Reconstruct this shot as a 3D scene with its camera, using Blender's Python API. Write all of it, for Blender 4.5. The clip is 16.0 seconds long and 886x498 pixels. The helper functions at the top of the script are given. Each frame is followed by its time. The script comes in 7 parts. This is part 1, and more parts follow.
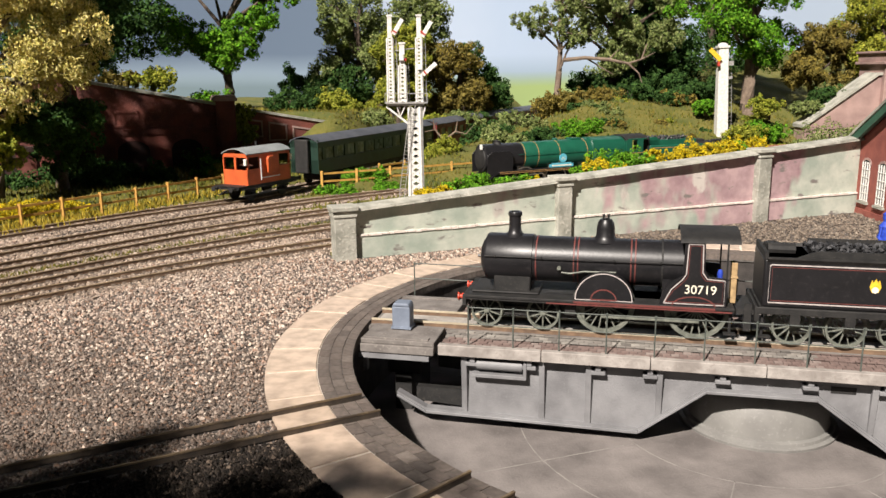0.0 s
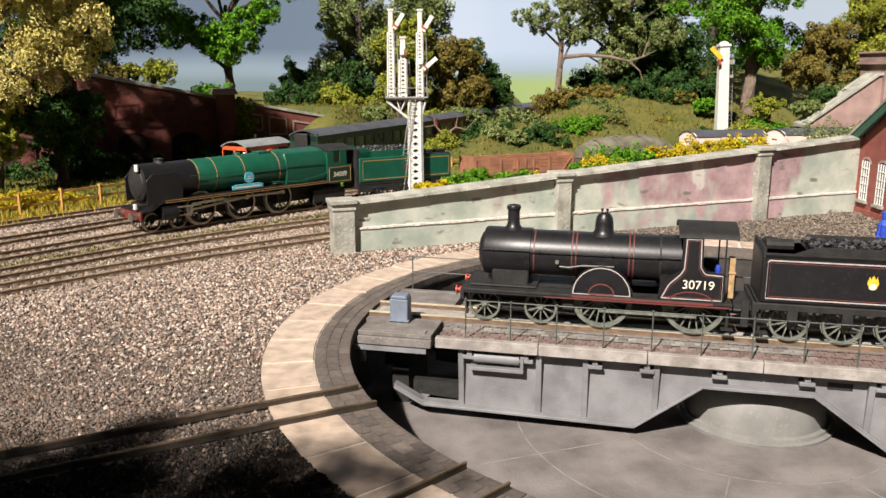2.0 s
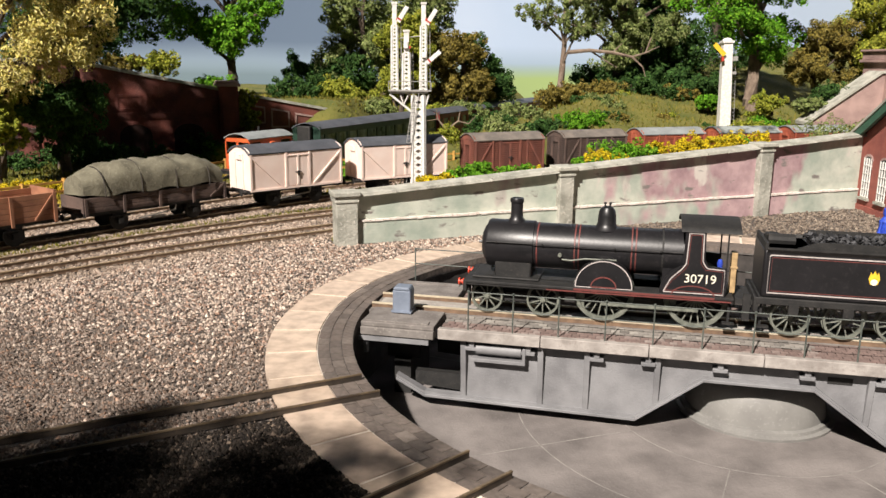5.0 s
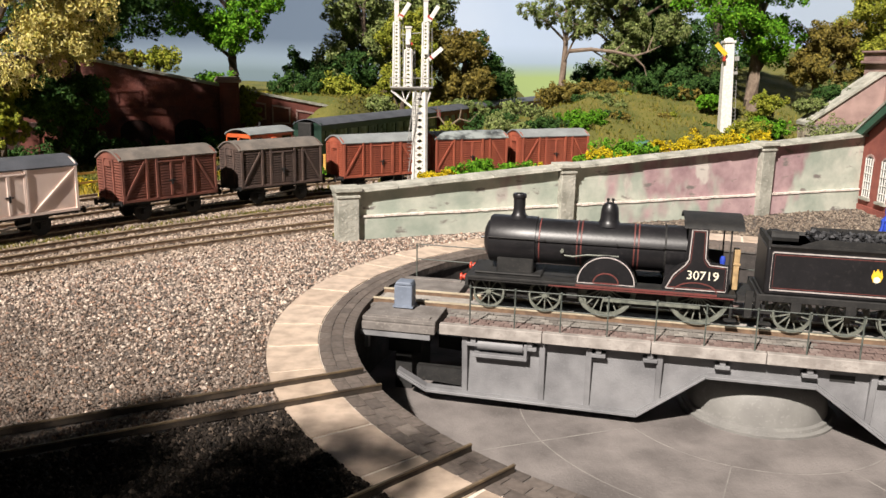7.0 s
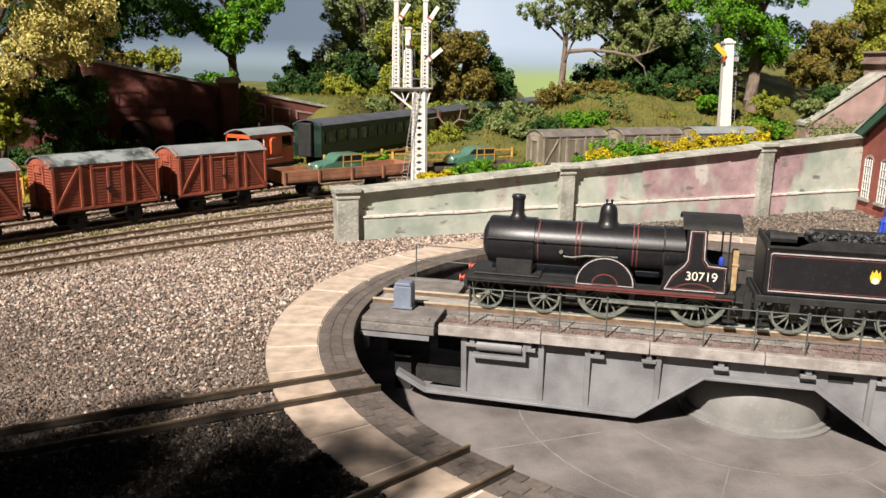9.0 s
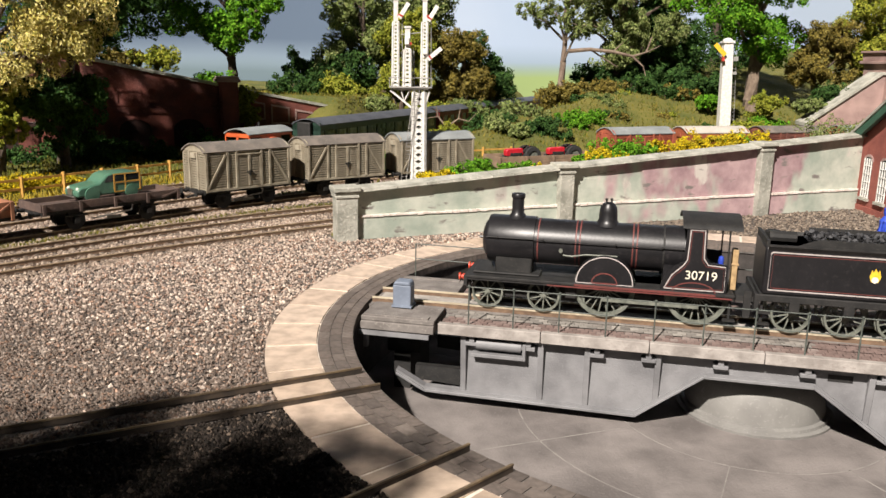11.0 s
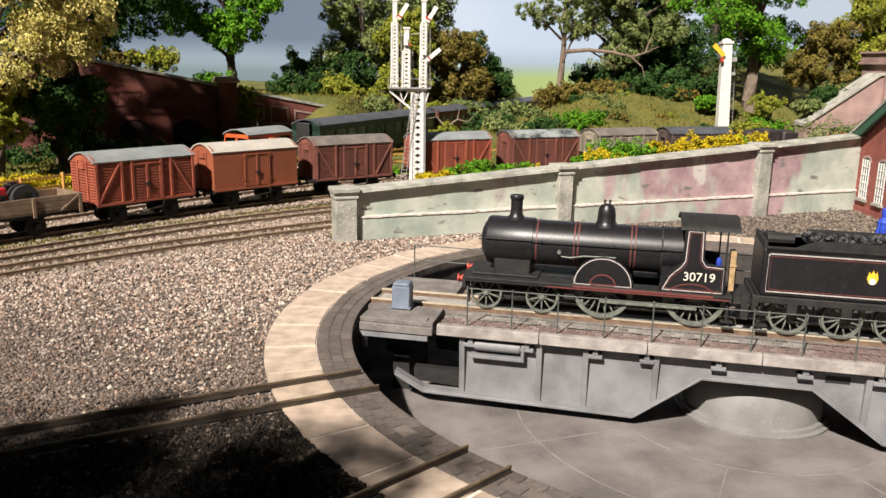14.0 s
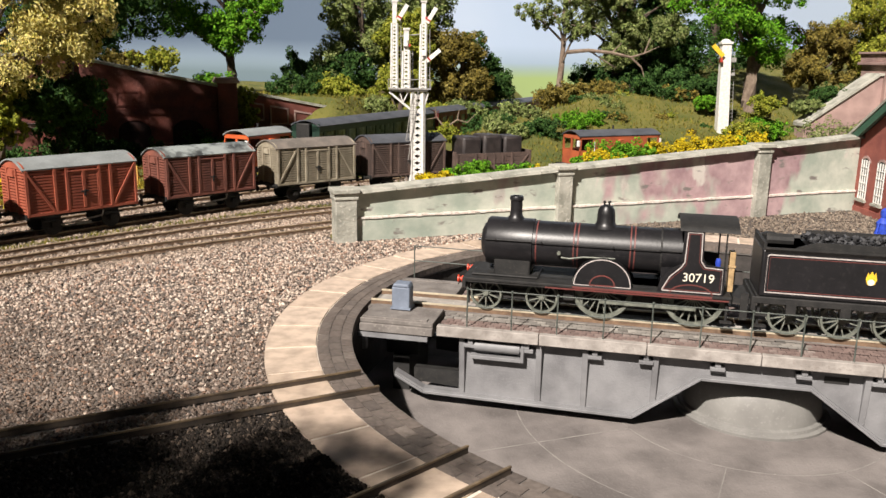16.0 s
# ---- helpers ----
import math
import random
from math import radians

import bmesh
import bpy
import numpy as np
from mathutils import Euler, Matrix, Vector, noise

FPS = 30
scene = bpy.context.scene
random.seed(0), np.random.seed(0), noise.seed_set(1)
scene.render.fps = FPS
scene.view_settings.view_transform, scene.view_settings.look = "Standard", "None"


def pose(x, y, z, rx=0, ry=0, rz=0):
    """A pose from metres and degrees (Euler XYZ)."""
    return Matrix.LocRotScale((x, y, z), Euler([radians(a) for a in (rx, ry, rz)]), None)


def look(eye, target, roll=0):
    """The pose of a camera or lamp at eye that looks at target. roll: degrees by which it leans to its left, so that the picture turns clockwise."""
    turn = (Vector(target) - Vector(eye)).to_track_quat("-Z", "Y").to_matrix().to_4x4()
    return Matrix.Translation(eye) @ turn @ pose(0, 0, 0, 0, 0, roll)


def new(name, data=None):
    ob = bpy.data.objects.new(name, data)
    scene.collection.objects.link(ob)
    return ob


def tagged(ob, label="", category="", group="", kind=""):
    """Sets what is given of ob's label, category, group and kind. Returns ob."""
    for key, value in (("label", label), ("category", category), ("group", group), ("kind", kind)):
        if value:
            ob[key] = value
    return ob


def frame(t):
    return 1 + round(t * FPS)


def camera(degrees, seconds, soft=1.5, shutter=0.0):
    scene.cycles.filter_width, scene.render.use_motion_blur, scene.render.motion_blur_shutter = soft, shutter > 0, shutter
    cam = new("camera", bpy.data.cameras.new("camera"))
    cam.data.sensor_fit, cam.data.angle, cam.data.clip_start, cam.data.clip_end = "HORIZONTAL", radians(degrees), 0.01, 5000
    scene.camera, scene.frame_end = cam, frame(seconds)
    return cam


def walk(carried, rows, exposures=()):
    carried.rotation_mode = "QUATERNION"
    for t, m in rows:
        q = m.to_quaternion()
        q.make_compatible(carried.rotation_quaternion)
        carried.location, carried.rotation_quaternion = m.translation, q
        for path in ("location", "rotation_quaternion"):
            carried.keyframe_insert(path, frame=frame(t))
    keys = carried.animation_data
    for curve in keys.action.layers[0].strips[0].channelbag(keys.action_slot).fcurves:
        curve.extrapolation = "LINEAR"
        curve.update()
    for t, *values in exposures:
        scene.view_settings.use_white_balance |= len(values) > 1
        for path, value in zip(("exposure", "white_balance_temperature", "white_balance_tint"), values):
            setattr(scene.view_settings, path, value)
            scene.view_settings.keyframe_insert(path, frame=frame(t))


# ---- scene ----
K = 0.001  # the layout is planned in millimetres


def aim(x, y, z, down, turn, lean):
    """The camera's pose: tilt below the horizon, turn to the left and lean, in degrees."""
    return pose(x, y, z) @ pose(0, 0, 0, 0, 0, turn) @ pose(0, 0, 0, 90 - down) @ pose(0, 0, 0, 0, 0, lean)


cam = camera(57.255, 16.0, soft=1.5)
walk(cam, [
    (0.0, aim(0.00184, 0.00335, 0.11616, 12.384, 0.237, -0.567)),
    (0.5, aim(0.00191, 0.00288, 0.11541, 12.368, 0.217, -0.471)),
    (1.0, aim(0.00169, 0.00277, 0.11455, 12.406, 0.197, -0.185)),
    (1.5, aim(0.00139, 0.00320, 0.11446, 12.503, 0.180, -0.062)),
    (2.0, aim(0.00228, 0.00304, 0.11416, 12.576, 0.186, 0.026)),
    (2.5, aim(0.00177, 0.00365, 0.11273, 12.842, 0.178, 0.331)),
    (3.0, aim(0.00145, 0.00229, 0.11286, 12.864, 0.134, 0.477)),
    (3.5, aim(0.00157, 0.00206, 0.11300, 12.907, 0.190, 0.532)),
    (4.0, aim(0.00137, 0.00170, 0.11327, 12.921, 0.186, 0.502)),
    (6.5, aim(-0.00002, 0.00098, 0.11183, 12.956, 0.174, 0.841)),
    (7.0, aim(-0.00048, 0.00143, 0.11106, 12.972, 0.123, 0.983)),
    (7.5, aim(-0.00030, 0.00170, 0.11119, 12.982, 0.134, 1.011)),
    (8.0, aim(-0.00023, 0.00172, 0.11123, 12.986, 0.128, 1.041)),
    (8.5, aim(-0.00050, 0.00088, 0.11127, 12.986, 0.111, 1.003)),
    (9.0, aim(-0.00010, 0.00099, 0.11147, 12.957, 0.124, 1.004)),
    (11.5, aim(-0.00027, 0.00126, 0.11101, 12.979, 0.054, 1.054)),
    (12.0, aim(0.00000, 0.00104, 0.11156, 12.965, 0.063, 1.067)),
    (12.5, aim(0.00007, 0.00101, 0.11143, 12.976, 0.082, 1.013)),
    (13.0, aim(-0.00011, 0.00069, 0.11227, 13.017, -0.006, 1.112)),
    (13.5, aim(0.00002, 0.00012, 0.11219, 12.947, 0.010, 1.080)),
    (14.0, aim(-0.00007, 0.00058, 0.11191, 12.987, 0.005, 1.075)),
    (14.5, aim(0.00018, -0.00003, 0.11227, 12.953, 0.014, 1.082)),
    (15.0, aim(-0.00012, -0.00013, 0.11233, 12.954, -0.004, 1.061)),
    (15.5, aim(-0.00021, -0.00044, 0.11251, 12.967, -0.025, 1.072)),
    (16.0, aim(-0.00017, -0.00023, 0.11254, 12.982, -0.017, 1.050)),
])

# world, sun and exposure
world = bpy.data.worlds.new("room_light")
scene.world = world
world.use_nodes = True
world.node_tree.nodes["Background"].inputs["Color"].default_value = (0.90, 0.95, 1.0, 1)
world.node_tree.nodes["Background"].inputs["Strength"].default_value = 0.010
LIGHT = Vector((-0.35, -0.65, 0.675))
sun_data = bpy.data.lights.new("spotlight", "SUN")
sun_data.energy, sun_data.angle, sun_data.color = 7.95, radians(1.3), (1.0, 0.915, 0.835)
sun = new("spotlight", sun_data)
sun.matrix_world = look(LIGHT * 3, (0, 0, 0))
scene.view_settings.exposure = 0.0


# ---- materials ----
def material(name, a, b=None, size=3.0, rough=0.7, metal=0.0, bump=0.0, fine=0.35, c=None, contrast=0.5, coat=0.0):
    """A mix of two colours by coarse noise (size in mm), a third in fine specks, with fine relief (bump in mm)."""
    m = bpy.data.materials.new(name)
    m.use_nodes = True
    t = m.node_tree
    p = t.nodes["Principled BSDF"]
    p.inputs["Roughness"].default_value = rough
    p.inputs["Metallic"].default_value = metal
    p.inputs["Coat Weight"].default_value = coat
    b = b or tuple(v * 0.7 for v in a)
    co = t.nodes.new("ShaderNodeTexCoord")
    n1 = t.nodes.new("ShaderNodeTexNoise")
    n1.inputs["Scale"].default_value = 1000.0 / size
    n1.inputs["Detail"].default_value = 4
    n2 = t.nodes.new("ShaderNodeTexNoise")
    n2.inputs["Scale"].default_value = 1000.0 / (size * fine * 0.5)
    n2.inputs["Detail"].default_value = 3
    for n in (n1, n2):
        t.links.new(co.outputs["Object"], n.inputs["Vector"])
    r1 = t.nodes.new("ShaderNodeValToRGB")
    r1.color_ramp.elements[0].position, r1.color_ramp.elements[1].position = 0.5 - contrast * 0.3, 0.5 + contrast * 0.3
    r1.color_ramp.elements[0].color, r1.color_ramp.elements[1].color = (*b, 1), (*a, 1)
    t.links.new(n1.outputs["Fac"], r1.inputs["Fac"])
    r2 = t.nodes.new("ShaderNodeValToRGB")
    r2.color_ramp.elements[0].position, r2.color_ramp.elements[1].position = 0.58, 0.7
    r2.color_ramp.elements[0].color, r2.color_ramp.elements[1].color = (0, 0, 0, 1), (0.55, 0.55, 0.55, 1)
    t.links.new(n2.outputs["Fac"], r2.inputs["Fac"])
    mix = t.nodes.new("ShaderNodeMix")
    mix.data_type = "RGBA"
    t.links.new(r2.outputs["Color"], mix.inputs["Factor"])
    t.links.new(r1.outputs["Color"], mix.inputs["A"])
    mix.inputs["B"].default_value = (*(c or tuple(v * 1.25 for v in a)), 1)
    t.links.new(mix.outputs["Result"], p.inputs["Base Color"])
    if bump:
        bn = t.nodes.new("ShaderNodeBump")
        bn.inputs["Distance"].default_value = bump * K
        bn.inputs["Strength"].default_value = 0.8
        t.links.new(n2.outputs["Fac"], bn.inputs["Height"])
        t.links.new(bn.outputs["Normal"], p.inputs["Normal"])
    return m


def varied(name, colours, rough=0.8, by="island", size=4.0, trans=0.0):
    """Colour picked at random for each loose piece (island) or each object, with fine noise on it."""
    m = bpy.data.materials.new(name)
    m.use_nodes = True
    t = m.node_tree
    p = t.nodes["Principled BSDF"]
    p.inputs["Roughness"].default_value = rough
    if by == "island":
        p.inputs["Specular IOR Level"].default_value = 0.15
        src = t.nodes.new("ShaderNodeNewGeometry").outputs["Random Per Island"]
    else:
        src = t.nodes.new("ShaderNodeObjectInfo").outputs["Random"]
    r = t.nodes.new("ShaderNodeValToRGB")
    r.color_ramp.interpolation = "LINEAR"
    e = r.color_ramp.elements
    while len(e) < len(colours):
        e.new(0.5)
    for i, col in enumerate(colours):
        e[i].position = i / (len(colours) - 1)
        e[i].color = (*col, 1)
    t.links.new(src, r.inputs["Fac"])
    co = t.nodes.new("ShaderNodeTexCoord")
    n = t.nodes.new("ShaderNodeTexNoise")
    n.inputs["Scale"].default_value = 1000.0 / size
    n.inputs["Detail"].default_value = 4
    t.links.new(co.outputs["Object"], n.inputs["Vector"])
    mx = t.nodes.new("ShaderNodeMix")
    mx.data_type, mx.blend_type = "RGBA", "MULTIPLY"
    mx.inputs["Factor"].default_value = 0.55
    t.links.new(r.outputs["Color"], mx.inputs["A"])
    r3 = t.nodes.new("ShaderNodeValToRGB")
    r3.color_ramp.elements[0].position, r3.color_ramp.elements[1].position = 0.3, 0.65
    r3.color_ramp.elements[0].color = (0.45, 0.45, 0.45, 1)
    r3.color_ramp.elements[1].color = (1.15, 1.15, 1.15, 1)
    t.links.new(n.outputs["Fac"], r3.inputs["Fac"])
    t.links.new(r3.outputs["Color"], mx.inputs["B"])
    t.links.new(mx.outputs["Result"], p.inputs["Base Color"])
    return m


BLACK = material("black_engine_paint", (0.017, 0.016, 0.018), (0.009, 0.009, 0.010), 8, 0.38, 0, 0.04, c=(0.034, 0.031, 0.032), contrast=0.8)
BLACK_DULL = material("dull_black_paint", (0.022, 0.021, 0.020), (0.010, 0.010, 0.010), 5, 0.7, 0, 0.08, c=(0.055, 0.048, 0.042))
RED_LINE = material("dull_red_lining", (0.17, 0.045, 0.04), (0.12, 0.04, 0.035), 3, 0.5)
GREY_LINE = material("pale_grey_lining", (0.55, 0.50, 0.48), (0.42, 0.38, 0.36), 2, 0.5)
CREAM = material("cream_transfer", (0.85, 0.80, 0.66), (0.75, 0.70, 0.55), 2, 0.5)
YELLOW = material("yellow_transfer", (0.85, 0.55, 0.04), (0.7, 0.42, 0.03), 2, 0.5)
WHEEL_GREY = material("weathered_grey_green_wheel", (0.20, 0.21, 0.175), (0.11, 0.12, 0.10), 2.5, 0.6, 0.1, c=(0.30, 0.30, 0.26))
STEEL = material("worn_bright_steel", (0.62, 0.58, 0.52), (0.42, 0.38, 0.33), 4, 0.33, 0.9)
RAIL_TOP = material("tarnished_nickel_rail", (0.56, 0.43, 0.28), (0.30, 0.215, 0.14), 12, 0.5, 0.25)
RAIL_RUST = material("rusty_brown_rail", (0.21, 0.135, 0.085), (0.12, 0.078, 0.052), 4, 0.85)
SLEEPER = material("weathered_dark_sleeper", (0.25, 0.195, 0.15), (0.12, 0.095, 0.075), 5, 0.9, 0, 0.15, c=(0.2, 0.17, 0.14))
GREEN = material("deep_green_engine_paint", (0.012, 0.105, 0.062), (0.008, 0.075, 0.045), 10, 0.34, 0, 0, contrast=0.8, c=(0.02, 0.12, 0.075))
GREEN_COACH = material("dark_green_coach_paint", (0.016, 0.045, 0.030), (0.010, 0.030, 0.020), 8, 0.5)
ORANGE_LINE = material("orange_lining", (0.42, 0.24, 0.09), (0.33, 0.185, 0.07), 2, 0.5)
BLUE_PLATE = material("pale_blue_nameplate", (0.13, 0.50, 0.62), (0.09, 0.40, 0.52), 2, 0.45)
WHITE = material("weathered_white_paint", (0.80, 0.79, 0.75), (0.62, 0.60, 0.56), 3, 0.55, c=(0.66, 0.63, 0.58))
COAL = varied("glossy_coal", [(0.012, 0.012, 0.013), (0.04, 0.04, 0.042), (0.11, 0.11, 0.115)], 0.35)
BUFFER_RED = material("red_buffer_beam", (0.62, 0.07, 0.03), (0.48, 0.05, 0.025), 3, 0.5)
BLUE_CLOTH = material("blue_painted_figure", (0.03, 0.08, 0.55), (0.02, 0.05, 0.38), 2, 0.6)


# ---- mesh building, in millimetres ----
class Build:
    def __init__(self):
        self.v, self.f = [], []

    def add(self, verts, faces):
        n = len(self.v)
        self.v.extend(tuple(p) for p in verts)
        self.f.extend(tuple(i + n for i in q) for q in faces)
        return self

    def box(self, x0, x1, y0, y1, z0, z1):
        return self.add([(x0, y0, z0), (x1, y0, z0), (x1, y1, z0), (x0, y1, z0), (x0, y0, z1), (x1, y0, z1), (x1, y1, z1), (x0, y1, z1)],
                        [(0, 3, 2, 1), (4, 5, 6, 7), (0, 1, 5, 4), (1, 2, 6, 5), (2, 3, 7, 6), (3, 0, 4, 7)])

    def bar(self, a, b, w, h):
        """A straight bar of width w and height h from a to b."""
        a, b = Vector(a), Vector(b)
        d = (b - a).normalized()
        s = d.cross(Vector((0, 0, 1)))
        s = s.normalized() if s.length > 1e-4 else Vector((1, 0, 0))
        u = s.cross(d)
        c = [(-w / 2, -h / 2), (w / 2, -h / 2), (w / 2, h / 2), (-w / 2, h / 2)]
        return self.add([a + s * i + u * j for i, j in c] + [b + s * i + u * j for i, j in c],
                        [(3, 2, 1, 0), (4, 5, 6, 7), (0, 1, 5, 4), (1, 2, 6, 5), (2, 3, 7, 6), (3, 0, 4, 7)])

    def tube(self, points, radii, n=10, caps=True):
        """A round tube through points, with a radius at each."""
        rings = []
        P = [Vector(p) for p in points]
        if not hasattr(radii, "__len__"):
            radii = [radii] * len(P)
        for i, p in enumerate(P):
            d = (P[min(i + 1, len(P) - 1)] - P[max(i - 1, 0)])
            d = d.normalized() if d.length > 1e-6 else Vector((0, 0, 1))
            s = d.cross(Vector((0.013, 0.021, 1)))
            s = s.normalized() if s.length > 0.02 else Vector((1, 0, 0))
            u = s.cross(d)
            rings.append([p + (s * math.cos(6.28318 * k / n) + u * math.sin(6.28318 * k / n)) * radii[i] for k in range(n)])
        f = []
        for i in range(len(P) - 1):
            f += [(i * n + k, i * n + (k + 1) % n, (i + 1) * n + (k + 1) % n, (i + 1) * n + k) for k in range(n)]
        if caps:
            f += [tuple(range(n - 1, -1, -1)), tuple((len(P) - 1) * n + k for k in range(n))]
        return self.add([q for r in rings for q in r], f)

    def lathe(self, profile, origin=(0, 0, 0), axis="z", n=20):
        """Turn (radius, height) pairs about an axis through origin."""
        o = origin
        vs = []
        for r, h in profile:
            for k in range(n):
                c, s = r * math.cos(6.28318 * k / n), r * math.sin(6.28318 * k / n)
                vs.append({"z": (o[0] + c, o[1] + s, o[2] + h), "x": (o[0] + h, o[1] + c, o[2] + s), "y": (o[0] + s, o[1] + h, o[2] + c)}[axis])
        f = []
        for i in range(len(profile) - 1):
            f += [(i * n + k, i * n + (k + 1) % n, (i + 1) * n + (k + 1) % n, (i + 1) * n + k) for k in range(n)]
        f += [tuple(range(n - 1, -1, -1)), tuple((len(profile) - 1) * n + k for k in range(n))]
        return self.add(vs, f)

    def prism(self, outline, lo, hi, plane="xz"):
        """An outline (counted round) pulled from lo to hi across its plane."""
        n = len(outline)

        def at(p, h):
            return (p[0], h, p[1]) if plane == "xz" else (p[0], p[1], h) if plane == "xy" else (h, p[0], p[1])

        return self.add([at(p, lo) for p in outline] + [at(p, hi) for p in outline],
                        [tuple(range(n - 1, -1, -1)), tuple(range(n, 2 * n))] + [(k, (k + 1) % n, n + (k + 1) % n, n + k) for k in range(n)])

    def moved(self, m):
        b = Build()
        b.v = [tuple(m @ Vector(p)) for p in self.v]
        b.f = list(self.f)
        return b

    def join(self, o):
        return self.add(o.v, o.f)

    def mesh(self, name, mat, smooth=False):
        me = bpy.data.meshes.new(name)
        me.from_pydata([(x * K, y * K, z * K) for x, y, z in self.v], [], self.f)
        bm = bmesh.new()
        bm.from_mesh(me)
        bmesh.ops.recalc_face_normals(bm, faces=bm.faces)
        bm.to_mesh(me)
        bm.free()
        me.materials.append(mat)
        if smooth:
            me.shade_smooth()
            me.set_sharp_from_angle(angle=radians(35))
        return me


def part(name, b, mat, parent=None, label="", bevel=0.0, smooth=False):
    """Links a Build as one mesh object under a thing or part."""
    ob = new(name, b.mesh(name, mat, smooth or bevel > 0))
    ob.parent = parent
    if bevel:
        mod = ob.modifiers.new("bevel", "BEVEL")
        mod.width, mod.segments, mod.limit_method = bevel * K, 2, "ANGLE"
    return tagged(ob, label)


def thing(name, x, y, z, turn, label, category, group=""):
    ob = new(name)
    ob.empty_display_size = 0.01
    ob.matrix_world = pose(x * K, y * K, z * K, 0, 0, turn)
    return tagged(ob, label, category, group)


def raw(name, verts, faces, mat, label="", category="", kind="", group=""):
    """A mesh straight from numpy arrays in millimetres."""
    me = bpy.data.meshes.new(name)
    me.from_pydata((np.asarray(verts) * K).tolist(), [], np.asarray(faces).tolist() if not isinstance(faces, list) else faces)
    me.materials.append(mat)
    return tagged(new(name, me), label, category, group, kind)


rng = np.random.default_rng(7)


# ---- plan ----
CX, CY = 139.0, 348.0          # turntable centre
R_OUT, R_TAN, R_PIT = 213.8, 193.2, 179.5
FLOOR_Z = -41.6
HB = -13.0                     # heading of the bridge
MAIN = [(-3600, -4300), (-2400, -2650), (-1200, -850), (-520, 160), (-400, 325), (-320, 438), (-238, 545), (-176, 619), (-103, 690), (-19, 748), (62, 789),
        (147, 829), (213, 861), (289, 886), (376, 910), (477, 941), (680, 1008), (1300, 1255), (2500, 1900), (4300, 2900)]


class Line:
    """A smooth curve through plan points, measured along its length; s = 0 at the point given by zero."""

    def __init__(self, pts, zero=0, step=40):
        P = np.array(pts, float)
        n, out = len(P), []
        for i in range(n - 1):
            a, b, c, d = P[max(i - 1, 0)], P[i], P[i + 1], P[min(i + 2, n - 1)]
            h = np.linalg.norm(c - b)
            h0, h1 = np.linalg.norm(b - a) or h, np.linalg.norm(d - c) or h
            m0 = ((b - a) / h0 * h + (c - b) / h * h0) / (h0 + h) * h if i > 0 else c - b
            m1 = ((c - b) / h * h1 + (d - c) / h1 * h) / (h1 + h) * h if i < n - 2 else c - b
            for u in np.linspace(0, 1, step, endpoint=False):
                out.append((2 * u**3 - 3 * u**2 + 1) * b + (u**3 - 2 * u**2 + u) * m0 + (3 * u**2 - 2 * u**3) * c + (u**3 - u**2) * m1)
        out.append(P[-1])
        self.p = np.array(out)
        s = np.r_[0, np.cumsum(np.linalg.norm(np.diff(self.p, axis=0), axis=1))]
        self.s = s - s[zero * step]

    def at(self, s):
        return np.array([np.interp(s, self.s, self.p[:, 0]), np.interp(s, self.s, self.p[:, 1])])

    def heading(self, s, half=1.0):
        d = self.at(s + half) - self.at(s - half)
        return math.degrees(math.atan2(d[1], d[0]))

    def side(self, s, v):
        """The point v mm to the far side of the line."""
        h = radians(self.heading(s))
        return self.at(s) + v * np.array([-math.sin(h), math.cos(h)])


main_line = Line(MAIN, 3)
siding_a = Line([(-420, 190), (-330, 310), (-236, 420), (-168, 489), (-81, 562), (10, 625), (140, 690)])
siding_b = Line([(-450, 205), (-345, 340), (-254, 453), (-184, 535), (-90, 620), (0, 680), (120, 740)])
loop = Line([(-760, -40), (-430, 375), (-305, 538), (-215, 655), (-135, 742), (-45, 812)])
back_line = Line([(-800, 20), (-470, 420), (-328, 606), (-245, 708), (-181, 776), (-148, 845), (-101, 950), (-31, 1108), (65, 1330), (165, 1560), (300, 1850)])
yard_1 = Line([(-330, 112), (-131, 222.6), (-26, 278.0)])
yard_2 = Line([(-160, 50), (-40, 166), (14.5, 219)])


def dist_to(line, xy):
    """Distances from points to a line, in the plan."""
    q = line.p[::4]
    d = np.full(len(xy), 1e9)
    for a, b in zip(q[:-1], q[1:]):
        e = b - a
        L2 = max(e @ e, 1e-9)
        u = np.clip(((xy - a) @ e) / L2, 0, 1)
        d = np.minimum(d, np.linalg.norm(xy - a - u[:, None] * e, axis=1))
    return d


def bank_height(x, y):
    """Height of the grassy bank over the plan."""
    d1 = (-(x - 62) * math.sin(radians(26.7)) + (y - 789) * math.cos(radians(26.7))) - 95
    d2 = (x + 38) * math.sin(radians(66)) - (y - 1100) * math.cos(radians(66)) - 45
    a = np.minimum(d1, d2 * 1.3)
    right = np.clip(a * 0.36, 0, 150)
    left = np.clip((y - 1115 + 0.28 * (x + 300)) * 0.7, 0, 62) * np.clip((-95 - x - (y - 1150) * -0.4) / 60, 0, 1)
    return np.maximum(right, left)


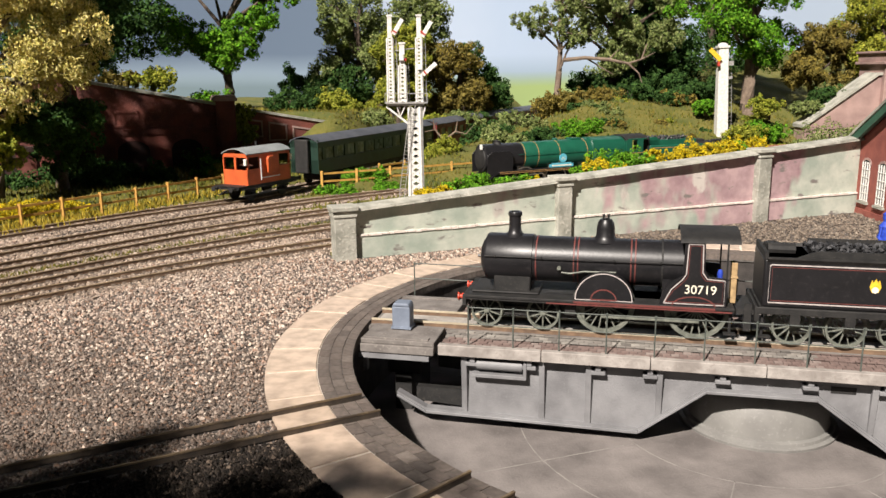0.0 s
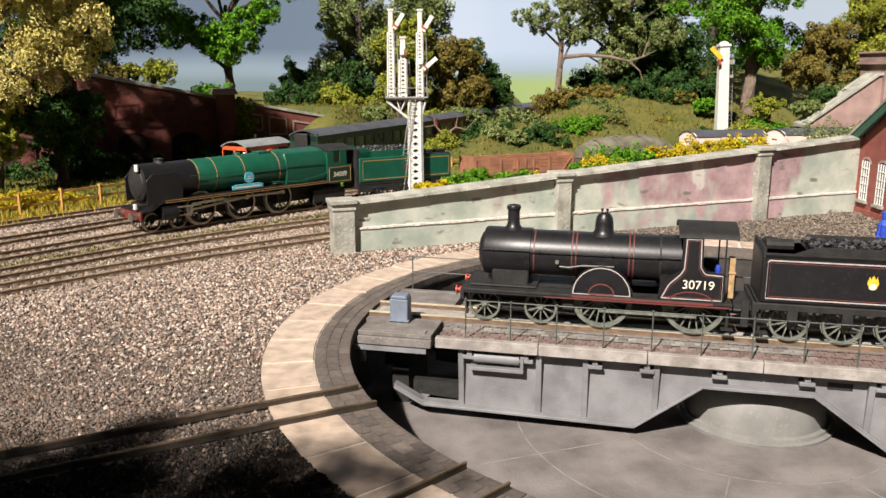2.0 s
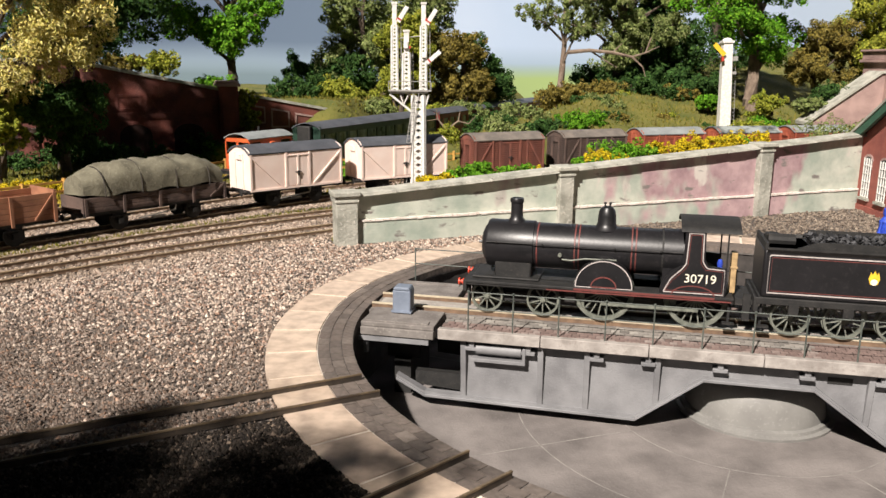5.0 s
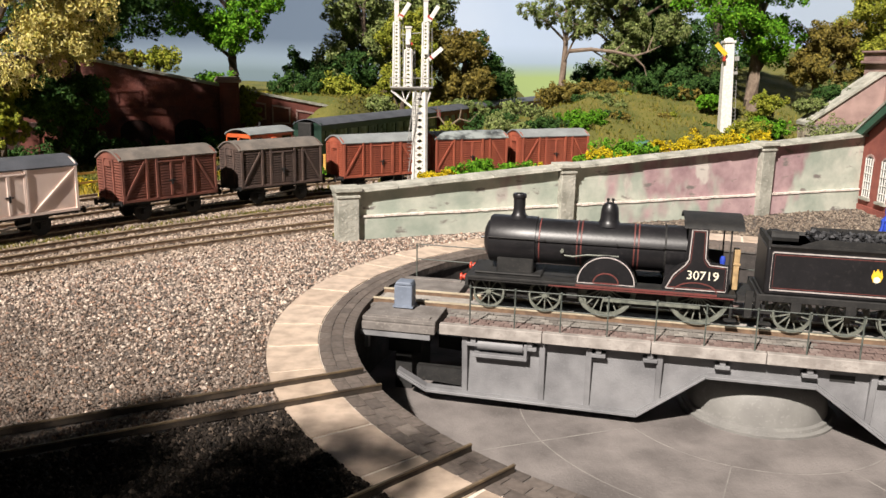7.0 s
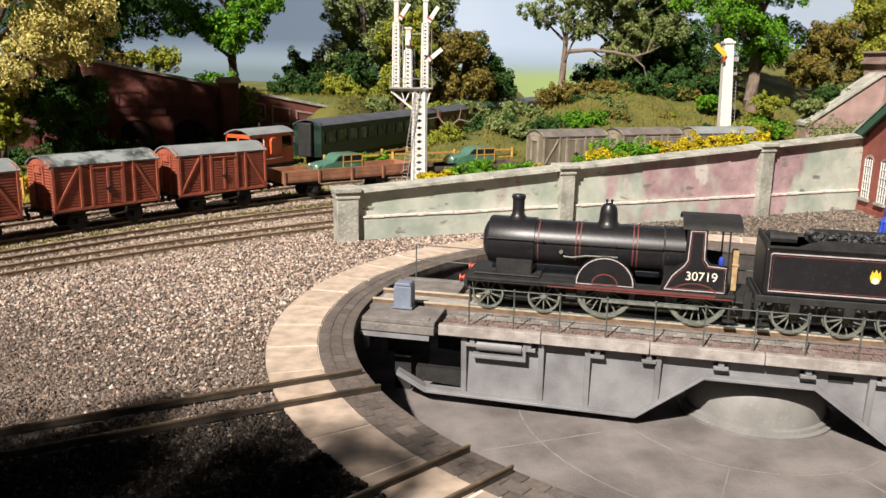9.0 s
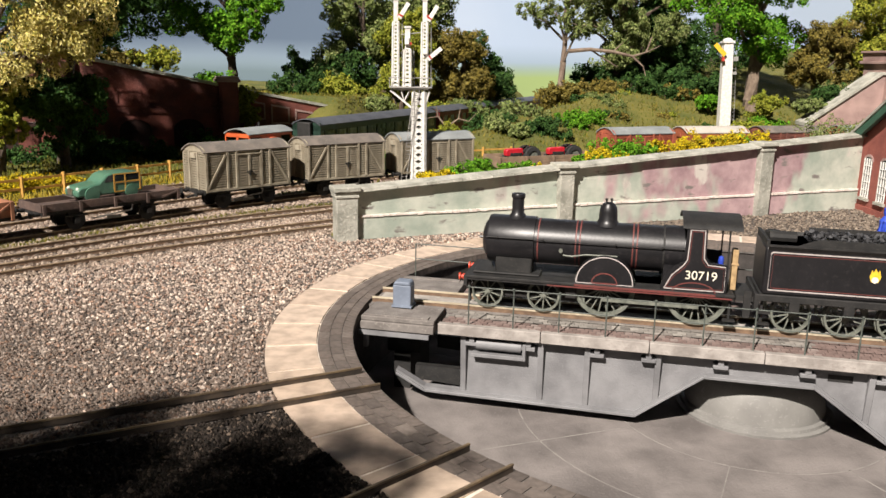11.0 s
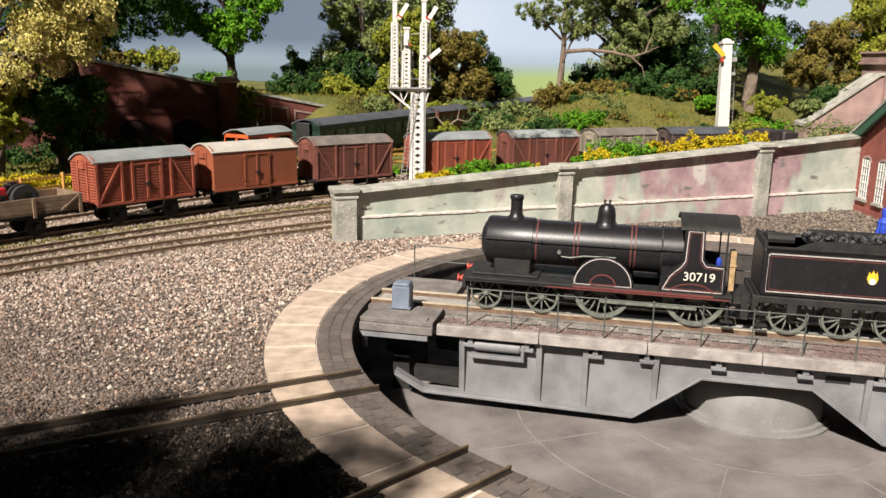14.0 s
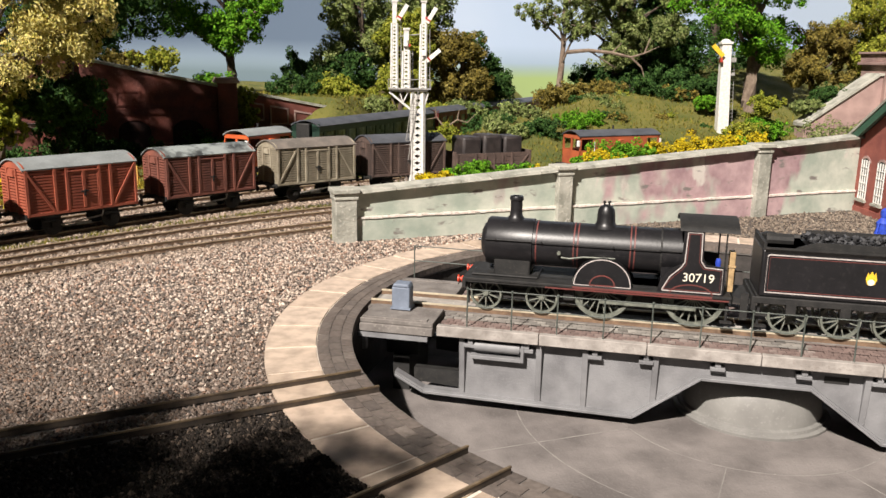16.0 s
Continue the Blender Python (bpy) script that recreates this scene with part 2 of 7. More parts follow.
# ---- ground, bank, backdrop ----
GROUND = material("grey_brown_ballast_bed", (0.15, 0.125, 0.108), (0.065, 0.055, 0.048), 3.0, 0.95, 0, 0.8, c=(0.42, 0.38, 0.34))
GRASS = material("yellow_green_static_grass", (0.165, 0.145, 0.028), (0.058, 0.078, 0.014), 44, 0.95, 0, 1.5, fine=0.09, c=(0.26, 0.19, 0.055), contrast=0.7)
nr, na = 56, 216
rad = np.r_[R_OUT - 1, R_OUT + 2, R_OUT * np.geomspace(1.03, 30, nr - 2)]
ang = np.linspace(0, 2 * math.pi, na, endpoint=False)
gv = np.array([(CX + r * math.cos(a), CY + r * math.sin(a), -3.4 + (0.5 * noise.noise(Vector((r * math.cos(a) * 0.03, r * math.sin(a) * 0.03, 0))) if 220 < r < 3000 else 0)) for r in rad for a in ang])
gf = [(i * na + k, i * na + (k + 1) % na, (i + 1) * na + (k + 1) % na, (i + 1) * na + k) for i in range(nr - 1) for k in range(na)]
raw("ground", gv, gf, GROUND, "grey-brown ballasted baseboard round the turntable", "ground", "structure")

xs, ys = np.arange(-900, 1300, 9.0), np.arange(560, 1920, 9.0)
X, Y = np.meshgrid(xs, ys, indexing="ij")
Z = bank_height(X, Y)
flat = np.stack([X.ravel(), Y.ravel()], -1)
clear = np.minimum(dist_to(main_line, flat), np.minimum(dist_to(loop, flat), dist_to(back_line, flat))).reshape(X.shape)
behind = np.interp(Y, main_line.p[:, 1], main_line.p[:, 0])
behind_back = np.interp(Y, back_line.p[:, 1], back_line.p[:, 0])
verge = (clear > 26) & (((X > -150) & (X < behind - 30)) | (X < behind_back - 26))
rough = np.array([[noise.noise(Vector((x * 0.02, y * 0.02, 3))) * 5 + noise.noise(Vector((x * 0.08, y * 0.08, 5))) * 2.5 for y in ys] for x in xs])
Z = np.where(Z > 0, Z + rough * np.clip(Z / 15, 0.15, 1) - 2.0, np.where(verge, -2.0 + 0.25 * rough, -7.5))
bv = np.stack([X, Y, Z], -1).reshape(-1, 3)
m_ = len(ys)
bf = [(i * m_ + j, (i + 1) * m_ + j, (i + 1) * m_ + j + 1, i * m_ + j + 1) for i in range(len(xs) - 1) for j in range(m_ - 1)]
bank = raw("grass_bank", bv, bf, GRASS, "rough yellow-green grass bank behind the railway", "bank", "structure")
bank.data.shade_smooth()


def sky_paint():
    m = bpy.data.materials.new("painted_sky")
    m.use_nodes = True
    t = m.node_tree
    p = t.nodes["Principled BSDF"]
    p.inputs["Roughness"].default_value = 0.9
    co = t.nodes.new("ShaderNodeTexCoord")
    sep = t.nodes.new("ShaderNodeSeparateXYZ")
    t.links.new(co.outputs["Object"], sep.inputs[0])
    n = t.nodes.new("ShaderNodeTexNoise")
    n.inputs["Scale"].default_value, n.inputs["Detail"].default_value = 2.6, 4
    t.links.new(co.outputs["Object"], n.inputs["Vector"])

    def ramp(src, stops):
        r = t.nodes.new("ShaderNodeValToRGB")
        while len(r.color_ramp.elements) < len(stops):
            r.color_ramp.elements.new(0.5)
        for e, (pos, col) in zip(r.color_ramp.elements, stops):
            e.position, e.color = pos, (*col, 1)
        t.links.new(src, r.inputs["Fac"])
        return r.outputs["Color"]

    def maths(op, a, b):
        q = t.nodes.new("ShaderNodeMath")
        q.operation = op
        for k, v in enumerate((a, b)):
            if isinstance(v, (int, float)):
                q.inputs[k].default_value = v
            else:
                t.links.new(v, q.inputs[k])
        return q.outputs[0]

    def mix(f, a, b):
        q = t.nodes.new("ShaderNodeMix")
        q.data_type = "RGBA"
        t.links.new(f, q.inputs["Factor"])
        for k, v in (("A", a), ("B", b)):
            if isinstance(v, tuple):
                q.inputs[k].default_value = (*v, 1)
            else:
                t.links.new(v, q.inputs[k])
        return q.outputs["Result"]

    across = maths("ADD", maths("MULTIPLY", sep.outputs["X"], 0.55), 0.5)
    wob = maths("ADD", across, maths("MULTIPLY", maths("SUBTRACT", n.outputs["Fac"], 0.5), 0.5))
    sky = ramp(wob, [(0.0, (0.10, 0.142, 0.215)), (0.38, (0.115, 0.162, 0.24)), (0.50, (0.43, 0.51, 0.65)), (0.62, (0.37, 0.46, 0.61)), (1.0, (0.32, 0.39, 0.50))])
    land = mix(ramp(maths("ADD", maths("MULTIPLY", sep.outputs["X"], 4.0), 0.6), [(0.3, (0, 0, 0)), (0.7, (1, 1, 1))]), (0.15, 0.21, 0.25), (0.28, 0.37, 0.15))
    high = maths("ADD", sep.outputs["Z"], maths("MULTIPLY", maths("SUBTRACT", n.outputs["Fac"], 0.5), 0.03))
    hz = ramp(maths("MULTIPLY", high, 4.0), [(0.32, (1, 1, 1)), (0.46, (0, 0, 0))])
    haze = ramp(maths("MULTIPLY", high, 4.0), [(0.38, (1, 1, 1)), (0.62, (0, 0, 0))])
    col = mix(hz, mix(haze, sky, (0.25, 0.33, 0.42)), land)
    t.links.new(col, p.inputs["Base Color"])
    return m


bx = [(-2600, -200), (-2300, 900), (-1800, 1500), (-1200, 1820), (-600, 1920), (0, 1950), (700, 1950), (1400, 1900), (2000, 1700), (2600, 1200), (2900, 300)]
curve = Line(bx, 0, 8).p
sv = [(x, y, z) for x, y in curve for z in (-4, 1100)]
sf = [(2 * i, 2 * i + 2, 2 * i + 3, 2 * i + 1) for i in range(len(curve) - 1)]
raw("backdrop", sv, sf, sky_paint(), "painted backdrop of hazy blue sky and distant fields", "backdrop", "structure").data.shade_smooth()

# ---- turntable well ----
STONE = varied("buff_coping_stone", [(0.48, 0.37, 0.28), (0.58, 0.465, 0.37), (0.53, 0.415, 0.325), (0.62, 0.50, 0.41)], 0.85, "object", 6)
MORTAR = material("pale_mortar", (0.78, 0.70, 0.60), (0.62, 0.54, 0.46), 4, 0.95)
DARK_RING = varied("dark_brown_brick_paving", [(0.125, 0.100, 0.086), (0.165, 0.135, 0.116), (0.105, 0.086, 0.075), (0.19, 0.158, 0.136)], 0.85, "object", 2)
PIT = material("worn_concrete_pit_floor", (0.25, 0.225, 0.213), (0.13, 0.116, 0.11), 24, 0.8, 0, 0.35, fine=0.1, c=(0.215, 0.195, 0.185))
PITWALL = material("dark_brick_pit_wall", (0.06, 0.052, 0.048), (0.03, 0.027, 0.025), 6, 0.9, 0, 0.3)


def ring_piece(r0, r1, a0, a1, z0, z1, n=5):
    b = Build()
    v = []
    for k in range(n + 1):
        a = a0 + (a1 - a0) * k / n
        for r, z in ((r0, z0), (r1, z0), (r1, z1), (r0, z1)):
            v.append((r * math.cos(a), r * math.sin(a), z))
    f = [(4 * k + i, 4 * k + (i + 1) % 4, 4 * k + 4 + (i + 1) % 4, 4 * k + 4 + i) for k in range(n) for i in range(4)]
    return b.add(v, f + [(3, 2, 1, 0), (4 * n, 4 * n + 1, 4 * n + 2, 4 * n + 3)])


well = thing("turntable_well", CX, CY, 0, 0, "round concrete turntable well with buff stone coping", "turntable pit")
tagged(well, kind="structure")
b = Build()
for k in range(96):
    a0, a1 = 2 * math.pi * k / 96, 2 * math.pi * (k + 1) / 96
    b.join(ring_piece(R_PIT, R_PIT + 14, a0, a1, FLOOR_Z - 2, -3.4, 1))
part("pit_wall", b, PITWALL, well, "dark brick pit wall")
b = Build().lathe([(R_PIT + 8, FLOOR_Z - 6), (R_PIT + 8, FLOOR_Z)], n=96)
part("pit_floor", b, PIT, well, "grey concrete pit floor")
b = Build()
for r in (60, 104):
    for k in range(72):
        b.join(ring_piece(r, r + 0.5, 2 * math.pi * k / 72, 2 * math.pi * (k + 1) / 72, FLOOR_Z - 0.2, FLOOR_Z + 0.12, 1))
for k in range(8):
    a = 0.35 + k * math.pi / 4
    b.bar((60 * math.cos(a), 60 * math.sin(a), FLOOR_Z), (178 * math.cos(a), 178 * math.sin(a), FLOOR_Z), 0.5, 0.24)
part("floor_joint", b, material("pale_floor_joint", (0.29, 0.27, 0.25), (0.20, 0.185, 0.175), 8, 0.9), well, "pale joints scribed in the floor")
b = Build()
for k in range(96):
    b.join(ring_piece(R_TAN - 1, R_OUT - 0.6, 2 * math.pi * k / 96, 2 * math.pi * (k + 1) / 96, -6, -2.75, 1))
part("coping_bed", b, MORTAR, well, "pale mortar joints")
NS = 46
for k in range(NS):
    a0, a1 = 2 * math.pi * (k + 0.028) / NS + 0.03, 2 * math.pi * (k + 0.972) / NS + 0.03
    part("coping_stone", ring_piece(R_TAN + 0.15, R_OUT, a0, a1, -5, -2.35 + 0.12 * math.sin(k * 2.3), 4), STONE, well)
b = Build()
for k in range(96):
    b.join(ring_piece(R_PIT - 1, R_TAN, 2 * math.pi * k / 96, 2 * math.pi * (k + 1) / 96, -7, -2.9, 1))
part("paving_bed", b, material("dark_joint", (0.14, 0.13, 0.12), (0.09, 0.08, 0.075), 4, 0.95), well, "grey joints")
NB = 150
far_bricks = Build()
for row, (r0, r1) in enumerate(((R_PIT - 1.2, R_PIT + 3.3), (R_PIT + 3.6, R_PIT + 8.3), (R_PIT + 8.6, R_TAN - 0.3))):
    w_ = 0.94 * 2 * math.pi / NB
    shared = ring_piece(r0, r1, 0, w_, -6, -2.6, 1).mesh("paving_brick", DARK_RING)
    for k in range(NB):
        a0 = 2 * math.pi * (k + 0.03 + 0.5 * (row % 2)) / NB
        lift = 0.07 * math.sin(k * 5.1 + row)
        if 38 <= k <= 118:
            ob = new("paving_brick", shared)
            ob.parent = well
            ob.matrix_basis = pose(0, 0, lift * K, 0, 0, math.degrees(a0))
        else:
            far_bricks.join(ring_piece(r0, r1, a0, a0 + w_, -6, -2.6 + lift, 1))
tagged(part("paving_rest", far_bricks, DARK_RING, well, "dark brown brick paving ring"), kind="stuff")
dome = thing("pivot_dome", 143.5, 351, FLOOR_Z, 0, "pale grey domed pivot casing on the pit floor", "turntable pivot")
DOME_GREY = material("pale_grey_plastic", (0.25, 0.245, 0.23), (0.19, 0.185, 0.175), 14, 0.5, fine=0.2)
part("flange", Build().lathe([(34.2, 0), (34.4, 1.3), (33.6, 1.7), (32.6, 1.8), (32.4, 3.2), (31.6, 3.6), (30.4, 3.6)], n=56), DOME_GREY, dome, "pale grey flange", smooth=True)
part("casing", Build().lathe([(30.8, 1.4), (30.4, 6), (29.8, 11), (28.6, 16), (26.4, 20), (22, 23.6), (15, 26), (6, 27.2), (0.5, 27.4)], n=56), DOME_GREY, dome, smooth=True)

# ---- tracks ----
RAIL_DARK = material("dull_brown_yard_rail", (0.20, 0.145, 0.085), (0.055, 0.040, 0.028), 16, 0.6, 0.1)


YARD_WEB = material("dark_yard_rail_side", (0.06, 0.043, 0.03), (0.025, 0.019, 0.014), 6, 0.8)


def lay(line, s0, s1, name, label, pitch=6.6):
    t = thing(name, 0, 0, 0, 0, label, "railway track")
    tagged(t, kind="structure")
    n = max(2, int((s1 - s0) / 12))
    for v in (-8.6, 8.6):
        foot, head = Build(), Build()
        P = [line.side(s0 + (s1 - s0) * i / n, v) for i in range(n + 1)]
        for a, c in zip(P[:-1], P[1:]):
            foot.bar((*a, -1.55), (*c, -1.55), 0.42, 1.9).bar((*a, -2.45), (*c, -2.45), 1.3 if pitch else 0.5, 0.3)
            head.bar((*a, -0.3), (*c, -0.3), 0.8, 0.6)
        r = part("rail", head, RAIL_TOP if pitch else RAIL_DARK, t)
        part("web", foot, RAIL_RUST if pitch else YARD_WEB, r, "rusty brown rail side" if pitch else "dark brown rail side")
    b = Build()
    s = s0 + 2
    while pitch and s < s1 - 1:
        h = radians(line.heading(s))
        x, y = line.at(s)
        m = Matrix.Translation((x, y, 0)) @ Matrix.Rotation(h, 4, "Z")
        b.join(Build().box(-1.7, 1.7, -16.5, 16.5, -4.2, -2.62).moved(m))
        b.join(Build().box(-1.1, 1.1, -10.2, -7.0, -2.7, -2.0).box(-1.1, 1.1, 7.0, 10.2, -2.7, -2.0).moved(m))
        s += pitch
    if pitch:
        tagged(part("sleepers", b, SLEEPER, t, "weathered dark sleepers"), kind="stuff")
    return t


lay(main_line, -420, 1900, "main_track", "weathered main line track on pale ballast")
lay(siding_a, 0, siding_a.s[-1], "siding_track", "rusty siding track on pale ballast")
lay(siding_b, 0, siding_b.s[-1], "siding_track", "rusty siding track beside the main line")
lay(loop, 0, loop.s[-1], "loop_track", "weathered loop track behind the main line")
lay(back_line, 0, back_line.s[-1], "back_track", "weathered track with parked coaches")
lay(yard_1, 0, yard_1.s[-1], "yard_track", "short yard track sunk in ash by the turntable", 0)
lay(yard_2, 0, yard_2.s[-1], "yard_track", "short yard track sunk in ash by the turntable", 0)

# ---- retaining wall ----


def plaster():
    """Green paint flaked in large patches off pinkish render, with scuffs, cracks and faint courses."""
    m = bpy.data.materials.new("flaking_green_and_pink_plaster")
    m.use_nodes = True
    t = m.node_tree
    p = t.nodes["Principled BSDF"]
    p.inputs["Roughness"].default_value = 0.9
    co = t.nodes.new("ShaderNodeTexCoord")

    def field(size, detail, lo, hi, offset=0.0, stretch=(1, 1, 1)):
        mp = t.nodes.new("ShaderNodeMapping")
        mp.inputs["Location"].default_value = (offset, offset, offset)
        mp.inputs["Scale"].default_value = stretch
        t.links.new(co.outputs["Object"], mp.inputs["Vector"])
        n = t.nodes.new("ShaderNodeTexNoise")
        n.inputs["Scale"].default_value, n.inputs["Detail"].default_value = 1000.0 / size, detail
        n.inputs["Roughness"].default_value = 0.6
        t.links.new(mp.outputs[0], n.inputs["Vector"])
        r = t.nodes.new("ShaderNodeMapRange")
        r.inputs["From Min"].default_value, r.inputs["From Max"].default_value = lo, hi
        t.links.new(n.outputs["Fac"], r.inputs["Value"])
        return r.outputs["Result"]

    def mix(f, a, b):
        q = t.nodes.new("ShaderNodeMix")
        q.data_type = "RGBA"
        t.links.new(f, q.inputs["Factor"])
        for k, v in (("A", a), ("B", b)):
            if isinstance(v, tuple):
                q.inputs[k].default_value = (*v, 1)
            else:
                t.links.new(v, q.inputs[k])
        return q.outputs["Result"]

    green = mix(field(22, 4, 0.35, 0.65, 0.3), (0.33, 0.38, 0.32), (0.54, 0.56, 0.48))
    pink = mix(field(16, 4, 0.35, 0.65, 0.7), (0.31, 0.20, 0.215), (0.50, 0.35, 0.355))
    col = mix(field(130, 5, 0.50, 0.54, 0.11, (1, 1, 0.6)), green, pink)
    col = mix(field(30, 5, 0.60, 0.66, 0.9, (1, 1, 0.6)), col, (0.60, 0.55, 0.50))
    col = mix(field(14, 6, 0.61, 0.67, 0.5, (0.6, 1, 1.4)), col, (0.20, 0.18, 0.165))
    t.links.new(col, p.inputs["Base Color"])
    sp = t.nodes.new("ShaderNodeSeparateXYZ")
    cb = t.nodes.new("ShaderNodeCombineXYZ")
    t.links.new(co.outputs["Object"], sp.inputs[0])
    t.links.new(sp.outputs["X"], cb.inputs["X"])
    t.links.new(sp.outputs["Z"], cb.inputs["Y"])
    br = t.nodes.new("ShaderNodeTexBrick")
    br.inputs["Scale"].default_value = 130.0
    br.inputs["Mortar Size"].default_value = 0.03
    br.inputs["Mortar Smooth"].default_value = 0.6
    t.links.new(cb.outputs[0], br.inputs["Vector"])
    flat = t.nodes.new("ShaderNodeMath")
    flat.operation = "MULTIPLY_ADD"
    flat.inputs[1].default_value = -0.08
    t.links.new(br.outputs["Fac"], flat.inputs[0])
    t.links.new(field(9, 7, 0.2, 0.8), flat.inputs[2])
    bn = t.nodes.new("ShaderNodeBump")
    bn.inputs["Distance"].default_value = 0.35 * K
    bn.inputs["Strength"].default_value = 0.8
    t.links.new(flat.outputs[0], bn.inputs["Height"])
    t.links.new(bn.outputs["Normal"], p.inputs["Normal"])
    return m


WALLMAT = plaster()
COPING = material("weathered_grey_coping", (0.46, 0.45, 0.39), (0.25, 0.25, 0.21), 12, 0.9, 0, 0.7, c=(0.68, 0.64, 0.57))
WHITEWORN = material("chipped_white_edge", (0.80, 0.76, 0.70), (0.62, 0.52, 0.46), 3, 0.9)
wall = thing("wall_yard", -69, 514, -3.4, 21.1, "low retaining wall of flaking green plaster with piers", "wall")
tagged(wall, kind="structure")
WL = 452.0


def wtop(u):
    return 31.0 + u * (30.5 / WL)


part("wall_face", Build().prism([(2, 0), (WL, 0), (WL, wtop(WL)), (2, wtop(2))], 3.0, 9.0), WALLMAT, wall, bevel=0.3)
part("plinth", Build().prism([(2, 0), (WL, 0), (WL, 16.5), (2, 15.0)], 1.4, 4.0), WALLMAT, wall, bevel=0.3)
b = Build()
u = 16.0
while u < WL - 6:
    w = random.uniform(2, 7)
    b.box(u, u + w * 0.93, 0.6, 2.9, 15.0 + u * 0.0033 + random.uniform(-0.5, 0), 16.1 + u * 0.0033 + random.uniform(-0.3, 0.3))
    u += w
part("worn_ledge", b, WHITEWORN, wall, "chipped white ledge")
u, k = -2.0, 0
while u < WL:
    w = random.uniform(16, 26)
    e = min(u + w, WL + 1)
    z0, z1 = wtop(u), wtop(e)
    b = Build().add([(u, -2.6 + random.uniform(-.4, .4), z0), (e - 0.3, -2.6 + random.uniform(-.4, .4), z1), (e - 0.3, 10.5, z1), (u, 10.5, z0),
                     (u, -2.2, z0 + 1.7 + random.uniform(-.4, .4)), (e - 0.3, -2.0, z1 + 1.7 + random.uniform(-.4, .4)), (e - 0.3, 10, z1 + 3), (u, 10, z0 + 3)],
                    [(0, 3, 2, 1), (4, 5, 6, 7), (0, 1, 5, 4), (1, 2, 6, 5), (2, 3, 7, 6), (3, 0, 4, 7)])
    part("coping_stone", b, COPING, wall)
    u = e
for pu, w in ((-1.0, 14), (160, 11), (336, 12)):
    z = wtop(pu + w)
    p = part("pier", Build().box(pu, pu + w, -2.8, 9.5, 0, z + 0.6).box(pu - 0.8, pu + w + 0.8, -3.6, 10, z - 3.4, z - 1.6), COPING, wall, "weathered grey pier", bevel=0.35)
    part("pier_cap", Build().box(pu - 1.8, pu + w + 1.8, -4.6, 11.5, z + 0.6, z + 3.6), COPING, p, bevel=0.5)

# ---- the goods train ----
STEP_T = [i * 0.5 for i in range(33)]


def shift(t):
    """How far the train has come after t seconds, in mm."""
    if t < 3:
        return 163 * t
    if t < 8:
        return 163 * t + 0.7 * (t - 3) ** 2
    return 163 * 8 + 17.5 + 170 * (t - 8)


moving = []  # (thing, place along the line at the start, half length)


def van_roof(L, W, eave, rise, n=10, over=1.2):
    """A curved roof shell."""
    out = []
    for k in range(n + 1):
        y = -W - over * 0.6 + 2 * (W + over * 0.6) * k / n
        out.append((y, eave + rise * (1 - (y / (W + over)) ** 2)))
    inner = [(y * 0.98, z - 0.9) for y, z in reversed(out)]
    return Build().prism(out + inner, -L / 2 - over, L / 2 + over, "yz")


def wheel_disc(r, x, y):
    s = -1 if y < 0 else 1
    return Build().lathe([(r * 0.3, -0.8 * s), (r * 0.82, -0.6 * s), (r * 0.86, -1.1 * s), (r, -1.1 * s), (r, 1.2 * s), (r * 1.12, 1.3 * s), (r * 1.12, 1.9 * s), (r * 0.3, 1.9 * s)], (x, y, r), "y", 20)


def underframe(v, L, wb=40, W=14, z=11.5):
    part("underframe", Build().box(-L / 2, L / 2, -W + 1.5, -W + 3.5, z, z + 3).box(-L / 2, L / 2, W - 3.5, W - 1.5, z, z + 3).box(-L / 2, -L / 2 + 1.6, -W, W, z, z + 3.2)
         .box(L / 2 - 1.6, L / 2, -W, W, z, z + 3.2).box(-12, 12, -6, 6, z, z + 2), BLACK_DULL, v, "black underframe")
    for sx in (-1, 1):
        for sy in (-1, 1):
            x, y = sx * wb / 2, sy * 8.8
            part("wheel", wheel_disc(6.0, x, y), BLACK_DULL, v)
            part("axle_guard", Build().prism([(x - 5.5, z), (x + 5.5, z), (x + 2.2, 4), (x - 2.2, 4)], sy * 11.2, sy * 12.0).box(x - 1.9, x + 1.9, min(sy * 11.4, sy * 13.8), max(sy * 11.4, sy * 13.8), 4.2, 8.2)
                 .box(x - 7.5, x + 7.5, min(sy * 11.6, sy * 13), max(sy * 11.6, sy * 13), 8.6, 10), BLACK_DULL, v, bevel=0.2)
            part("buffer", Build().lathe([(1.5, 0), (1.5, sx * 3.0), (1.0, sx * 3.1), (1.0, sx * 5.2), (2.4, sx * 5.3), (2.4, sx * 6.0)], (sx * L / 2, sy * 10.5, z + 1.2), "x", 12), BLACK_DULL, v)
    part("brake_lever", Build().bar((-16, -13.8, 6), (12, -14.0, 8.5), 0.7, 1.0).bar((12, -14, 8.5), (13, -14, 12), 0.6, 0.8).box(-5, 5, -12.6, -11.6, 4, 6), material("worn_grey_lever", (0.35, 0.33, 0.3), (0.2, 0.19, 0.17), 4, 0.6) if "worn_grey_lever" not in bpy.data.materials else bpy.data.materials["worn_grey_lever"], v, "pale worn brake lever")
    for sx in (-1, 1):
        part("coupling", Build().bar((sx * (L / 2 + 7), 0, 9), (sx * L / 2, 0, 10.5), 2, 1.2), BLACK_DULL, v)


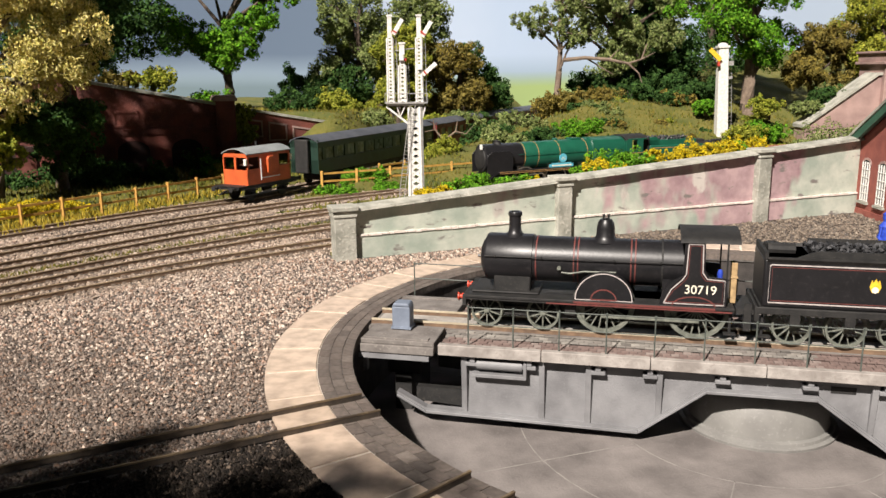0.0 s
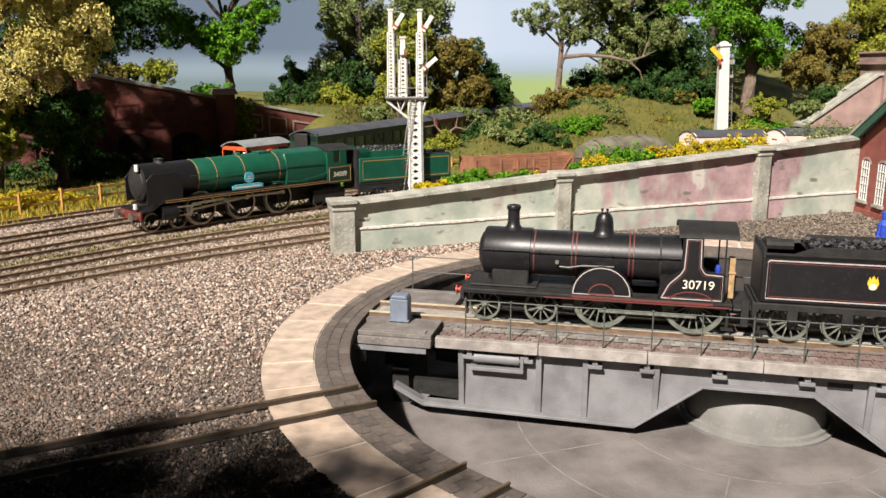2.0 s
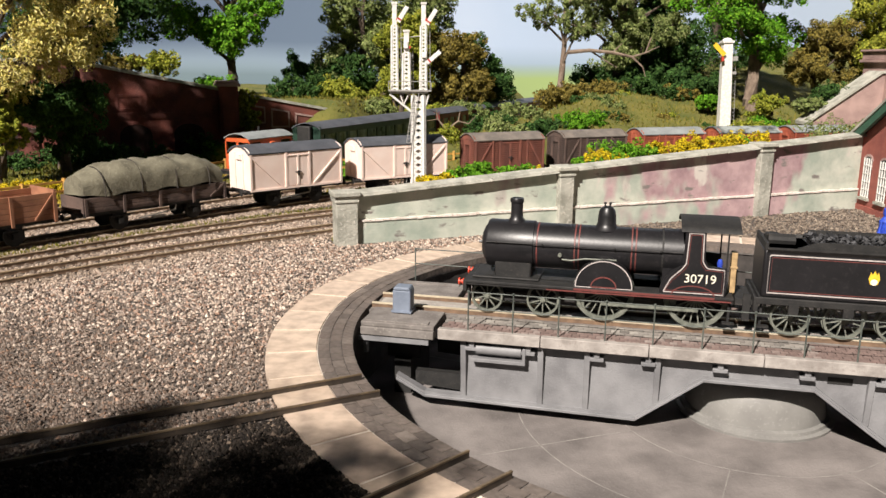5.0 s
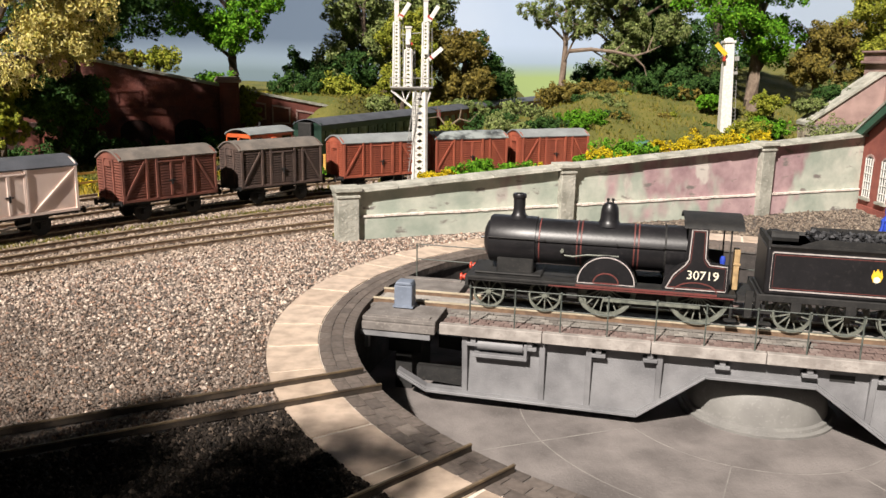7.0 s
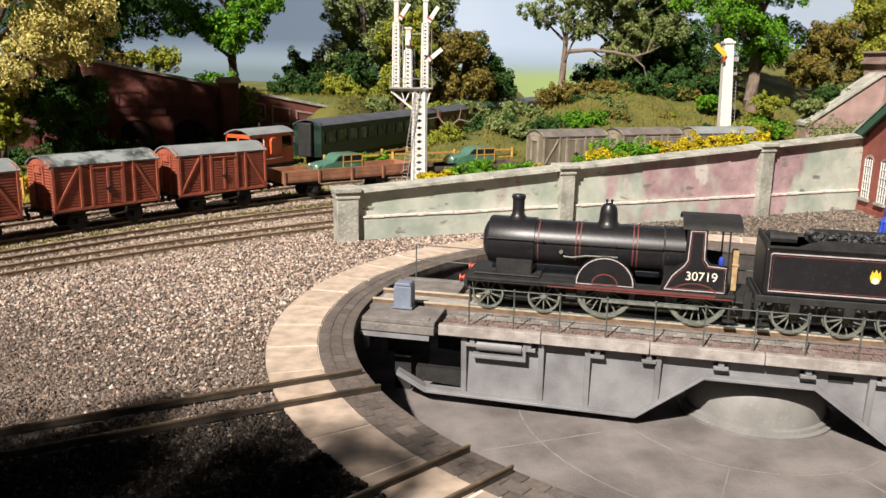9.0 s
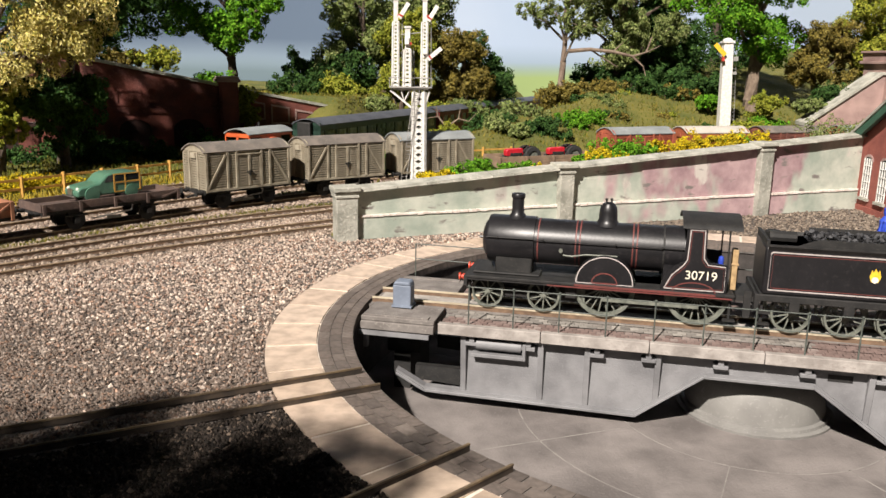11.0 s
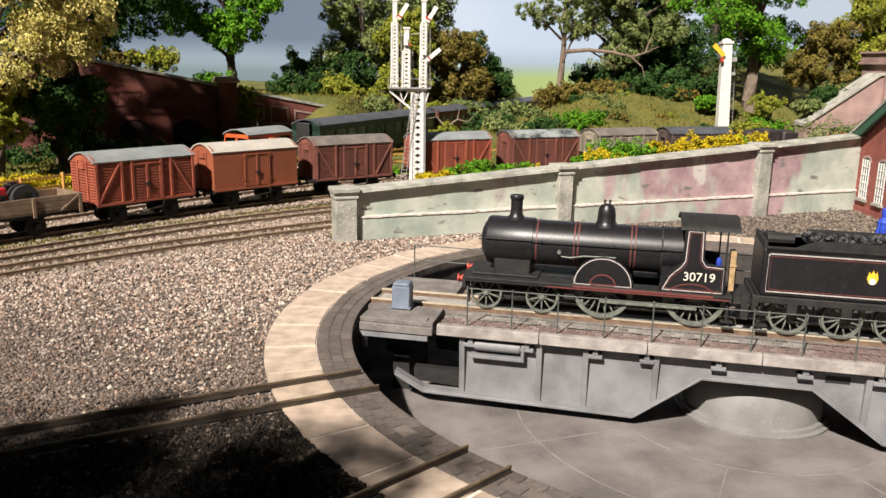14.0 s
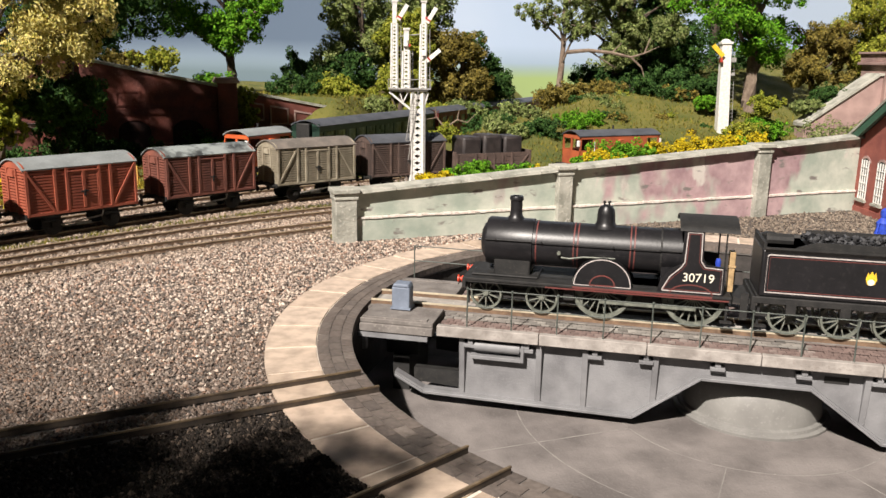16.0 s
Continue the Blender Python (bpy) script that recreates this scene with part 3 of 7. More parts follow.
def van(label, paint, roof, style, L=75.0, group="goods vans of the train"):
    """A covered goods van: planked, plain or ribbed sides."""
    v = thing("goods_van", 0, 0, 0, 0, label, "goods van", group)
    W, z0, z1 = 15.6, 14.6, 43.0
    body = Build()
    if style in ("plain", "smooth"):
        body.box(-L / 2, L / 2, -W, W, z0, z1)
    else:
        n = 15
        for k in range(n):
            a, c = z0 + (z1 - z0) * k / n, z0 + (z1 - z0) * (k + 1) / n
            if k == 0:
                board = Build().box(-L / 2, L / 2, -W, W, a + 0.40, c - 0.40).mesh("plank", paint)
            pk = new("plank", board)
            pk.parent = v
            pk.matrix_basis = pose(0, 0, (a - z0) * K)
        body.box(-L / 2 + 1.1, L / 2 - 1.1, -W + 1.1, W - 1.1, z0, z1)
    cap = [(W * math.cos(math.pi * k / 12), z1 + 5.4 * math.sin(math.pi * k / 12)) for k in range(13)]
    for sx in (-1, 1):
        body.prism(cap, sx * L / 2 - 0.8 * (sx > 0), sx * L / 2 + 0.8 * (sx < 0), "yz")
    part("body", body, paint, v)
    part("roof", van_roof(L, W, z1 - 0.3, 6.4), roof, v, "curved roof", smooth=True)
    for sy in (-1, 1):
        y0, y1 = sy * W, sy * (W + 0.9)
        lo, hi = min(y0, y1), max(y0, y1)
        pieces = []
        if style != "plain":
            for x in (-L / 2 + 0.9, L / 2 - 0.9, -11, 11) + (() if style == "smooth" else (-L * 0.25, L * 0.25)):
                pieces.append(("side_post", Build().box(x - 0.8, x + 0.8, lo, hi, z0 - 1.2, z1 - 0.6)))
            for sx in (-1, 1):
                ym = (lo + hi) / 2
                pieces.append(("side_brace", Build().bar((sx * (L * (0.17 if style == "smooth" else 0.27)), ym, z1 - 2.5 if style == "in" else z0 + 1), (sx * (L / 2 - 1.5), ym, z0 + 1 if style == "in" else z1 - 2.5), 0.9, 1.4)))
        else:
            for x in (-11, 0, 11):
                pieces.append(("side_strip", Build().box(x - 0.35, x + 0.35, lo, hi - 0.2 if sy > 0 else hi, z0 + 1, z1 - 2)))
            for z in (20, 38):
                pieces += [("hinge", Build().box(-13, -8, lo, hi, z, z + 1)), ("hinge", Build().box(8, 13, lo, hi, z, z + 1))]
        pieces.append(("sole_strip", Build().box(-L / 2, L / 2, lo, hi, z0 - 1.0, z0 + 0.6)))
        for nm, pb in pieces:
            part(nm, pb, paint, v)
        d0, d1 = (sy * (W + 0.1), sy * (W + 0.7))
        door = part("door", Build().box(-10.5, 10.5, min(d0, d1 * 1.02), max(d0, d1 * 1.02), z1 - 3.6, z1 - 2.6).box(-10.2, -9.2, min(d0, d1), max(d0, d1), z0 + 1.2, z1 - 3.6).box(9.2, 10.2, min(d0, d1), max(d0, d1), z0 + 1.2, z1 - 3.6).box(-1.0, 1.0, min(d0, d1 * 1.02), max(d0, d1 * 1.02), z0 + 1.2, z1 - 3.6), paint, v, bevel=0.15)
        slats = 1 if style in ("plain", "smooth") else 12
        high = (z1 - z0 - 4.8) / slats
        board = Build().box(-9.2, 9.2, min(d0, d1 * 0.99), max(d0, d1 * 0.99), 0.28, high - 0.28).mesh("plank", paint)
        for k in range(slats):
            pk = new("plank", board)
            pk.parent = door
            pk.matrix_basis = pose(0, 0, (z0 + 1.2 + high * k) * K)
        part("handle", Build().box(-2.5, 2.5, min(sy * 16, sy * 17.2), max(sy * 16, sy * 17.2), 26, 26.8).box(-0.6, 0.6, min(sy * 16, sy * 17.4), max(sy * 16, sy * 17.4), 23.5, 27.5), BLACK_DULL, door)
    for sx in (-1, 1):
        part("end_vent", Build().prism([(-4, 38), (4, 38), (3, 42), (-3, 42)], *sorted((sx * (L / 2 - 0.5), sx * (L / 2 + 1.4))), "yz"), paint, v)
        for y in (-6, 6):
            part("end_post", Build().box(sx * L / 2 - 0.9, sx * L / 2 + 0.9, y - 0.8, y + 0.8, z0, z1), paint, v)
    underframe(v, L)
    return v


RUST = material("bauxite_red_van_paint", (0.40, 0.105, 0.055), (0.27, 0.068, 0.040), 12, 0.7, 0, 0.06, fine=0.2, c=(0.36, 0.11, 0.075))
RUST2 = material("faded_bauxite_brown_paint", (0.24, 0.082, 0.055), (0.13, 0.050, 0.038), 12, 0.75, 0, 0.06, fine=0.2, c=(0.28, 0.12, 0.09))
ORANGE_VAN = material("orange_brown_van_paint", (0.32, 0.092, 0.042), (0.25, 0.072, 0.036), 25, 0.65, 0, 0, fine=0.1)
DARKVAN = material("dirty_dark_brown_paint", (0.125, 0.082, 0.066), (0.075, 0.052, 0.045), 10, 0.8, 0, 0.06, c=(0.19, 0.14, 0.115))
GREYVAN = material("weathered_grey_plank_paint", (0.36, 0.32, 0.24), (0.22, 0.185, 0.13), 9, 0.85, 0, 0.08, fine=0.2, c=(0.38, 0.34, 0.27))
PINK = material("pinkish_white_van_paint", (0.90, 0.74, 0.66), (0.82, 0.64, 0.56), 14, 0.65, 0, 0, fine=0.2, c=(0.84, 0.7, 0.62))
ROOF_GREY = material("pale_blue_grey_roof", (0.27, 0.29, 0.29), (0.19, 0.205, 0.205), 14, 0.75, 0, 0, fine=0.2)
ROOF_PALE = material("off_white_roof", (0.52, 0.48, 0.42), (0.42, 0.385, 0.335), 14, 0.75, 0, 0, fine=0.2)
ROOF_DARK = material("dark_slate_roof", (0.085, 0.09, 0.105), (0.05, 0.055, 0.065), 14, 0.7, 0, 0, fine=0.2)
ROOF_BROWN = material("brown_grey_roof", (0.20, 0.17, 0.145), (0.13, 0.115, 0.10), 10, 0.8)
ROOF_PATCH = material("patchy_tarred_roof", (0.30, 0.33, 0.32), (0.05, 0.055, 0.055), 14, 0.6, contrast=0.25)
WOOD_WAGON = material("brown_wagon_boards", (0.38, 0.175, 0.095), (0.26, 0.115, 0.065), 9, 0.8, 0, 0.06, c=(0.33, 0.17, 0.11))
DUSTY = material("dusty_wooden_wagon", (0.29, 0.20, 0.13), (0.18, 0.125, 0.085), 8, 0.85, 0, 0.06, c=(0.28, 0.2, 0.14))
TARP = material("grey_green_tarpaulin", (0.20, 0.185, 0.13), (0.11, 0.10, 0.07), 10, 0.85, 0, 0.5, c=(0.27, 0.25, 0.18))


def wagon(label, paint, L, z1, planks, name="open_wagon", posts=5):
    v = thing(name, 0, 0, 0, 0, label, "goods wagon", "open wagons of the train")
    W, z0 = 15.2, 14.0
    part("floor_board", Build().box(-L / 2, L / 2, -W, W, z0, z0 + 1.5), paint, v)
    for sy in (-1, 1):
        b = Build()
        for k in range(planks):
            a, c = z0 + (z1 - z0) * k / planks, z0 + (z1 - z0) * (k + 1) / planks
            b.box(-L / 2, L / 2, min(sy * W, sy * (W - 1.4)), max(sy * W, sy * (W - 1.4)), a + 0.1, c - 0.1)
        part("side", b, paint, v, bevel=0.12)
        for k in range(posts):
            x = -L / 2 + 1 + (L - 2) * k / (posts - 1)
            part("side_post", Build().box(x - 0.9, x + 0.9, min(sy * W, sy * (W + 1.0)), max(sy * W, sy * (W + 1.0)), z0 - 2, z1), paint, v)
        part("side_brace", Build().bar((L / 2 - 14, sy * (W + 0.4), z0 + 0.5), (L / 2 - 2, sy * (W + 0.4), z1 - 1.5), 0.8, 1.2), paint, v)
        if planks > 3:
            part("drop_door", Build().box(-13, 13, min(sy * W, sy * (W + 0.6)), max(sy * W, sy * (W + 0.6)), z0 + 1, z1 - 1).box(-14, 14, min(sy * W, sy * (W + 1.2)), max(sy * W, sy * (W + 1.2)), z0 + 6, z0 + 7), paint, v)
            for x in (-9, 0, 9):
                part("door_strap", Build().box(x - 0.7, x + 0.7, min(sy * W, sy * (W + 1.5)), max(sy * W, sy * (W + 1.5)), z0 - 1, z1 - 2), paint, v)
    for sx in (-1, 1):
        part("end_board", Build().box(sx * L / 2 - 0.8, sx * L / 2 + 0.8, -W, W, z0, z1 + (1.5 if planks > 3 else 0)), paint, v)
    underframe(v, L, L * 0.53)
    return v

CONSIST = [
    (van("pinkish white goods van with a dark slate roof", PINK, ROOF_DARK, "smooth", 87.0), 1457),
    (van("pinkish white goods van with a dark slate roof", PINK, ROOF_DARK, "smooth", 87.0), 1566),
    (van("faded brown planked goods van with a grey roof", RUST2, ROOF_BROWN, "in"), 1678),
    (van("dirty dark brown goods van with a brown-grey roof", DARKVAN, ROOF_BROWN, "in"), 1776),
    (van("bauxite red planked goods van with a grey roof", RUST, ROOF_GREY, "in"), 1875),
    (van("bauxite red planked goods van with a patchy tarred roof", RUST, ROOF_PATCH, "in"), 1970),
    (van("bauxite red planked goods van with a grey roof", RUST, ROOF_GREY, "in"), 2062),
    (van("weathered grey planked goods van", GREYVAN, ROOF_BROWN, "in"), 2425),
    (van("weathered grey planked goods van", GREYVAN, ROOF_BROWN, "in"), 2520),
    (van("pale weathered grey planked goods van", GREYVAN, ROOF_GREY, "in"), 2614),
    (van("bauxite red planked goods van with a grey roof", RUST, ROOF_GREY, "in"), 2850),
    (van("orange-brown smooth-sided goods van with an off-white roof", ORANGE_VAN, ROOF_PALE, "plain"), 2943),
    (van("faded brown goods van with a brown-grey roof", RUST2, ROOF_BROWN, "out"), 3039),
    (van("bauxite red planked goods van with a grey roof", RUST, ROOF_GREY, "out"), 3144),
    (van("faded brown goods van with a patchy tarred roof", RUST2, ROOF_PATCH, "out"), 3243),
    (van("weathered grey planked goods van", GREYVAN, ROOF_BROWN, "in"), 3341),
    (van("dirty dark brown goods van with a dark roof", DARKVAN, ROOF_DARK, "out"), 3435),
    (wagon("brown five-plank open wagon with iron strapping", WOOD_WAGON, 110, 31, 5), 1206),
    (wagon("dark brown wagon under a grey-green tarpaulin", DARKVAN, 110, 24, 3), 1335),
    (wagon("dusty low-sided brown wagon carrying a green car", WOOD_WAGON, 128, 23.5, 2), 2184),
    (wagon("dark low-sided wagon carrying a green car", DARKVAN, 98, 19, 1), 2315),
    (wagon("dusty low-sided wagon carrying two red tractors", DUSTY, 122, 24.5, 3), 2741),
    (wagon("dark wagon with a covered load", DARKVAN, 80, 30, 4), 3526),
]
for v_, s_ in CONSIST:
    moving.append((v_, s_, 25))

# ---- turntable bridge ----
GIRDER = material("mid_grey_girder_paint", (0.25, 0.25, 0.258), (0.165, 0.165, 0.172), 13, 0.55, 0, 0.2, fine=0.15, c=(0.225, 0.225, 0.23))
EDGE = material("worn_grey_deck_edge", (0.42, 0.385, 0.355), (0.25, 0.225, 0.205), 7, 0.85, 0, 0.3, c=(0.26, 0.22, 0.20))
DECK_BRICK = varied("red_brown_deck_setts", [(0.15, 0.105, 0.092), (0.24, 0.175, 0.155), (0.19, 0.13, 0.115), (0.31, 0.255, 0.23)], 0.9, "object", 3)
GREY_SETT = varied("grey_deck_setts", [(0.17, 0.155, 0.14), (0.28, 0.26, 0.235), (0.22, 0.195, 0.175), (0.36, 0.335, 0.30)], 0.9, "object", 3)
SETT = Build().box(-1.55, 1.55, -1.55, 1.55, -3, -1.75).mesh("sett", DECK_BRICK)
INNER_SETT = Build().box(-1.9, 1.9, -1.55, 1.55, -3, -1.75).mesh("sett", GREY_SETT)
DECK_GREY = material("grey_deck_boards", (0.22, 0.20, 0.185), (0.14, 0.125, 0.115), 7, 0.9, 0, 0.15, c=(0.33, 0.3, 0.27))
RAILING = material("dark_green_grey_railing", (0.10, 0.115, 0.10), (0.06, 0.07, 0.062), 4, 0.6)
BOX_BLUE = material("blue_grey_control_box", (0.20, 0.235, 0.30), (0.155, 0.185, 0.24), 7, 0.6, 0, 0.08)

RAIL_BRIGHT = material("bright_worn_rail", (0.72, 0.63, 0.47), (0.50, 0.42, 0.30), 14, 0.5, 0.35)
bridge = thing("turntable_bridge", CX, CY, 0, HB, "grey steel turntable bridge with setts and handrails", "turntable")
part("deck", Build().box(-176, 176, -13.5, 13.5, -5, -2.6), DECK_GREY, bridge)
for sy in (-1, 1):
    y0, y1 = sorted((sy * 14.0, sy * 34.5))
    part("walkway", Build().box(-136, 136, y0, y1, -5, -2.2), material("dark_sett_joint", (0.13, 0.11, 0.10), (0.09, 0.075, 0.07), 4, 0.95) if sy < 0 else bpy.data.materials["dark_sett_joint"], bridge)
    b = Build()
    for r in range(6):
        step = 4.0 if r < 3 else 3.4
        x = -136 + (r % 2) * step / 2
        while x < 130:
            y_ = sy * (14.2 + r * 3.4 + 1.55)
            if sy < 0 and x < 20:
                ob = new("sett", INNER_SETT if r < 3 else SETT)
                ob.parent = bridge
                ob.matrix_basis = pose((x + step / 2) * K, y_ * K, random.uniform(-0.2, 0.2) * K, random.uniform(-2, 2), random.uniform(-2, 2), 0)
            else:
                b.box(x, x + step - 0.3, y_ - 1.55, y_ + 1.55, -3, -1.75 + random.uniform(-0.15, 0.15))
            x += step
    tagged(part("sett_paving", b, DECK_BRICK, bridge, "red-brown stone setts"), kind="stuff")
    for k in range(6):
        x0 = -136.5 + k * 45.5
        e0, e1 = sorted((sy * 33.8, sy * 37.2))
        part("edge_beam", Build().box(x0, x0 + 45.2, e0, e1, -6.2, -1.4 + random.uniform(-0.1, 0.1)), EDGE, bridge, bevel=0.3)
    low = [(-157, -29), (-143.5, -36), (-49.6, -37.2), (-22.5, -16.6), (20.7, -16.6), (49.6, -37.2), (143.5, -36), (157, -29)]
    top = [(157, -6), (136, -5), (-136, -5), (-157, -6)]
    g0, g1 = sorted((sy * 29.5, sy * 31.0))
    inner = [(-127, -33), (-126, -36.6)] + low[2:6] + [(126, -36.6), (127, -33), (127, -5), (-127, -5)]
    part("girder_web", Build().prism(inner, g0, g1), GIRDER, bridge)
    fl = Build()
    h0, h1 = sorted((sy * 27.0, sy * 33.0))
    for (xa, za), (xb, zb) in zip(low[:-1], low[1:]):
        fl.prism([(xa, za), (xb, zb), (xb, zb + 1.4), (xa, za + 1.4)], h0, h1)
    part("bottom_flange", fl, GIRDER, bridge, bevel=0.25)
    fl = Build()
    for (xa, za), (xb, zb) in zip(low[:-1], low[1:]):
        fl.prism([(xa, za + 1.4), (xb, zb + 1.4), (xb, zb + 2.4), (xa, za + 2.4)], h0 + 0.9, h1 - 0.9)
    part("flange_angle", fl, GIRDER, bridge)
    for x, zb in ((-125.5, -35), (-91, -35.2), (-71, -35.6), (-41.5, -30), (41.5, -30), (71, -35.6), (91, -35.2), (125.5, -35)):
        e = sy * 31.0
        pts = [(e, -7), (e + sy * 3.2, -7), (e + sy * 3.0, -10.5), (e + sy * 0.7, zb + 0.5), (e, zb)]
        part("rib", Build().prism(pts, x - 1.25, x + 1.25, "yz"), GIRDER, bridge, bevel=0.25)
    for x in (-121.5, -96.5, -67, -45.5, -16.5, 17.2, 45.5, 67, 96.5, 121.5):
        e0, e1 = sorted((sy * 30.5, sy * 35.0))
        part("bracket", Build().box(x - 1.2, x + 1.2, e0, e1, -9.4, -6.2).box(x - 3.0, x + 3.0, e0, e1, -11, -9.4), GIRDER, bridge, bevel=0.2)
    part("cylinder", Build().tube([(-119.5, sy * 33, -10.2), (-99.5, sy * 33, -10.2)], 2.5, 14), GIRDER, bridge, "grey air cylinder", smooth=True)
    q0, q1 = sorted((sy * 31, sy * 35.5))
    part("cylinder_cradle", Build().box(-121.5, -97.5, q0, q1, -15.8, -14.2).box(-98.9, -97.5, q0, q1, -14.3, -8), GIRDER, bridge, bevel=0.2)
    # plate painted black to give the shade of the recess behind the girder
    part("inner_plate", Build().prism([(-150, -33.5), (-126, -35), (-126, -27), (-150, -27)], *sorted((sy * 20, sy * 24))), BLACK_DULL, bridge)
    part("slot", Build().box(25.5, 35, *sorted((sy * 30.9, sy * 31.15)), -12.8, -9.8), BLACK_DULL, bridge)
    # handrails
    n = 14
    for k in range(n):
        x = -123.3 + k * 19.75
        s = part("stanchion", Build().tube([(x, sy * 34.6, -2), (x, sy * 34.6, 16.3)], 0.34, 6), RAILING, bridge)
        part("knob", Build().lathe([(0.15, 0), (0.62, 0.35), (0.62, 0.8), (0.15, 1.1)], (x, sy * 34.6, 15.6), "z", 8), RAILING, s)
    for z in (15.8, 8.2):
        part("handrail", Build().tube([(-123.3, sy * 34.6, z), (133, sy * 34.6, z)], 0.27, 6), RAILING, bridge)
for v in (-8.6, 8.6):
    part("rail", Build().box(-176, 176, v - 0.55, v + 0.55, -0.75, 0), RAIL_BRIGHT, bridge, "bright worn rail")
    part("rail_web", Build().box(-176, 176, v - 0.3, v + 0.3, -2.6, -0.7).box(-176, 176, v - 0.8, v + 0.8, -2.6, -2.2), RAIL_RUST, bridge)
for sx in (-1, 1):
    x0, x1 = sorted((sx * 138.5, sx * 172.5))
    for sy in (-1, 1):
        pl = part("platform", Build().box(x0, x1, *sorted((sy * 13, sy * 36)), -3.2, -1.0).box(x0, x1, *sorted((sy * 12, sy * 37.2)), -7, -3.2), DECK_GREY, bridge, "weathered grey end platform", bevel=0.4)
        part("platform_trim", Build().box(x0 - 0.5, x1 - 2, *sorted((sy * 36.9, sy * 38)), -9.3, -7.3).box(x0 + 1, x0 + 2.8, *sorted((sy * 33, sy * 36)), -16, -7.3), GIRDER, pl)
        part("platform_lip", Build().box(x0 + 1, x1 - 3, *sorted((sy * 31, sy * 35)), -1.1, -0.4), DECK_GREY, pl, bevel=0.2)
    part("end_carriage", Build().box(sx * 158 - 8, sx * 158 + 8, -16, 16, -24, -8).box(sx * 158 - 4, sx * 158 + 4, -18, 18, -41.5, -24), BLACK_DULL, bridge, "black end carriage")
part("far_gate", Build().tube([(-166.5, 36, -2), (-166.5, 36, 17.5)], 0.35, 6).tube([(-166.5, 36, 17), (-123, 34.6, 17)], 0.3, 6).tube([(-166.5, 36, 9), (-123, 34.6, 9)], 0.3, 6), RAILING, bridge, "thin handrail extension")
part("rail_infill", Build().box(-174, 174, -6.5, 6.5, -2.7, -2.0), material("pale_grey_infill", (0.42, 0.39, 0.35), (0.26, 0.24, 0.22), 12, 0.85, 0, 0.2, c=(0.6, 0.57, 0.52)), bridge, "pale grey boards between the rails")
box_ = thing("control_box", -18.6, 366, -0.4, HB, "small blue-grey turntable control box on the platform", "control box")
part("cabinet", Build().box(-4.3, 4.3, -3.6, 3.6, 0, 10.5).prism([(-4.3, 10.5), (4.3, 10.5), (3.4, 12.2), (-3.4, 12.2)], -3.6, 3.6), BOX_BLUE, box_, bevel=0.5)
part("plinth", Build().box(-4.8, 4.8, -4.1, 4.1, 0, 0.8), BOX_BLUE, box_)

# ---- wheels and lettering ----


def hoop(r0, r1, y0, y1, x, z, n=32):
    b = Build()
    v, f = [], []
    for k in range(n):
        c, s = math.cos(2 * math.pi * k / n), math.sin(2 * math.pi * k / n)
        v += [(x + r0 * c, y0, z + r0 * s), (x + r1 * c, y0, z + r1 * s), (x + r1 * c, y1, z + r1 * s), (x + r0 * c, y1, z + r0 * s)]
    for k in range(n):
        a, c = 4 * k, 4 * ((k + 1) % n)
        f += [(a + i, a + (i + 1) % 4, c + (i + 1) % 4, c + i) for i in range(4)]
    return b.add(v, f)


def spoked(parent, r, x, y, spokes, tyre, centre, crank=False):
    """A spoked wheel as a part with its own centre: tyre, spokes and hub."""
    s = -1 if y < 0 else 1
    b = Build()
    b.lathe([(r * 0.17, -1.1), (r * 0.17, 1.1)], (0, 0, 0), "y", 14)
    b.lathe([(r * 0.09, -1.5), (r * 0.09, 1.5)], (0, 0, 0), "y", 10)
    if crank:
        b.join(Build().prism([(r * 0.86 * math.cos(a), r * 0.86 * math.sin(a)) for a in (2.4, 2.8, 3.14, 3.5, 3.9)], -0.6, 0.6))
        b.lathe([(r * 0.1, -1.8), (r * 0.1, 1.0)], (r * 0.42, 0, 0), "y", 10)
    w = part("wheel", b, centre, parent, smooth=True)
    w.matrix_basis = pose(x * K, y * K, r * K)
    part("rim", hoop(r * 0.87, r * 0.94, -0.7, 0.7, 0, 0), centre, w, smooth=True)
    arm_ = Build().bar((r * 0.12, 0, 0), (r * 0.88, 0, 0), 0.7, max(0.5, r * 0.042)).mesh("spoke", centre)
    for k in range(spokes):
        o = new("spoke", arm_)
        o.parent = w
        o.matrix_basis = pose(0, 0, 0, 0, 360 * (k + 0.5) / spokes, 0)
    part("tyre", hoop(r * 0.90, r, -1.2, 1.1, 0, 0).join(hoop(r * 0.94, r * 1.05, s * -1.9, s * -1.1, 0, 0)), tyre, w, "bright steel tyre" if tyre is STEEL else "", smooth=True)
    return w


def lettering(text, size, mat, parent, m, name="number"):
    """Raised letters, as a mesh."""
    cu = bpy.data.curves.new(name, "FONT")
    cu.body, cu.size, cu.extrude, cu.align_x, cu.align_y = text, size * K, 0.08 * K, "CENTER", "CENTER"
    cu.offset = 0.02 * K
    tmp = bpy.data.objects.new("letters", cu)
    me = bpy.data.meshes.new_from_object(tmp)
    bpy.data.objects.remove(tmp)
    me.materials.append(mat)
    ob = new(name, me)
    ob.parent = parent
    ob.matrix_basis = m
    return ob


def border(pts, w, y, t=0.12):
    """A thin raised line along a closed outline in the xz plane."""
    b = Build()
    n = len(pts)
    for k in range(n):
        a, c = pts[k], pts[(k + 1) % n]
        b.bar((a[0], y, a[1]), (c[0], y, c[1]), t, w)
    return b


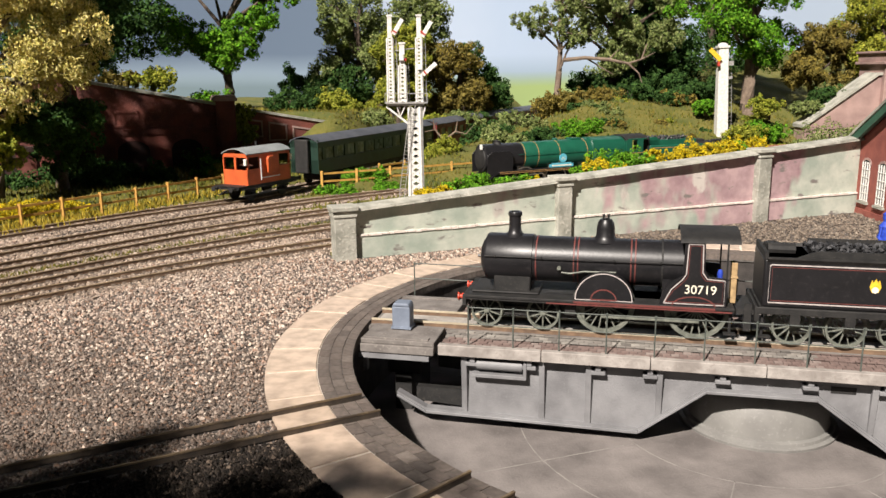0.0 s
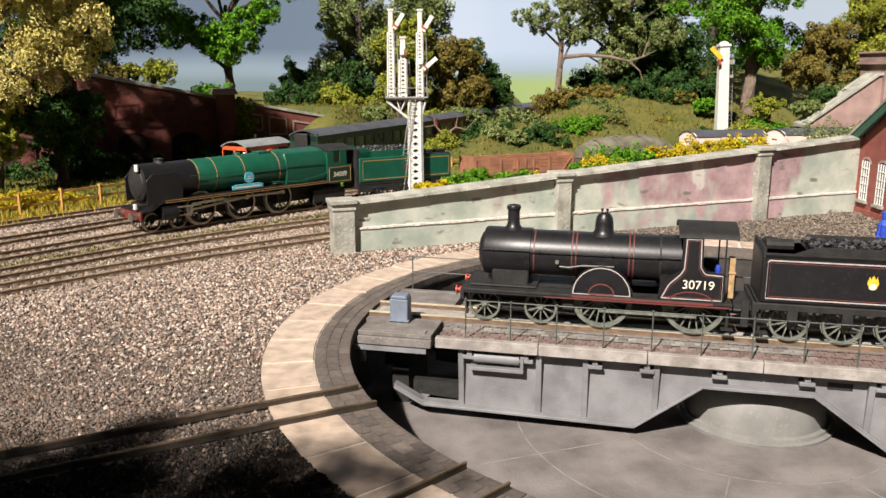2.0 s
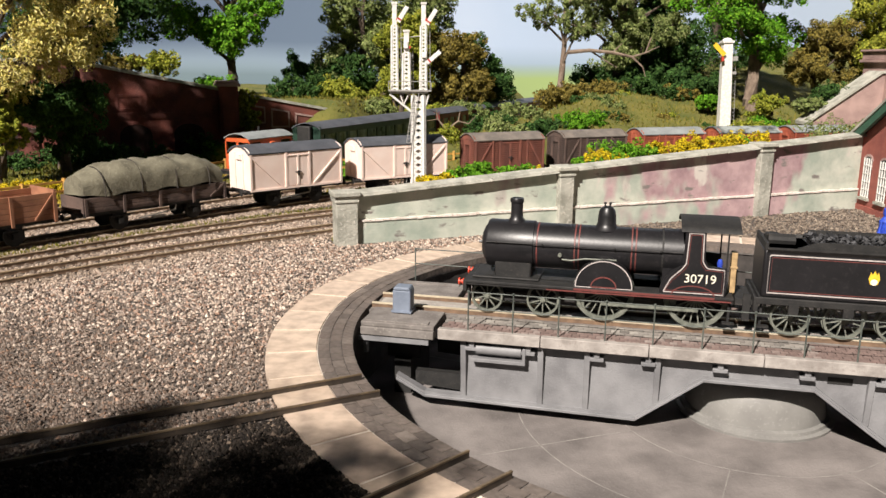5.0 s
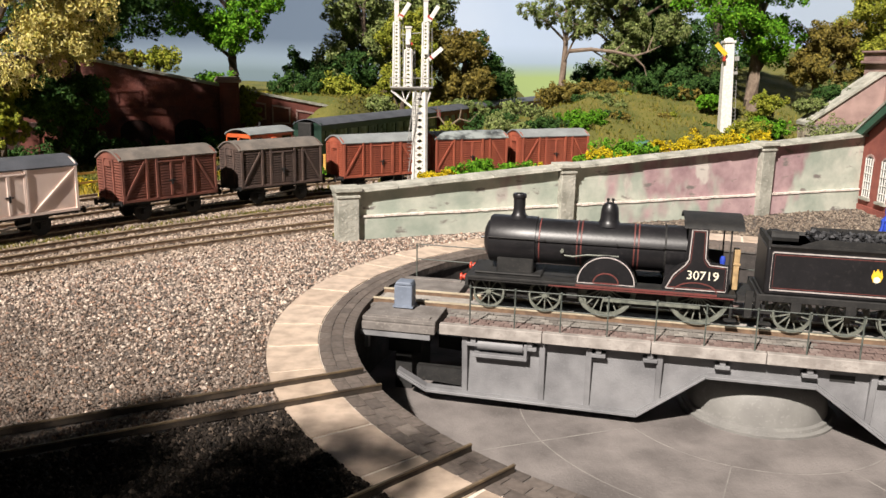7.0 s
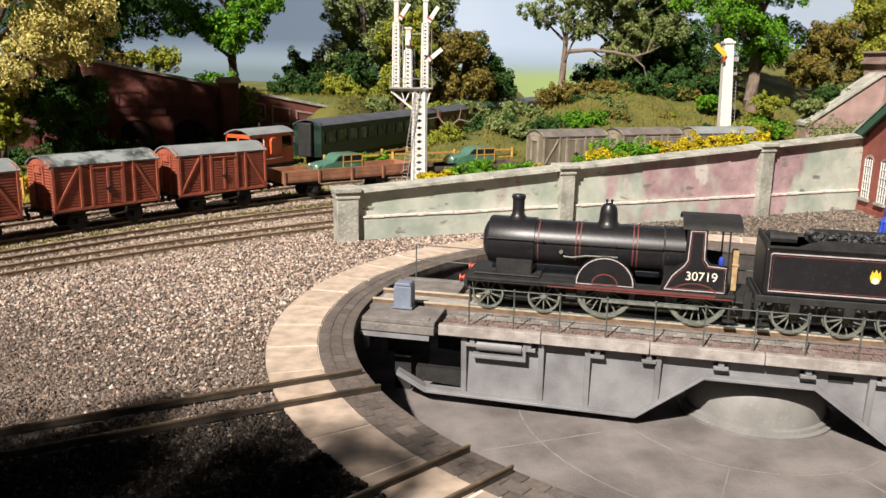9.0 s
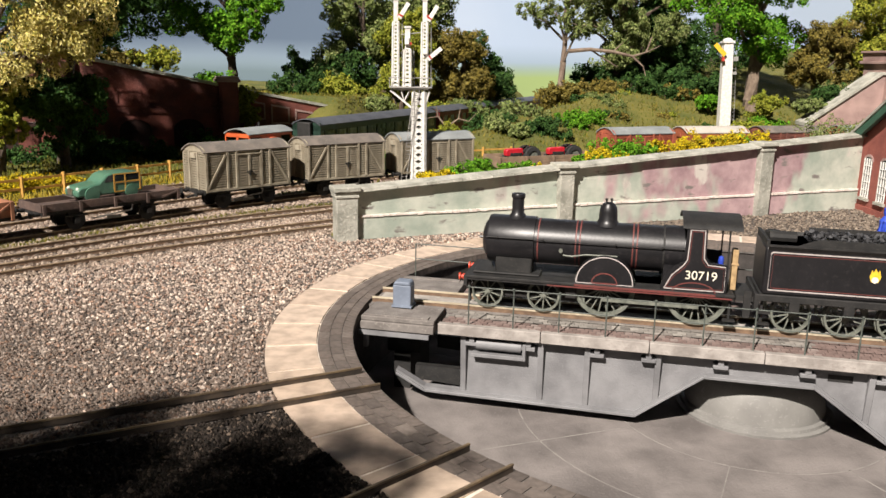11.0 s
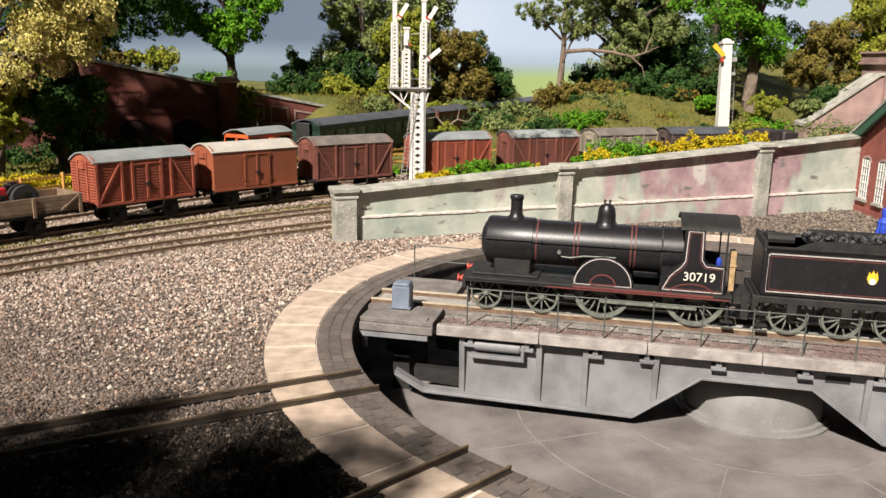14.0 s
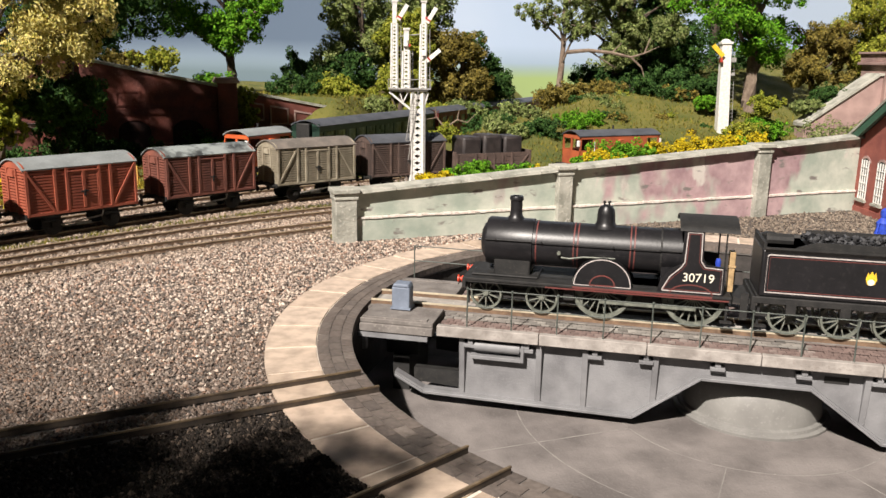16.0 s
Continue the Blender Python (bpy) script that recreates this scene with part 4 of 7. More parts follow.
def coal_heap(x0, x1, w, z, n, height, seed):
    r = np.random.default_rng(seed)
    b = Build()
    for _ in range(n):
        x, y = r.uniform(x0, x1), r.uniform(-w, w)
        q = r.uniform(0.6, 1.5)
        h = z + height * (1 - (y / w) ** 2 * 0.6) * r.uniform(0.6, 1)
        d = r.uniform(0.6, 1.2, 6) * q
        b.add([(x + d[0], y, h), (x - d[1], y, h), (x, y + d[2], h), (x, y - d[3], h), (x, y, h + d[4]), (x, y, h - d[5])],
              [(0, 2, 4), (2, 1, 4), (1, 3, 4), (3, 0, 4), (2, 0, 5), (1, 2, 5), (3, 1, 5), (0, 3, 5)])
    return b


# ---- black four-coupled engine on the turntable ----
t9 = thing("steam_locomotive", 22.6, 374.6, 0, -13.2, "black lined four-coupled steam locomotive on the turntable", "locomotive")
FP = 16.2
part("footplate", Build().box(-9, 108, -16, 16, FP - 1.3, FP).box(-9, 108, -15.6, -14.6, FP - 2.3, FP - 1).box(-9, 108, 14.6, 15.6, FP - 2.3, FP - 1), BLACK_DULL, t9, "dusty black footplate", bevel=0.25)
part("valance_line", Build().box(28, 107, -15.95, -15.65, FP - 2.2, FP - 1.6).box(40, 100, -16.15, -15.95, FP - 1.3, FP - 0.3), RED_LINE, t9, "dull red lining")
beam = part("buffer_beam", Build().box(-10.2, -8.6, -16, 16, FP - 5, FP - 0.2), BLACK_DULL, t9, "black buffer beam")
for sy in (-1, 1):
    part("buffer", Build().lathe([(1.7, 0), (1.5, -1.6), (0.9, -1.7), (0.9, -2.6), (1.8, -2.7), (1.8, -3.4)], (-9.8, sy * 11, FP - 2.2), "x", 16), BUFFER_RED, beam, "red buffer", smooth=True)
part("frame", Build().box(-8, 108, -6.6, -5.8, 5, FP).box(-8, 108, 5.8, 6.6, 5, FP).box(40, 106, -6, 6, 8, FP), BLACK_DULL, t9)
part("bogie_frame", Build().box(-6, 32, -7.6, -6.8, 5.5, 9.5).box(-6, 32, 6.8, 7.6, 5.5, 9.5), BLACK_DULL, t9)
part("splasher_low", Build().box(-7, 24, -11, 11, FP, FP + 1.2), BLACK_DULL, t9, bevel=0.6)
part("smokebox_saddle", Build().box(3, 20, -8.5, 8.5, FP, 26), BLACK_DULL, t9, bevel=0.8)
BZ = 31.2
part("smokebox", Build().lathe([(9.2, -1.4), (10.6, -1.2), (11.1, -0.2), (11.1, 20.5), (10.4, 20.6)], (0, 0, BZ), "x", 44), BLACK, t9, "matt black smokebox", smooth=True)
part("smokebox_door", Build().lathe([(8.8, 0), (8.0, -1.2), (5.5, -2.3), (0.4, -2.9)], (-1.4, 0, BZ), "x", 32).tube([(-4, 0, BZ), (-6, 0, BZ)], 0.7, 8), BLACK, t9, smooth=True)
part("boiler", Build().lathe([(10.4, 20.6), (10.4, 91)], (0, 0, BZ), "x", 44), BLACK, t9, smooth=True)
part("firebox", Build().lathe([(10.75, 77.5), (10.75, 91)], (0, 0, BZ), "x", 40).box(78, 91, -9.5, 9.5, FP, BZ), BLACK, t9, smooth=True)
for x in (22.3, 40.2, 65.2):
    for o in ((0,) if x < 30 else (-0.9, 0.9)):
        part("boiler_band", Build().lathe([(10.4, x + o - 0.35), (10.56, x + o - 0.3), (10.56, x + o + 0.3), (10.4, x + o + 0.35)], (0, 0, BZ), "x", 44), RED_LINE, t9, "dull red boiler band", smooth=True)
part("boiler_band", Build().lathe([(10.7, 77.2), (11.0, 77.2), (11.0, 78.0), (10.7, 78.0)], (0, 0, BZ), "x", 44), BLACK_DULL, t9)
part("chimney", Build().lathe([(5.2, 41.2), (4.0, 42.2), (3.0, 43.6), (2.75, 46), (2.75, 50.3), (3.2, 50.9), (3.3, 51.8), (2.9, 52.7), (2.1, 52.7), (2.1, 49)], (11.5, 0, 0), "z", 28), BLACK, t9, smooth=True)
part("steam_dome", Build().lathe([(6.2, 40.2), (5.0, 41.4), (4.2, 43), (4.0, 46.5), (3.6, 48.8), (2.6, 50.3), (1.0, 50.9), (0.2, 51)], (52.6, 0, 0), "z", 28), BLACK, t9, smooth=True)
for o in (-1.1, 1.1):
    part("safety_valve", Build().lathe([(0.5, 50), (0.4, 51.6), (0.7, 51.8), (0.6, 52.6)], (52.6 + o, 0, 0), "z", 8), BLACK_DULL, t9)
for sy in (-1, 1):
    hr = part("boiler_handrail", Build().tube([(-1, sy * 11.7, BZ + 2.6), (88, sy * 11.5, BZ + 2.6)], 0.26, 6), BLACK_DULL, t9)
    for x in (4, 25, 57, 77):
        part("handrail_knob", Build().lathe([(0.3, 0), (0.55, 0.6), (0.3, 1.2)], (x, sy * 11.6 - 0.6, BZ + 2.6), "y", 8), BLACK_DULL, hr)
    part("feed_pipe", Build().tube([(34, sy * 10.8, BZ - 3.8), (38, sy * 11.2, BZ - 4), (44, sy * 11, BZ - 2.9), (58, sy * 10.9, BZ - 2.7)], 0.4, 6).lathe([(0.9, -1), (0.9, 1)], (33, sy * 10.7, BZ - 1.8), "y", 8), WHEEL_GREY, t9, "thin grey feed pipe", smooth=True)
    # splashers
    for cx, r in ((53, 13.0),):
        arc = [(cx + r * math.cos(math.pi * k / 20), FP - 0.2 + r * 0.98 * math.sin(math.pi * k / 20)) for k in range(21)]
        sp = part("splasher", Build().prism(arc, *sorted((sy * 8.5, sy * 14.2))), BLACK, t9, "black splasher with grey lining", smooth=True)
        part("splasher_lining", border([(cx + (r - 0.6) * math.cos(math.pi * k / 20), FP + 0.1 + (r - 0.6) * 0.98 * math.sin(math.pi * k / 20)) for k in range(21)], 0.45, sy * 14.25), GREY_LINE, sp)
        part("splasher_beading", border([(cx + 5.5 * math.cos(math.pi * k / 12), FP + 0.4 + 4.6 * math.sin(math.pi * k / 12)) for k in range(13)], 0.6, sy * 14.3), RED_LINE, sp)
    # cab side with swept front
    arc = [(90.5 - 13.6 * math.cos(math.pi * k / 20 * 0.42), FP + 13.5 * math.sin(math.pi * k / 20 * 0.42)) for k in range(21)]
    side = [(76.9, FP)] + arc + [(86.0, FP + 14), (86.6, FP + 28.5), (94.8, FP + 28.5), (95.1, FP + 16), (96.7, FP + 13.2), (104.4, FP + 12.7), (104.4, FP)]
    cab = part("cab_side", Build().prism(side, *sorted((sy * 14.0, sy * 15.1))), BLACK, t9, "black cab side with grey and red lining")
    inset = [(78.6, FP + 0.9), (81.5, FP + 7), (86.0, FP + 11.5), (87.5, FP + 14), (88.0, FP + 27.2), (93.9, FP + 27.2), (94.2, FP + 15), (96.2, FP + 12.2), (103.4, FP + 11.8), (103.4, FP + 0.9)]
    part("cab_lining", border(inset, 0.42, sy * 15.15), GREY_LINE, cab)
    inset2 = [(x + (0.7 if x < 88.5 else -0.7), z + (0.7 if z < FP + 5 else -0.7)) for x, z in inset]
    part("cab_red_lining", border(inset2, 0.28, sy * 15.15), RED_LINE, cab)
    part("cab_beading", border([(91 + 9 * math.cos(math.pi * k / 12), FP - 0.4 + 4.5 * math.sin(math.pi * k / 12)) for k in range(13)], 0.55, sy * 15.25), RED_LINE, cab)
    lettering("30719", 5.4, CREAM, cab, pose(93.6 * K, sy * 15.2 * K, (FP + 7.2) * K, 90, 0, 0 if sy < 0 else 180))
    part("cab_pillar", Build().tube([(104, sy * 14.6, FP + 12), (104, sy * 14.6, FP + 29)], 0.4, 6), BLACK_DULL, t9)
    part("footstep", Build().box(104, 109, *sorted((sy * 12.5, sy * 15.5)), 4.2, 4.9).box(106, 107, *sorted((sy * 12.5, sy * 13.2)), 4.2, FP), BLACK_DULL, t9)
    part("guard_iron", Build().box(-8.6, -7.8, *sorted((sy * 8, sy * 9.4)), 2, 12), BLACK_DULL, t9)
part("cab_front", Build().prism([(-14, FP), (14, FP), (14, FP + 27.5), (8, FP + 30), (-8, FP + 30), (-14, FP + 27.5)], 86.8, 88, "yz"), BLACK, t9)
ro = [(-15.8, FP + 27.8)] + [(-15 + 30 * k / 12, FP + 29 + 3.4 * (1 - ((k - 6) / 6) ** 2)) for k in range(13)] + [(15.8, FP + 27.8), (15, FP + 27.6)] + [(14.2 - 28.4 * k / 12, FP + 28 + 3.4 * (1 - ((k - 6) / 6) ** 2)) for k in range(13)] + [(-15, FP + 27.6)]
part("cab_roof", Build().prism(ro, 84.6, 109, "yz"), BLACK_DULL, t9, "dusty black cab roof", smooth=True)
part("backhead", Build().lathe([(8.6, 90.6), (8.6, 93.2), (7.5, 94)], (0, 0, BZ - 2), "x", 24).box(91, 92.5, -9, 9, FP, 40), material("cream_cab_backhead", (0.52, 0.36, 0.18), (0.30, 0.20, 0.10), 2, 0.6), t9, "cream and brass backhead")
for x in (0, 26):
    for y in (-8.9, 8.9):
        spoked(t9, 7.4, x, y, 10, WHEEL_GREY, WHEEL_GREY)
for x in (53, 93):
    for y in (-8.9, 8.9):
        spoked(t9, 13.2, x, y, 20, WHEEL_GREY, WHEEL_GREY, True)
part("coupling_rod", Build().box(52, 94, -11.6, -10.6, 7.6, 9.2).box(52, 94, 10.6, 11.6, 7.6, 9.2), WHEEL_GREY, t9)
part("sandbox", Build().box(36, 41, -12.5, -8, 8, 14), BLACK_DULL, t9, bevel=0.4)
part("driver_figure", Build().lathe([(1.8, 0), (2.1, 4), (1.7, 8), (2.2, 10), (1.0, 11.5), (1.3, 13), (0.9, 14.6), (0.1, 15)], (102, -7, FP), "z", 10), BLUE_CLOTH, t9, "blue-painted driver figure", smooth=True)

t9t = thing("tender", 22.6, 374.6, 0, -13.2, "black lined tender heaped with coal", "tender")
part("tender_frame", Build().box(117, 196, -15.6, -14.6, 14.6, 17.5).box(117, 196, 14.6, 15.6, 14.6, 17.5).box(117, 196, -15.4, 15.4, 16.2, 17.6).box(116, 118, -15.5, 15.5, 11, 17.6), BLACK_DULL, t9t, bevel=0.25)
tank = part("tank", Build().box(118.5, 194, -15, 15, 17.6, 38.2), BLACK, t9t, "black tank side with grey and red lining", bevel=0.9)
fl_ = [(-15, 37), (-16.3, 38.6), (-16.3, 39.4), (-15.5, 39.4), (-14.2, 37)]
part("coping", Build().prism(fl_, 119.5, 194, "yz").prism([(-y, z) for y, z in fl_], 119.5, 194, "yz"), BLACK_DULL, tank)
part("coal_rail", Build().box(140, 194, -14.2, -13.4, 39, 42.2).box(140, 194, 13.4, 14.2, 39, 42.2).prism([(131, 39), (140, 39), (140, 42.2), (137, 41.4)], -14.2, -13.4), BLACK_DULL, tank)
for sy in (-1, 1):
    rr = [(120.8, 19.7), (120.8, 35.2), (121.4, 36), (191, 36), (191, 19.7)]
    part("tank_lining", border(rr, 0.5, sy * 15.08), GREY_LINE, tank)
    part("tank_red_lining", border([(121.8, 20.6), (121.8, 35), (190, 35), (190, 20.6)], 0.3, sy * 15.08), RED_LINE, tank)
    part("emblem", Build().prism([(161.5 + (x - 167) * 0.75, 28.2 + (z - 27.2) * 0.8) for x, z in ((165.2, 24.6), (168.8, 24.6), (169.9, 27.5), (168.9, 31.2), (168.2, 29.6), (167, 31.8), (165.8, 29.6), (165.1, 31.2), (164.1, 27.5))], *sorted((sy * 15.05, sy * 15.2))), YELLOW, tank, "yellow emblem")
    part("emblem_wheel", hoop(0.1, 1.35, *sorted((sy * 15.18, sy * 15.26)), 161.5, 27.1, 14), CREAM, tank, "cream roundel")
tagged(part("coal", coal_heap(138, 192, 12.5, 38, 520, 4.5, 3), COAL, t9t, "glossy black coal"), kind="stuff")
part("coal_plate", Build().box(119.5, 138, -14, 14, 37, 38.2).tube([(121, -3, 40.5), (132, -3, 40.5)], 2.6, 10).box(118.8, 120, -14.5, 14.5, 17, 41), BLACK_DULL, t9t)
part("tender_bulkhead", Build().box(106.8, 109.2, -6, -1, 16, 34).box(106.4, 109.6, -6.4, -5.6, 27, 28), bpy.data.materials["cream_cab_backhead"], t9t, "cream tender fitting behind the cab", bevel=0.2)
part("water_cover", Build().lathe([(3.4, 0), (3.4, 3), (2.8, 3.6)], (124, 6, 38), "z", 14), BLACK_DULL, t9t)
part("tender_step", Build().box(118, 123, -15.4, -12.5, 4, 4.8).box(118, 123, -15.4, -12.5, 9, 9.8).box(119, 120, -13, -12.4, 4, 14), BLACK_DULL, t9t)
part("footplate_gear", Build().box(112, 115, -13.5, -12, 6, 18).box(109, 118, -12, 12, 13, 15), BLACK_DULL, t9t, "dark fall plate")
for x in (132, 153.3, 174):
    for y in (-8.9, 8.9):
        spoked(t9t, 8.2, x, y, 12, WHEEL_GREY, WHEEL_GREY)
    for sy in (-1, 1):
        part("axlebox", Build().box(x - 2, x + 2, *sorted((sy * 14, sy * 16)), 10.5, 15), BLACK_DULL, t9t)

# ---- green express engine at the head of the goods train ----
pac = thing("steam_locomotive", 0, 0, 0, 0, "deep green express steam locomotive with orange lining", "locomotive")
part("main_frame", Build().box(-92, 106, -6, 6, 7, 19), BLACK_DULL, pac)
part("running_plate", Build().box(-72, 84, -16.5, 16.5, 21.2, 22.6).box(-72, 84, -16.6, -15.6, 20.2, 22).box(-72, 84, 15.6, 16.6, 20.2, 22).prism([(-95, 15), (-86, 15), (-72, 21.2), (-72, 22.6), (-87, 16.4), (-95, 16.4)], -16.5, 16.5), BLACK, pac, bevel=0.2)
part("plate_lining", Build().box(-71, 84, -16.85, -16.6, 20.3, 20.75).box(-71, 84, -16.85, -16.5, 21.7, 22.1).box(-71, 84, 16.6, 16.85, 20.3, 20.75), ORANGE_LINE, pac, "thin orange lining")
pb = part("buffer_beam", Build().box(-97, -95, -16, 16, 9, 15.4), material("grimy_red_beam", (0.20, 0.03, 0.02), (0.09, 0.018, 0.014), 5, 0.6), pac, "grimy red buffer beam", bevel=0.3)
for sy in (-1, 1):
    part("buffer", Build().lathe([(2.1, 0), (1.9, -3), (1.3, -3.2), (1.3, -6), (3.4, -6.1), (3.4, -7)], (-97, sy * 11, 12.5), "x", 16), STEEL, pb, "bright steel buffer", smooth=True)
part("lamp", Build().box(-98.5, -96, -11, -8, 17, 21), WHITE, pac, "white head lamp", bevel=0.4)
part("lamp", Build().box(-92, -90, -8, -4, 43, 48), WHITE, pac, "white head lamp", bevel=0.4)
part("cylinder", Build().tube([(-75, -13, 12.5), (-58, -13, 12.5)], 4.8, 18).tube([(-75, 13, 12.5), (-58, 13, 12.5)], 4.8, 18).box(-75, -58, -16, 16, 13, 18), BLACK, pac, smooth=True)
part("smokebox", Build().lathe([(12.2, -88), (13.2, -87.2), (13.2, -34), (12.6, -34)], (0, 0, 34.5), "x", 40).box(-84, -50, -9, 9, 18, 26), BLACK, pac, "matt black smokebox", smooth=True)
part("smokebox_door", Build().lathe([(11, -88), (10, -89.4), (6, -90.8), (0.5, -91.4)], (0, 0, 34.5), "x", 28), BLACK_DULL, pac, smooth=True)
bl = part("boiler", Build().lathe([(12.7, -34), (13.0, -33.4), (14.0, 35), (14.0, 45)], (0, 0, 34.8), "x", 44), GREEN, pac, smooth=True)
for x in (-33, -18, 6, 38):
    part("boiler_band", Build().lathe([(12.6, x - 0.4), (12.95 + 0.014 * (x + 42) + 0.1, x - 0.35), (12.95 + 0.014 * (x + 42) + 0.1, x + 0.35), (12.6, x + 0.4)], (0, 0, 34.8), "x", 44), ORANGE_LINE, bl, "orange and black boiler band", smooth=True)
fb = [(-13.5, 21), (-14.6, 34), (-13.8, 42), (-11, 47), (-5, 49.3), (5, 49.3), (11, 47), (13.8, 42), (14.6, 34), (13.5, 21)]
part("firebox", Build().prism(fb, 44, 84, "yz"), GREEN, pac, bevel=0.8)
part("casing_top", Build().box(24, 36, -5, 5, 47, 49.6).lathe([(3.2, 47.5), (2.8, 49.8), (1, 50.4)], (8, 0, 0), "z", 16), GREEN, pac, bevel=0.5)
part("chimney", Build().lathe([(5.6, 46.5), (4.4, 47.6), (4.0, 49.4), (4.6, 50.2), (3.9, 50.6), (3.1, 49)], (-64, 0, 0), "z", 22), BLACK_DULL, pac, smooth=True)
for sy in (-1, 1):
    part("smoke_deflector", Build().prism([(-89, 20), (-52, 20), (-52, 38), (-56, 41.5), (-83, 41.5), (-89, 37)], *sorted((sy * 15.4, sy * 16.2))), BLACK, pac, "black smoke deflector", bevel=0.2)
    part("boiler_handrail", Build().tube([(-42, sy * 14.4, 37.5), (80, sy * 15.3, 37.5)], 0.28, 6), GREEN, pac)
    part("feed_pipe", Build().tube([(30, sy * 14.6, 26), (56, sy * 14.8, 24), (84, sy * 15.2, 28)], 0.6, 6), GREEN, pac, smooth=True)
    pl = part("nameplate", Build().box(-7, 20.5, *sorted((sy * 14.6, sy * 15.4)), 23.2, 26.4).box(-4.5, 18, *sorted((sy * 14.6, sy * 15.4)), 26.4, 27.2), BLUE_PLATE, pac, "pale blue nameplate", bevel=0.2)
    part("badge", Build().lathe([(4.3, 0), (4.3, sy * 0.9)], (8.5, sy * 14.4, 31.8), "y", 22), BLUE_PLATE, pac, "pale blue round badge")
    part("badge_bars", Build().box(6, 11, *sorted((sy * 15.3, sy * 15.5)), 30.6, 31.1).box(7, 10, *sorted((sy * 15.3, sy * 15.5)), 32.2, 32.7), CREAM, pl)
    part("plate_bars", Build().box(-4.5, 18, *sorted((sy * 15.4, sy * 15.55)), 24.3, 25.4), CREAM, pl, "worn pale lettering bar")
    cs = part("cab_side", Build().prism([(84, 19), (110, 19), (110, 34), (104.5, 34), (104.5, 46), (97.5, 46), (97.5, 36), (90.5, 36), (90.5, 46), (84, 46)], *sorted((sy * 15.4, sy * 16.4))).box(86, 108, *sorted((sy * 15.4, sy * 16.4)), 45.9, 47), GREEN, pac, "green cab side with lined panel")
    panel = [(85.5, 20.5), (108.3, 20.5), (108.3, 32.5), (85.5, 32.5)]
    part("panel", Build().prism(panel, *sorted((sy * 16.4, sy * 16.55))), GREEN_COACH, cs)
    part("panel_lining", border(panel, 0.7, sy * 16.6), ORANGE_LINE, cs)
    lettering("34089", 5.8, CREAM, cs, pose(97 * K, sy * 16.65 * K, 26.3 * K, 90, 0, 0 if sy < 0 else 180))
    part("valve_gear", Build().box(-59, -34, *sorted((sy * 15.2, sy * 16.2)), 15.6, 16.8).box(-59, -38, *sorted((sy * 15.2, sy * 16.2)), 9.6, 10.6).bar((-46, sy * 16.4, 8.5), (-43, sy * 16.4, 17), 0.8, 1.5).bar((-43, sy * 16.4, 17.5), (-16, sy * 16.4, 18.6), 0.7, 1.2).bar((-16, sy * 16.4, 18.6), (-8, sy * 16.2, 10), 0.8, 1.3), STEEL, pac, "bright steel slidebars")
cr = [(-16, 45.5)] + [(-16 + 32 * k / 12, 46.4 + 4.4 * (1 - ((k - 6) / 6) ** 2)) for k in range(13)] + [(16, 45.5)] + [(15 - 30 * k / 12, 45.4 + 4.2 * (1 - ((k - 6) / 6) ** 2)) for k in range(13)]
part("cab_roof", Build().prism(cr, 83, 112, "yz"), BLACK_DULL, pac, "dark cab roof", smooth=True)
part("cab_front", Build().prism([(-15.5, 19), (15.5, 19), (15.5, 46), (-15.5, 46)], 84, 85.2, "yz"), GREEN, pac)
part("injector", Build().box(70, 104, -14, -9, 4, 15).box(74, 96, 9, 14, 4, 15), BLACK_DULL, pac, bevel=0.8)
driving = []
for x in (-31.4, 3.2, 38):
    for y in (-9.2, 9.2):
        driving.append((spoked(pac, 12.5, x, y, 16, STEEL, BLACK_DULL, True), x, y))
for x in (-82, -54.5):
    for y in (-9.2, 9.2):
        spoked(pac, 6.6, x, y, 10, STEEL, BLACK_DULL)
for y in (-9.2, 9.2):
    spoked(pac, 6.8, 78, y, 10, STEEL, BLACK_DULL)
rods, conrods = [], []
for sy in (-1, 1):
    r = part("coupling_rod", Build().box(-32.4, 39, -0.5, 0.5, -0.9, 0.9).lathe([(1.7, -0.8), (1.7, 0.8)], (-31.4, 0, 0), "y", 12).lathe([(1.9, -0.8), (1.9, 0.8)], (3.2, 0, 0), "y", 12).lathe([(1.7, -0.8), (1.7, 0.8)], (38, 0, 0), "y", 12), STEEL, pac, "bright steel coupling rod")
    rods.append((r, sy))
    r = part("connecting_rod", Build().box(-50, 0, -0.5, 0.5, -0.8, 0.8).lathe([(1.9, -0.8), (1.9, 0.8)], (0, 0, 0), "y", 12).box(-52, -47, -1.2, 1.2, -2.4, 2.4), STEEL, pac, "bright steel connecting rod")
    conrods.append((r, sy))



def draw_in(engine, start, share):
    """Shortens all that lies ahead of a place along the engine; wheels only move."""
    for ob in engine.children:
        if ob.name.startswith("wheel"):
            x = ob.matrix_basis.translation.x / K
            if x < start:
                ob.matrix_basis.translation.x = (start + (x - start) * share) * K
        elif "rod" not in ob.name:
            for q in [ob, *ob.children]:
                for vert in q.data.vertices:
                    if vert.co.x < start * K:
                        vert.co.x = start * K + (vert.co.x - start * K) * share


draw_in(pac, -38, 0.74)

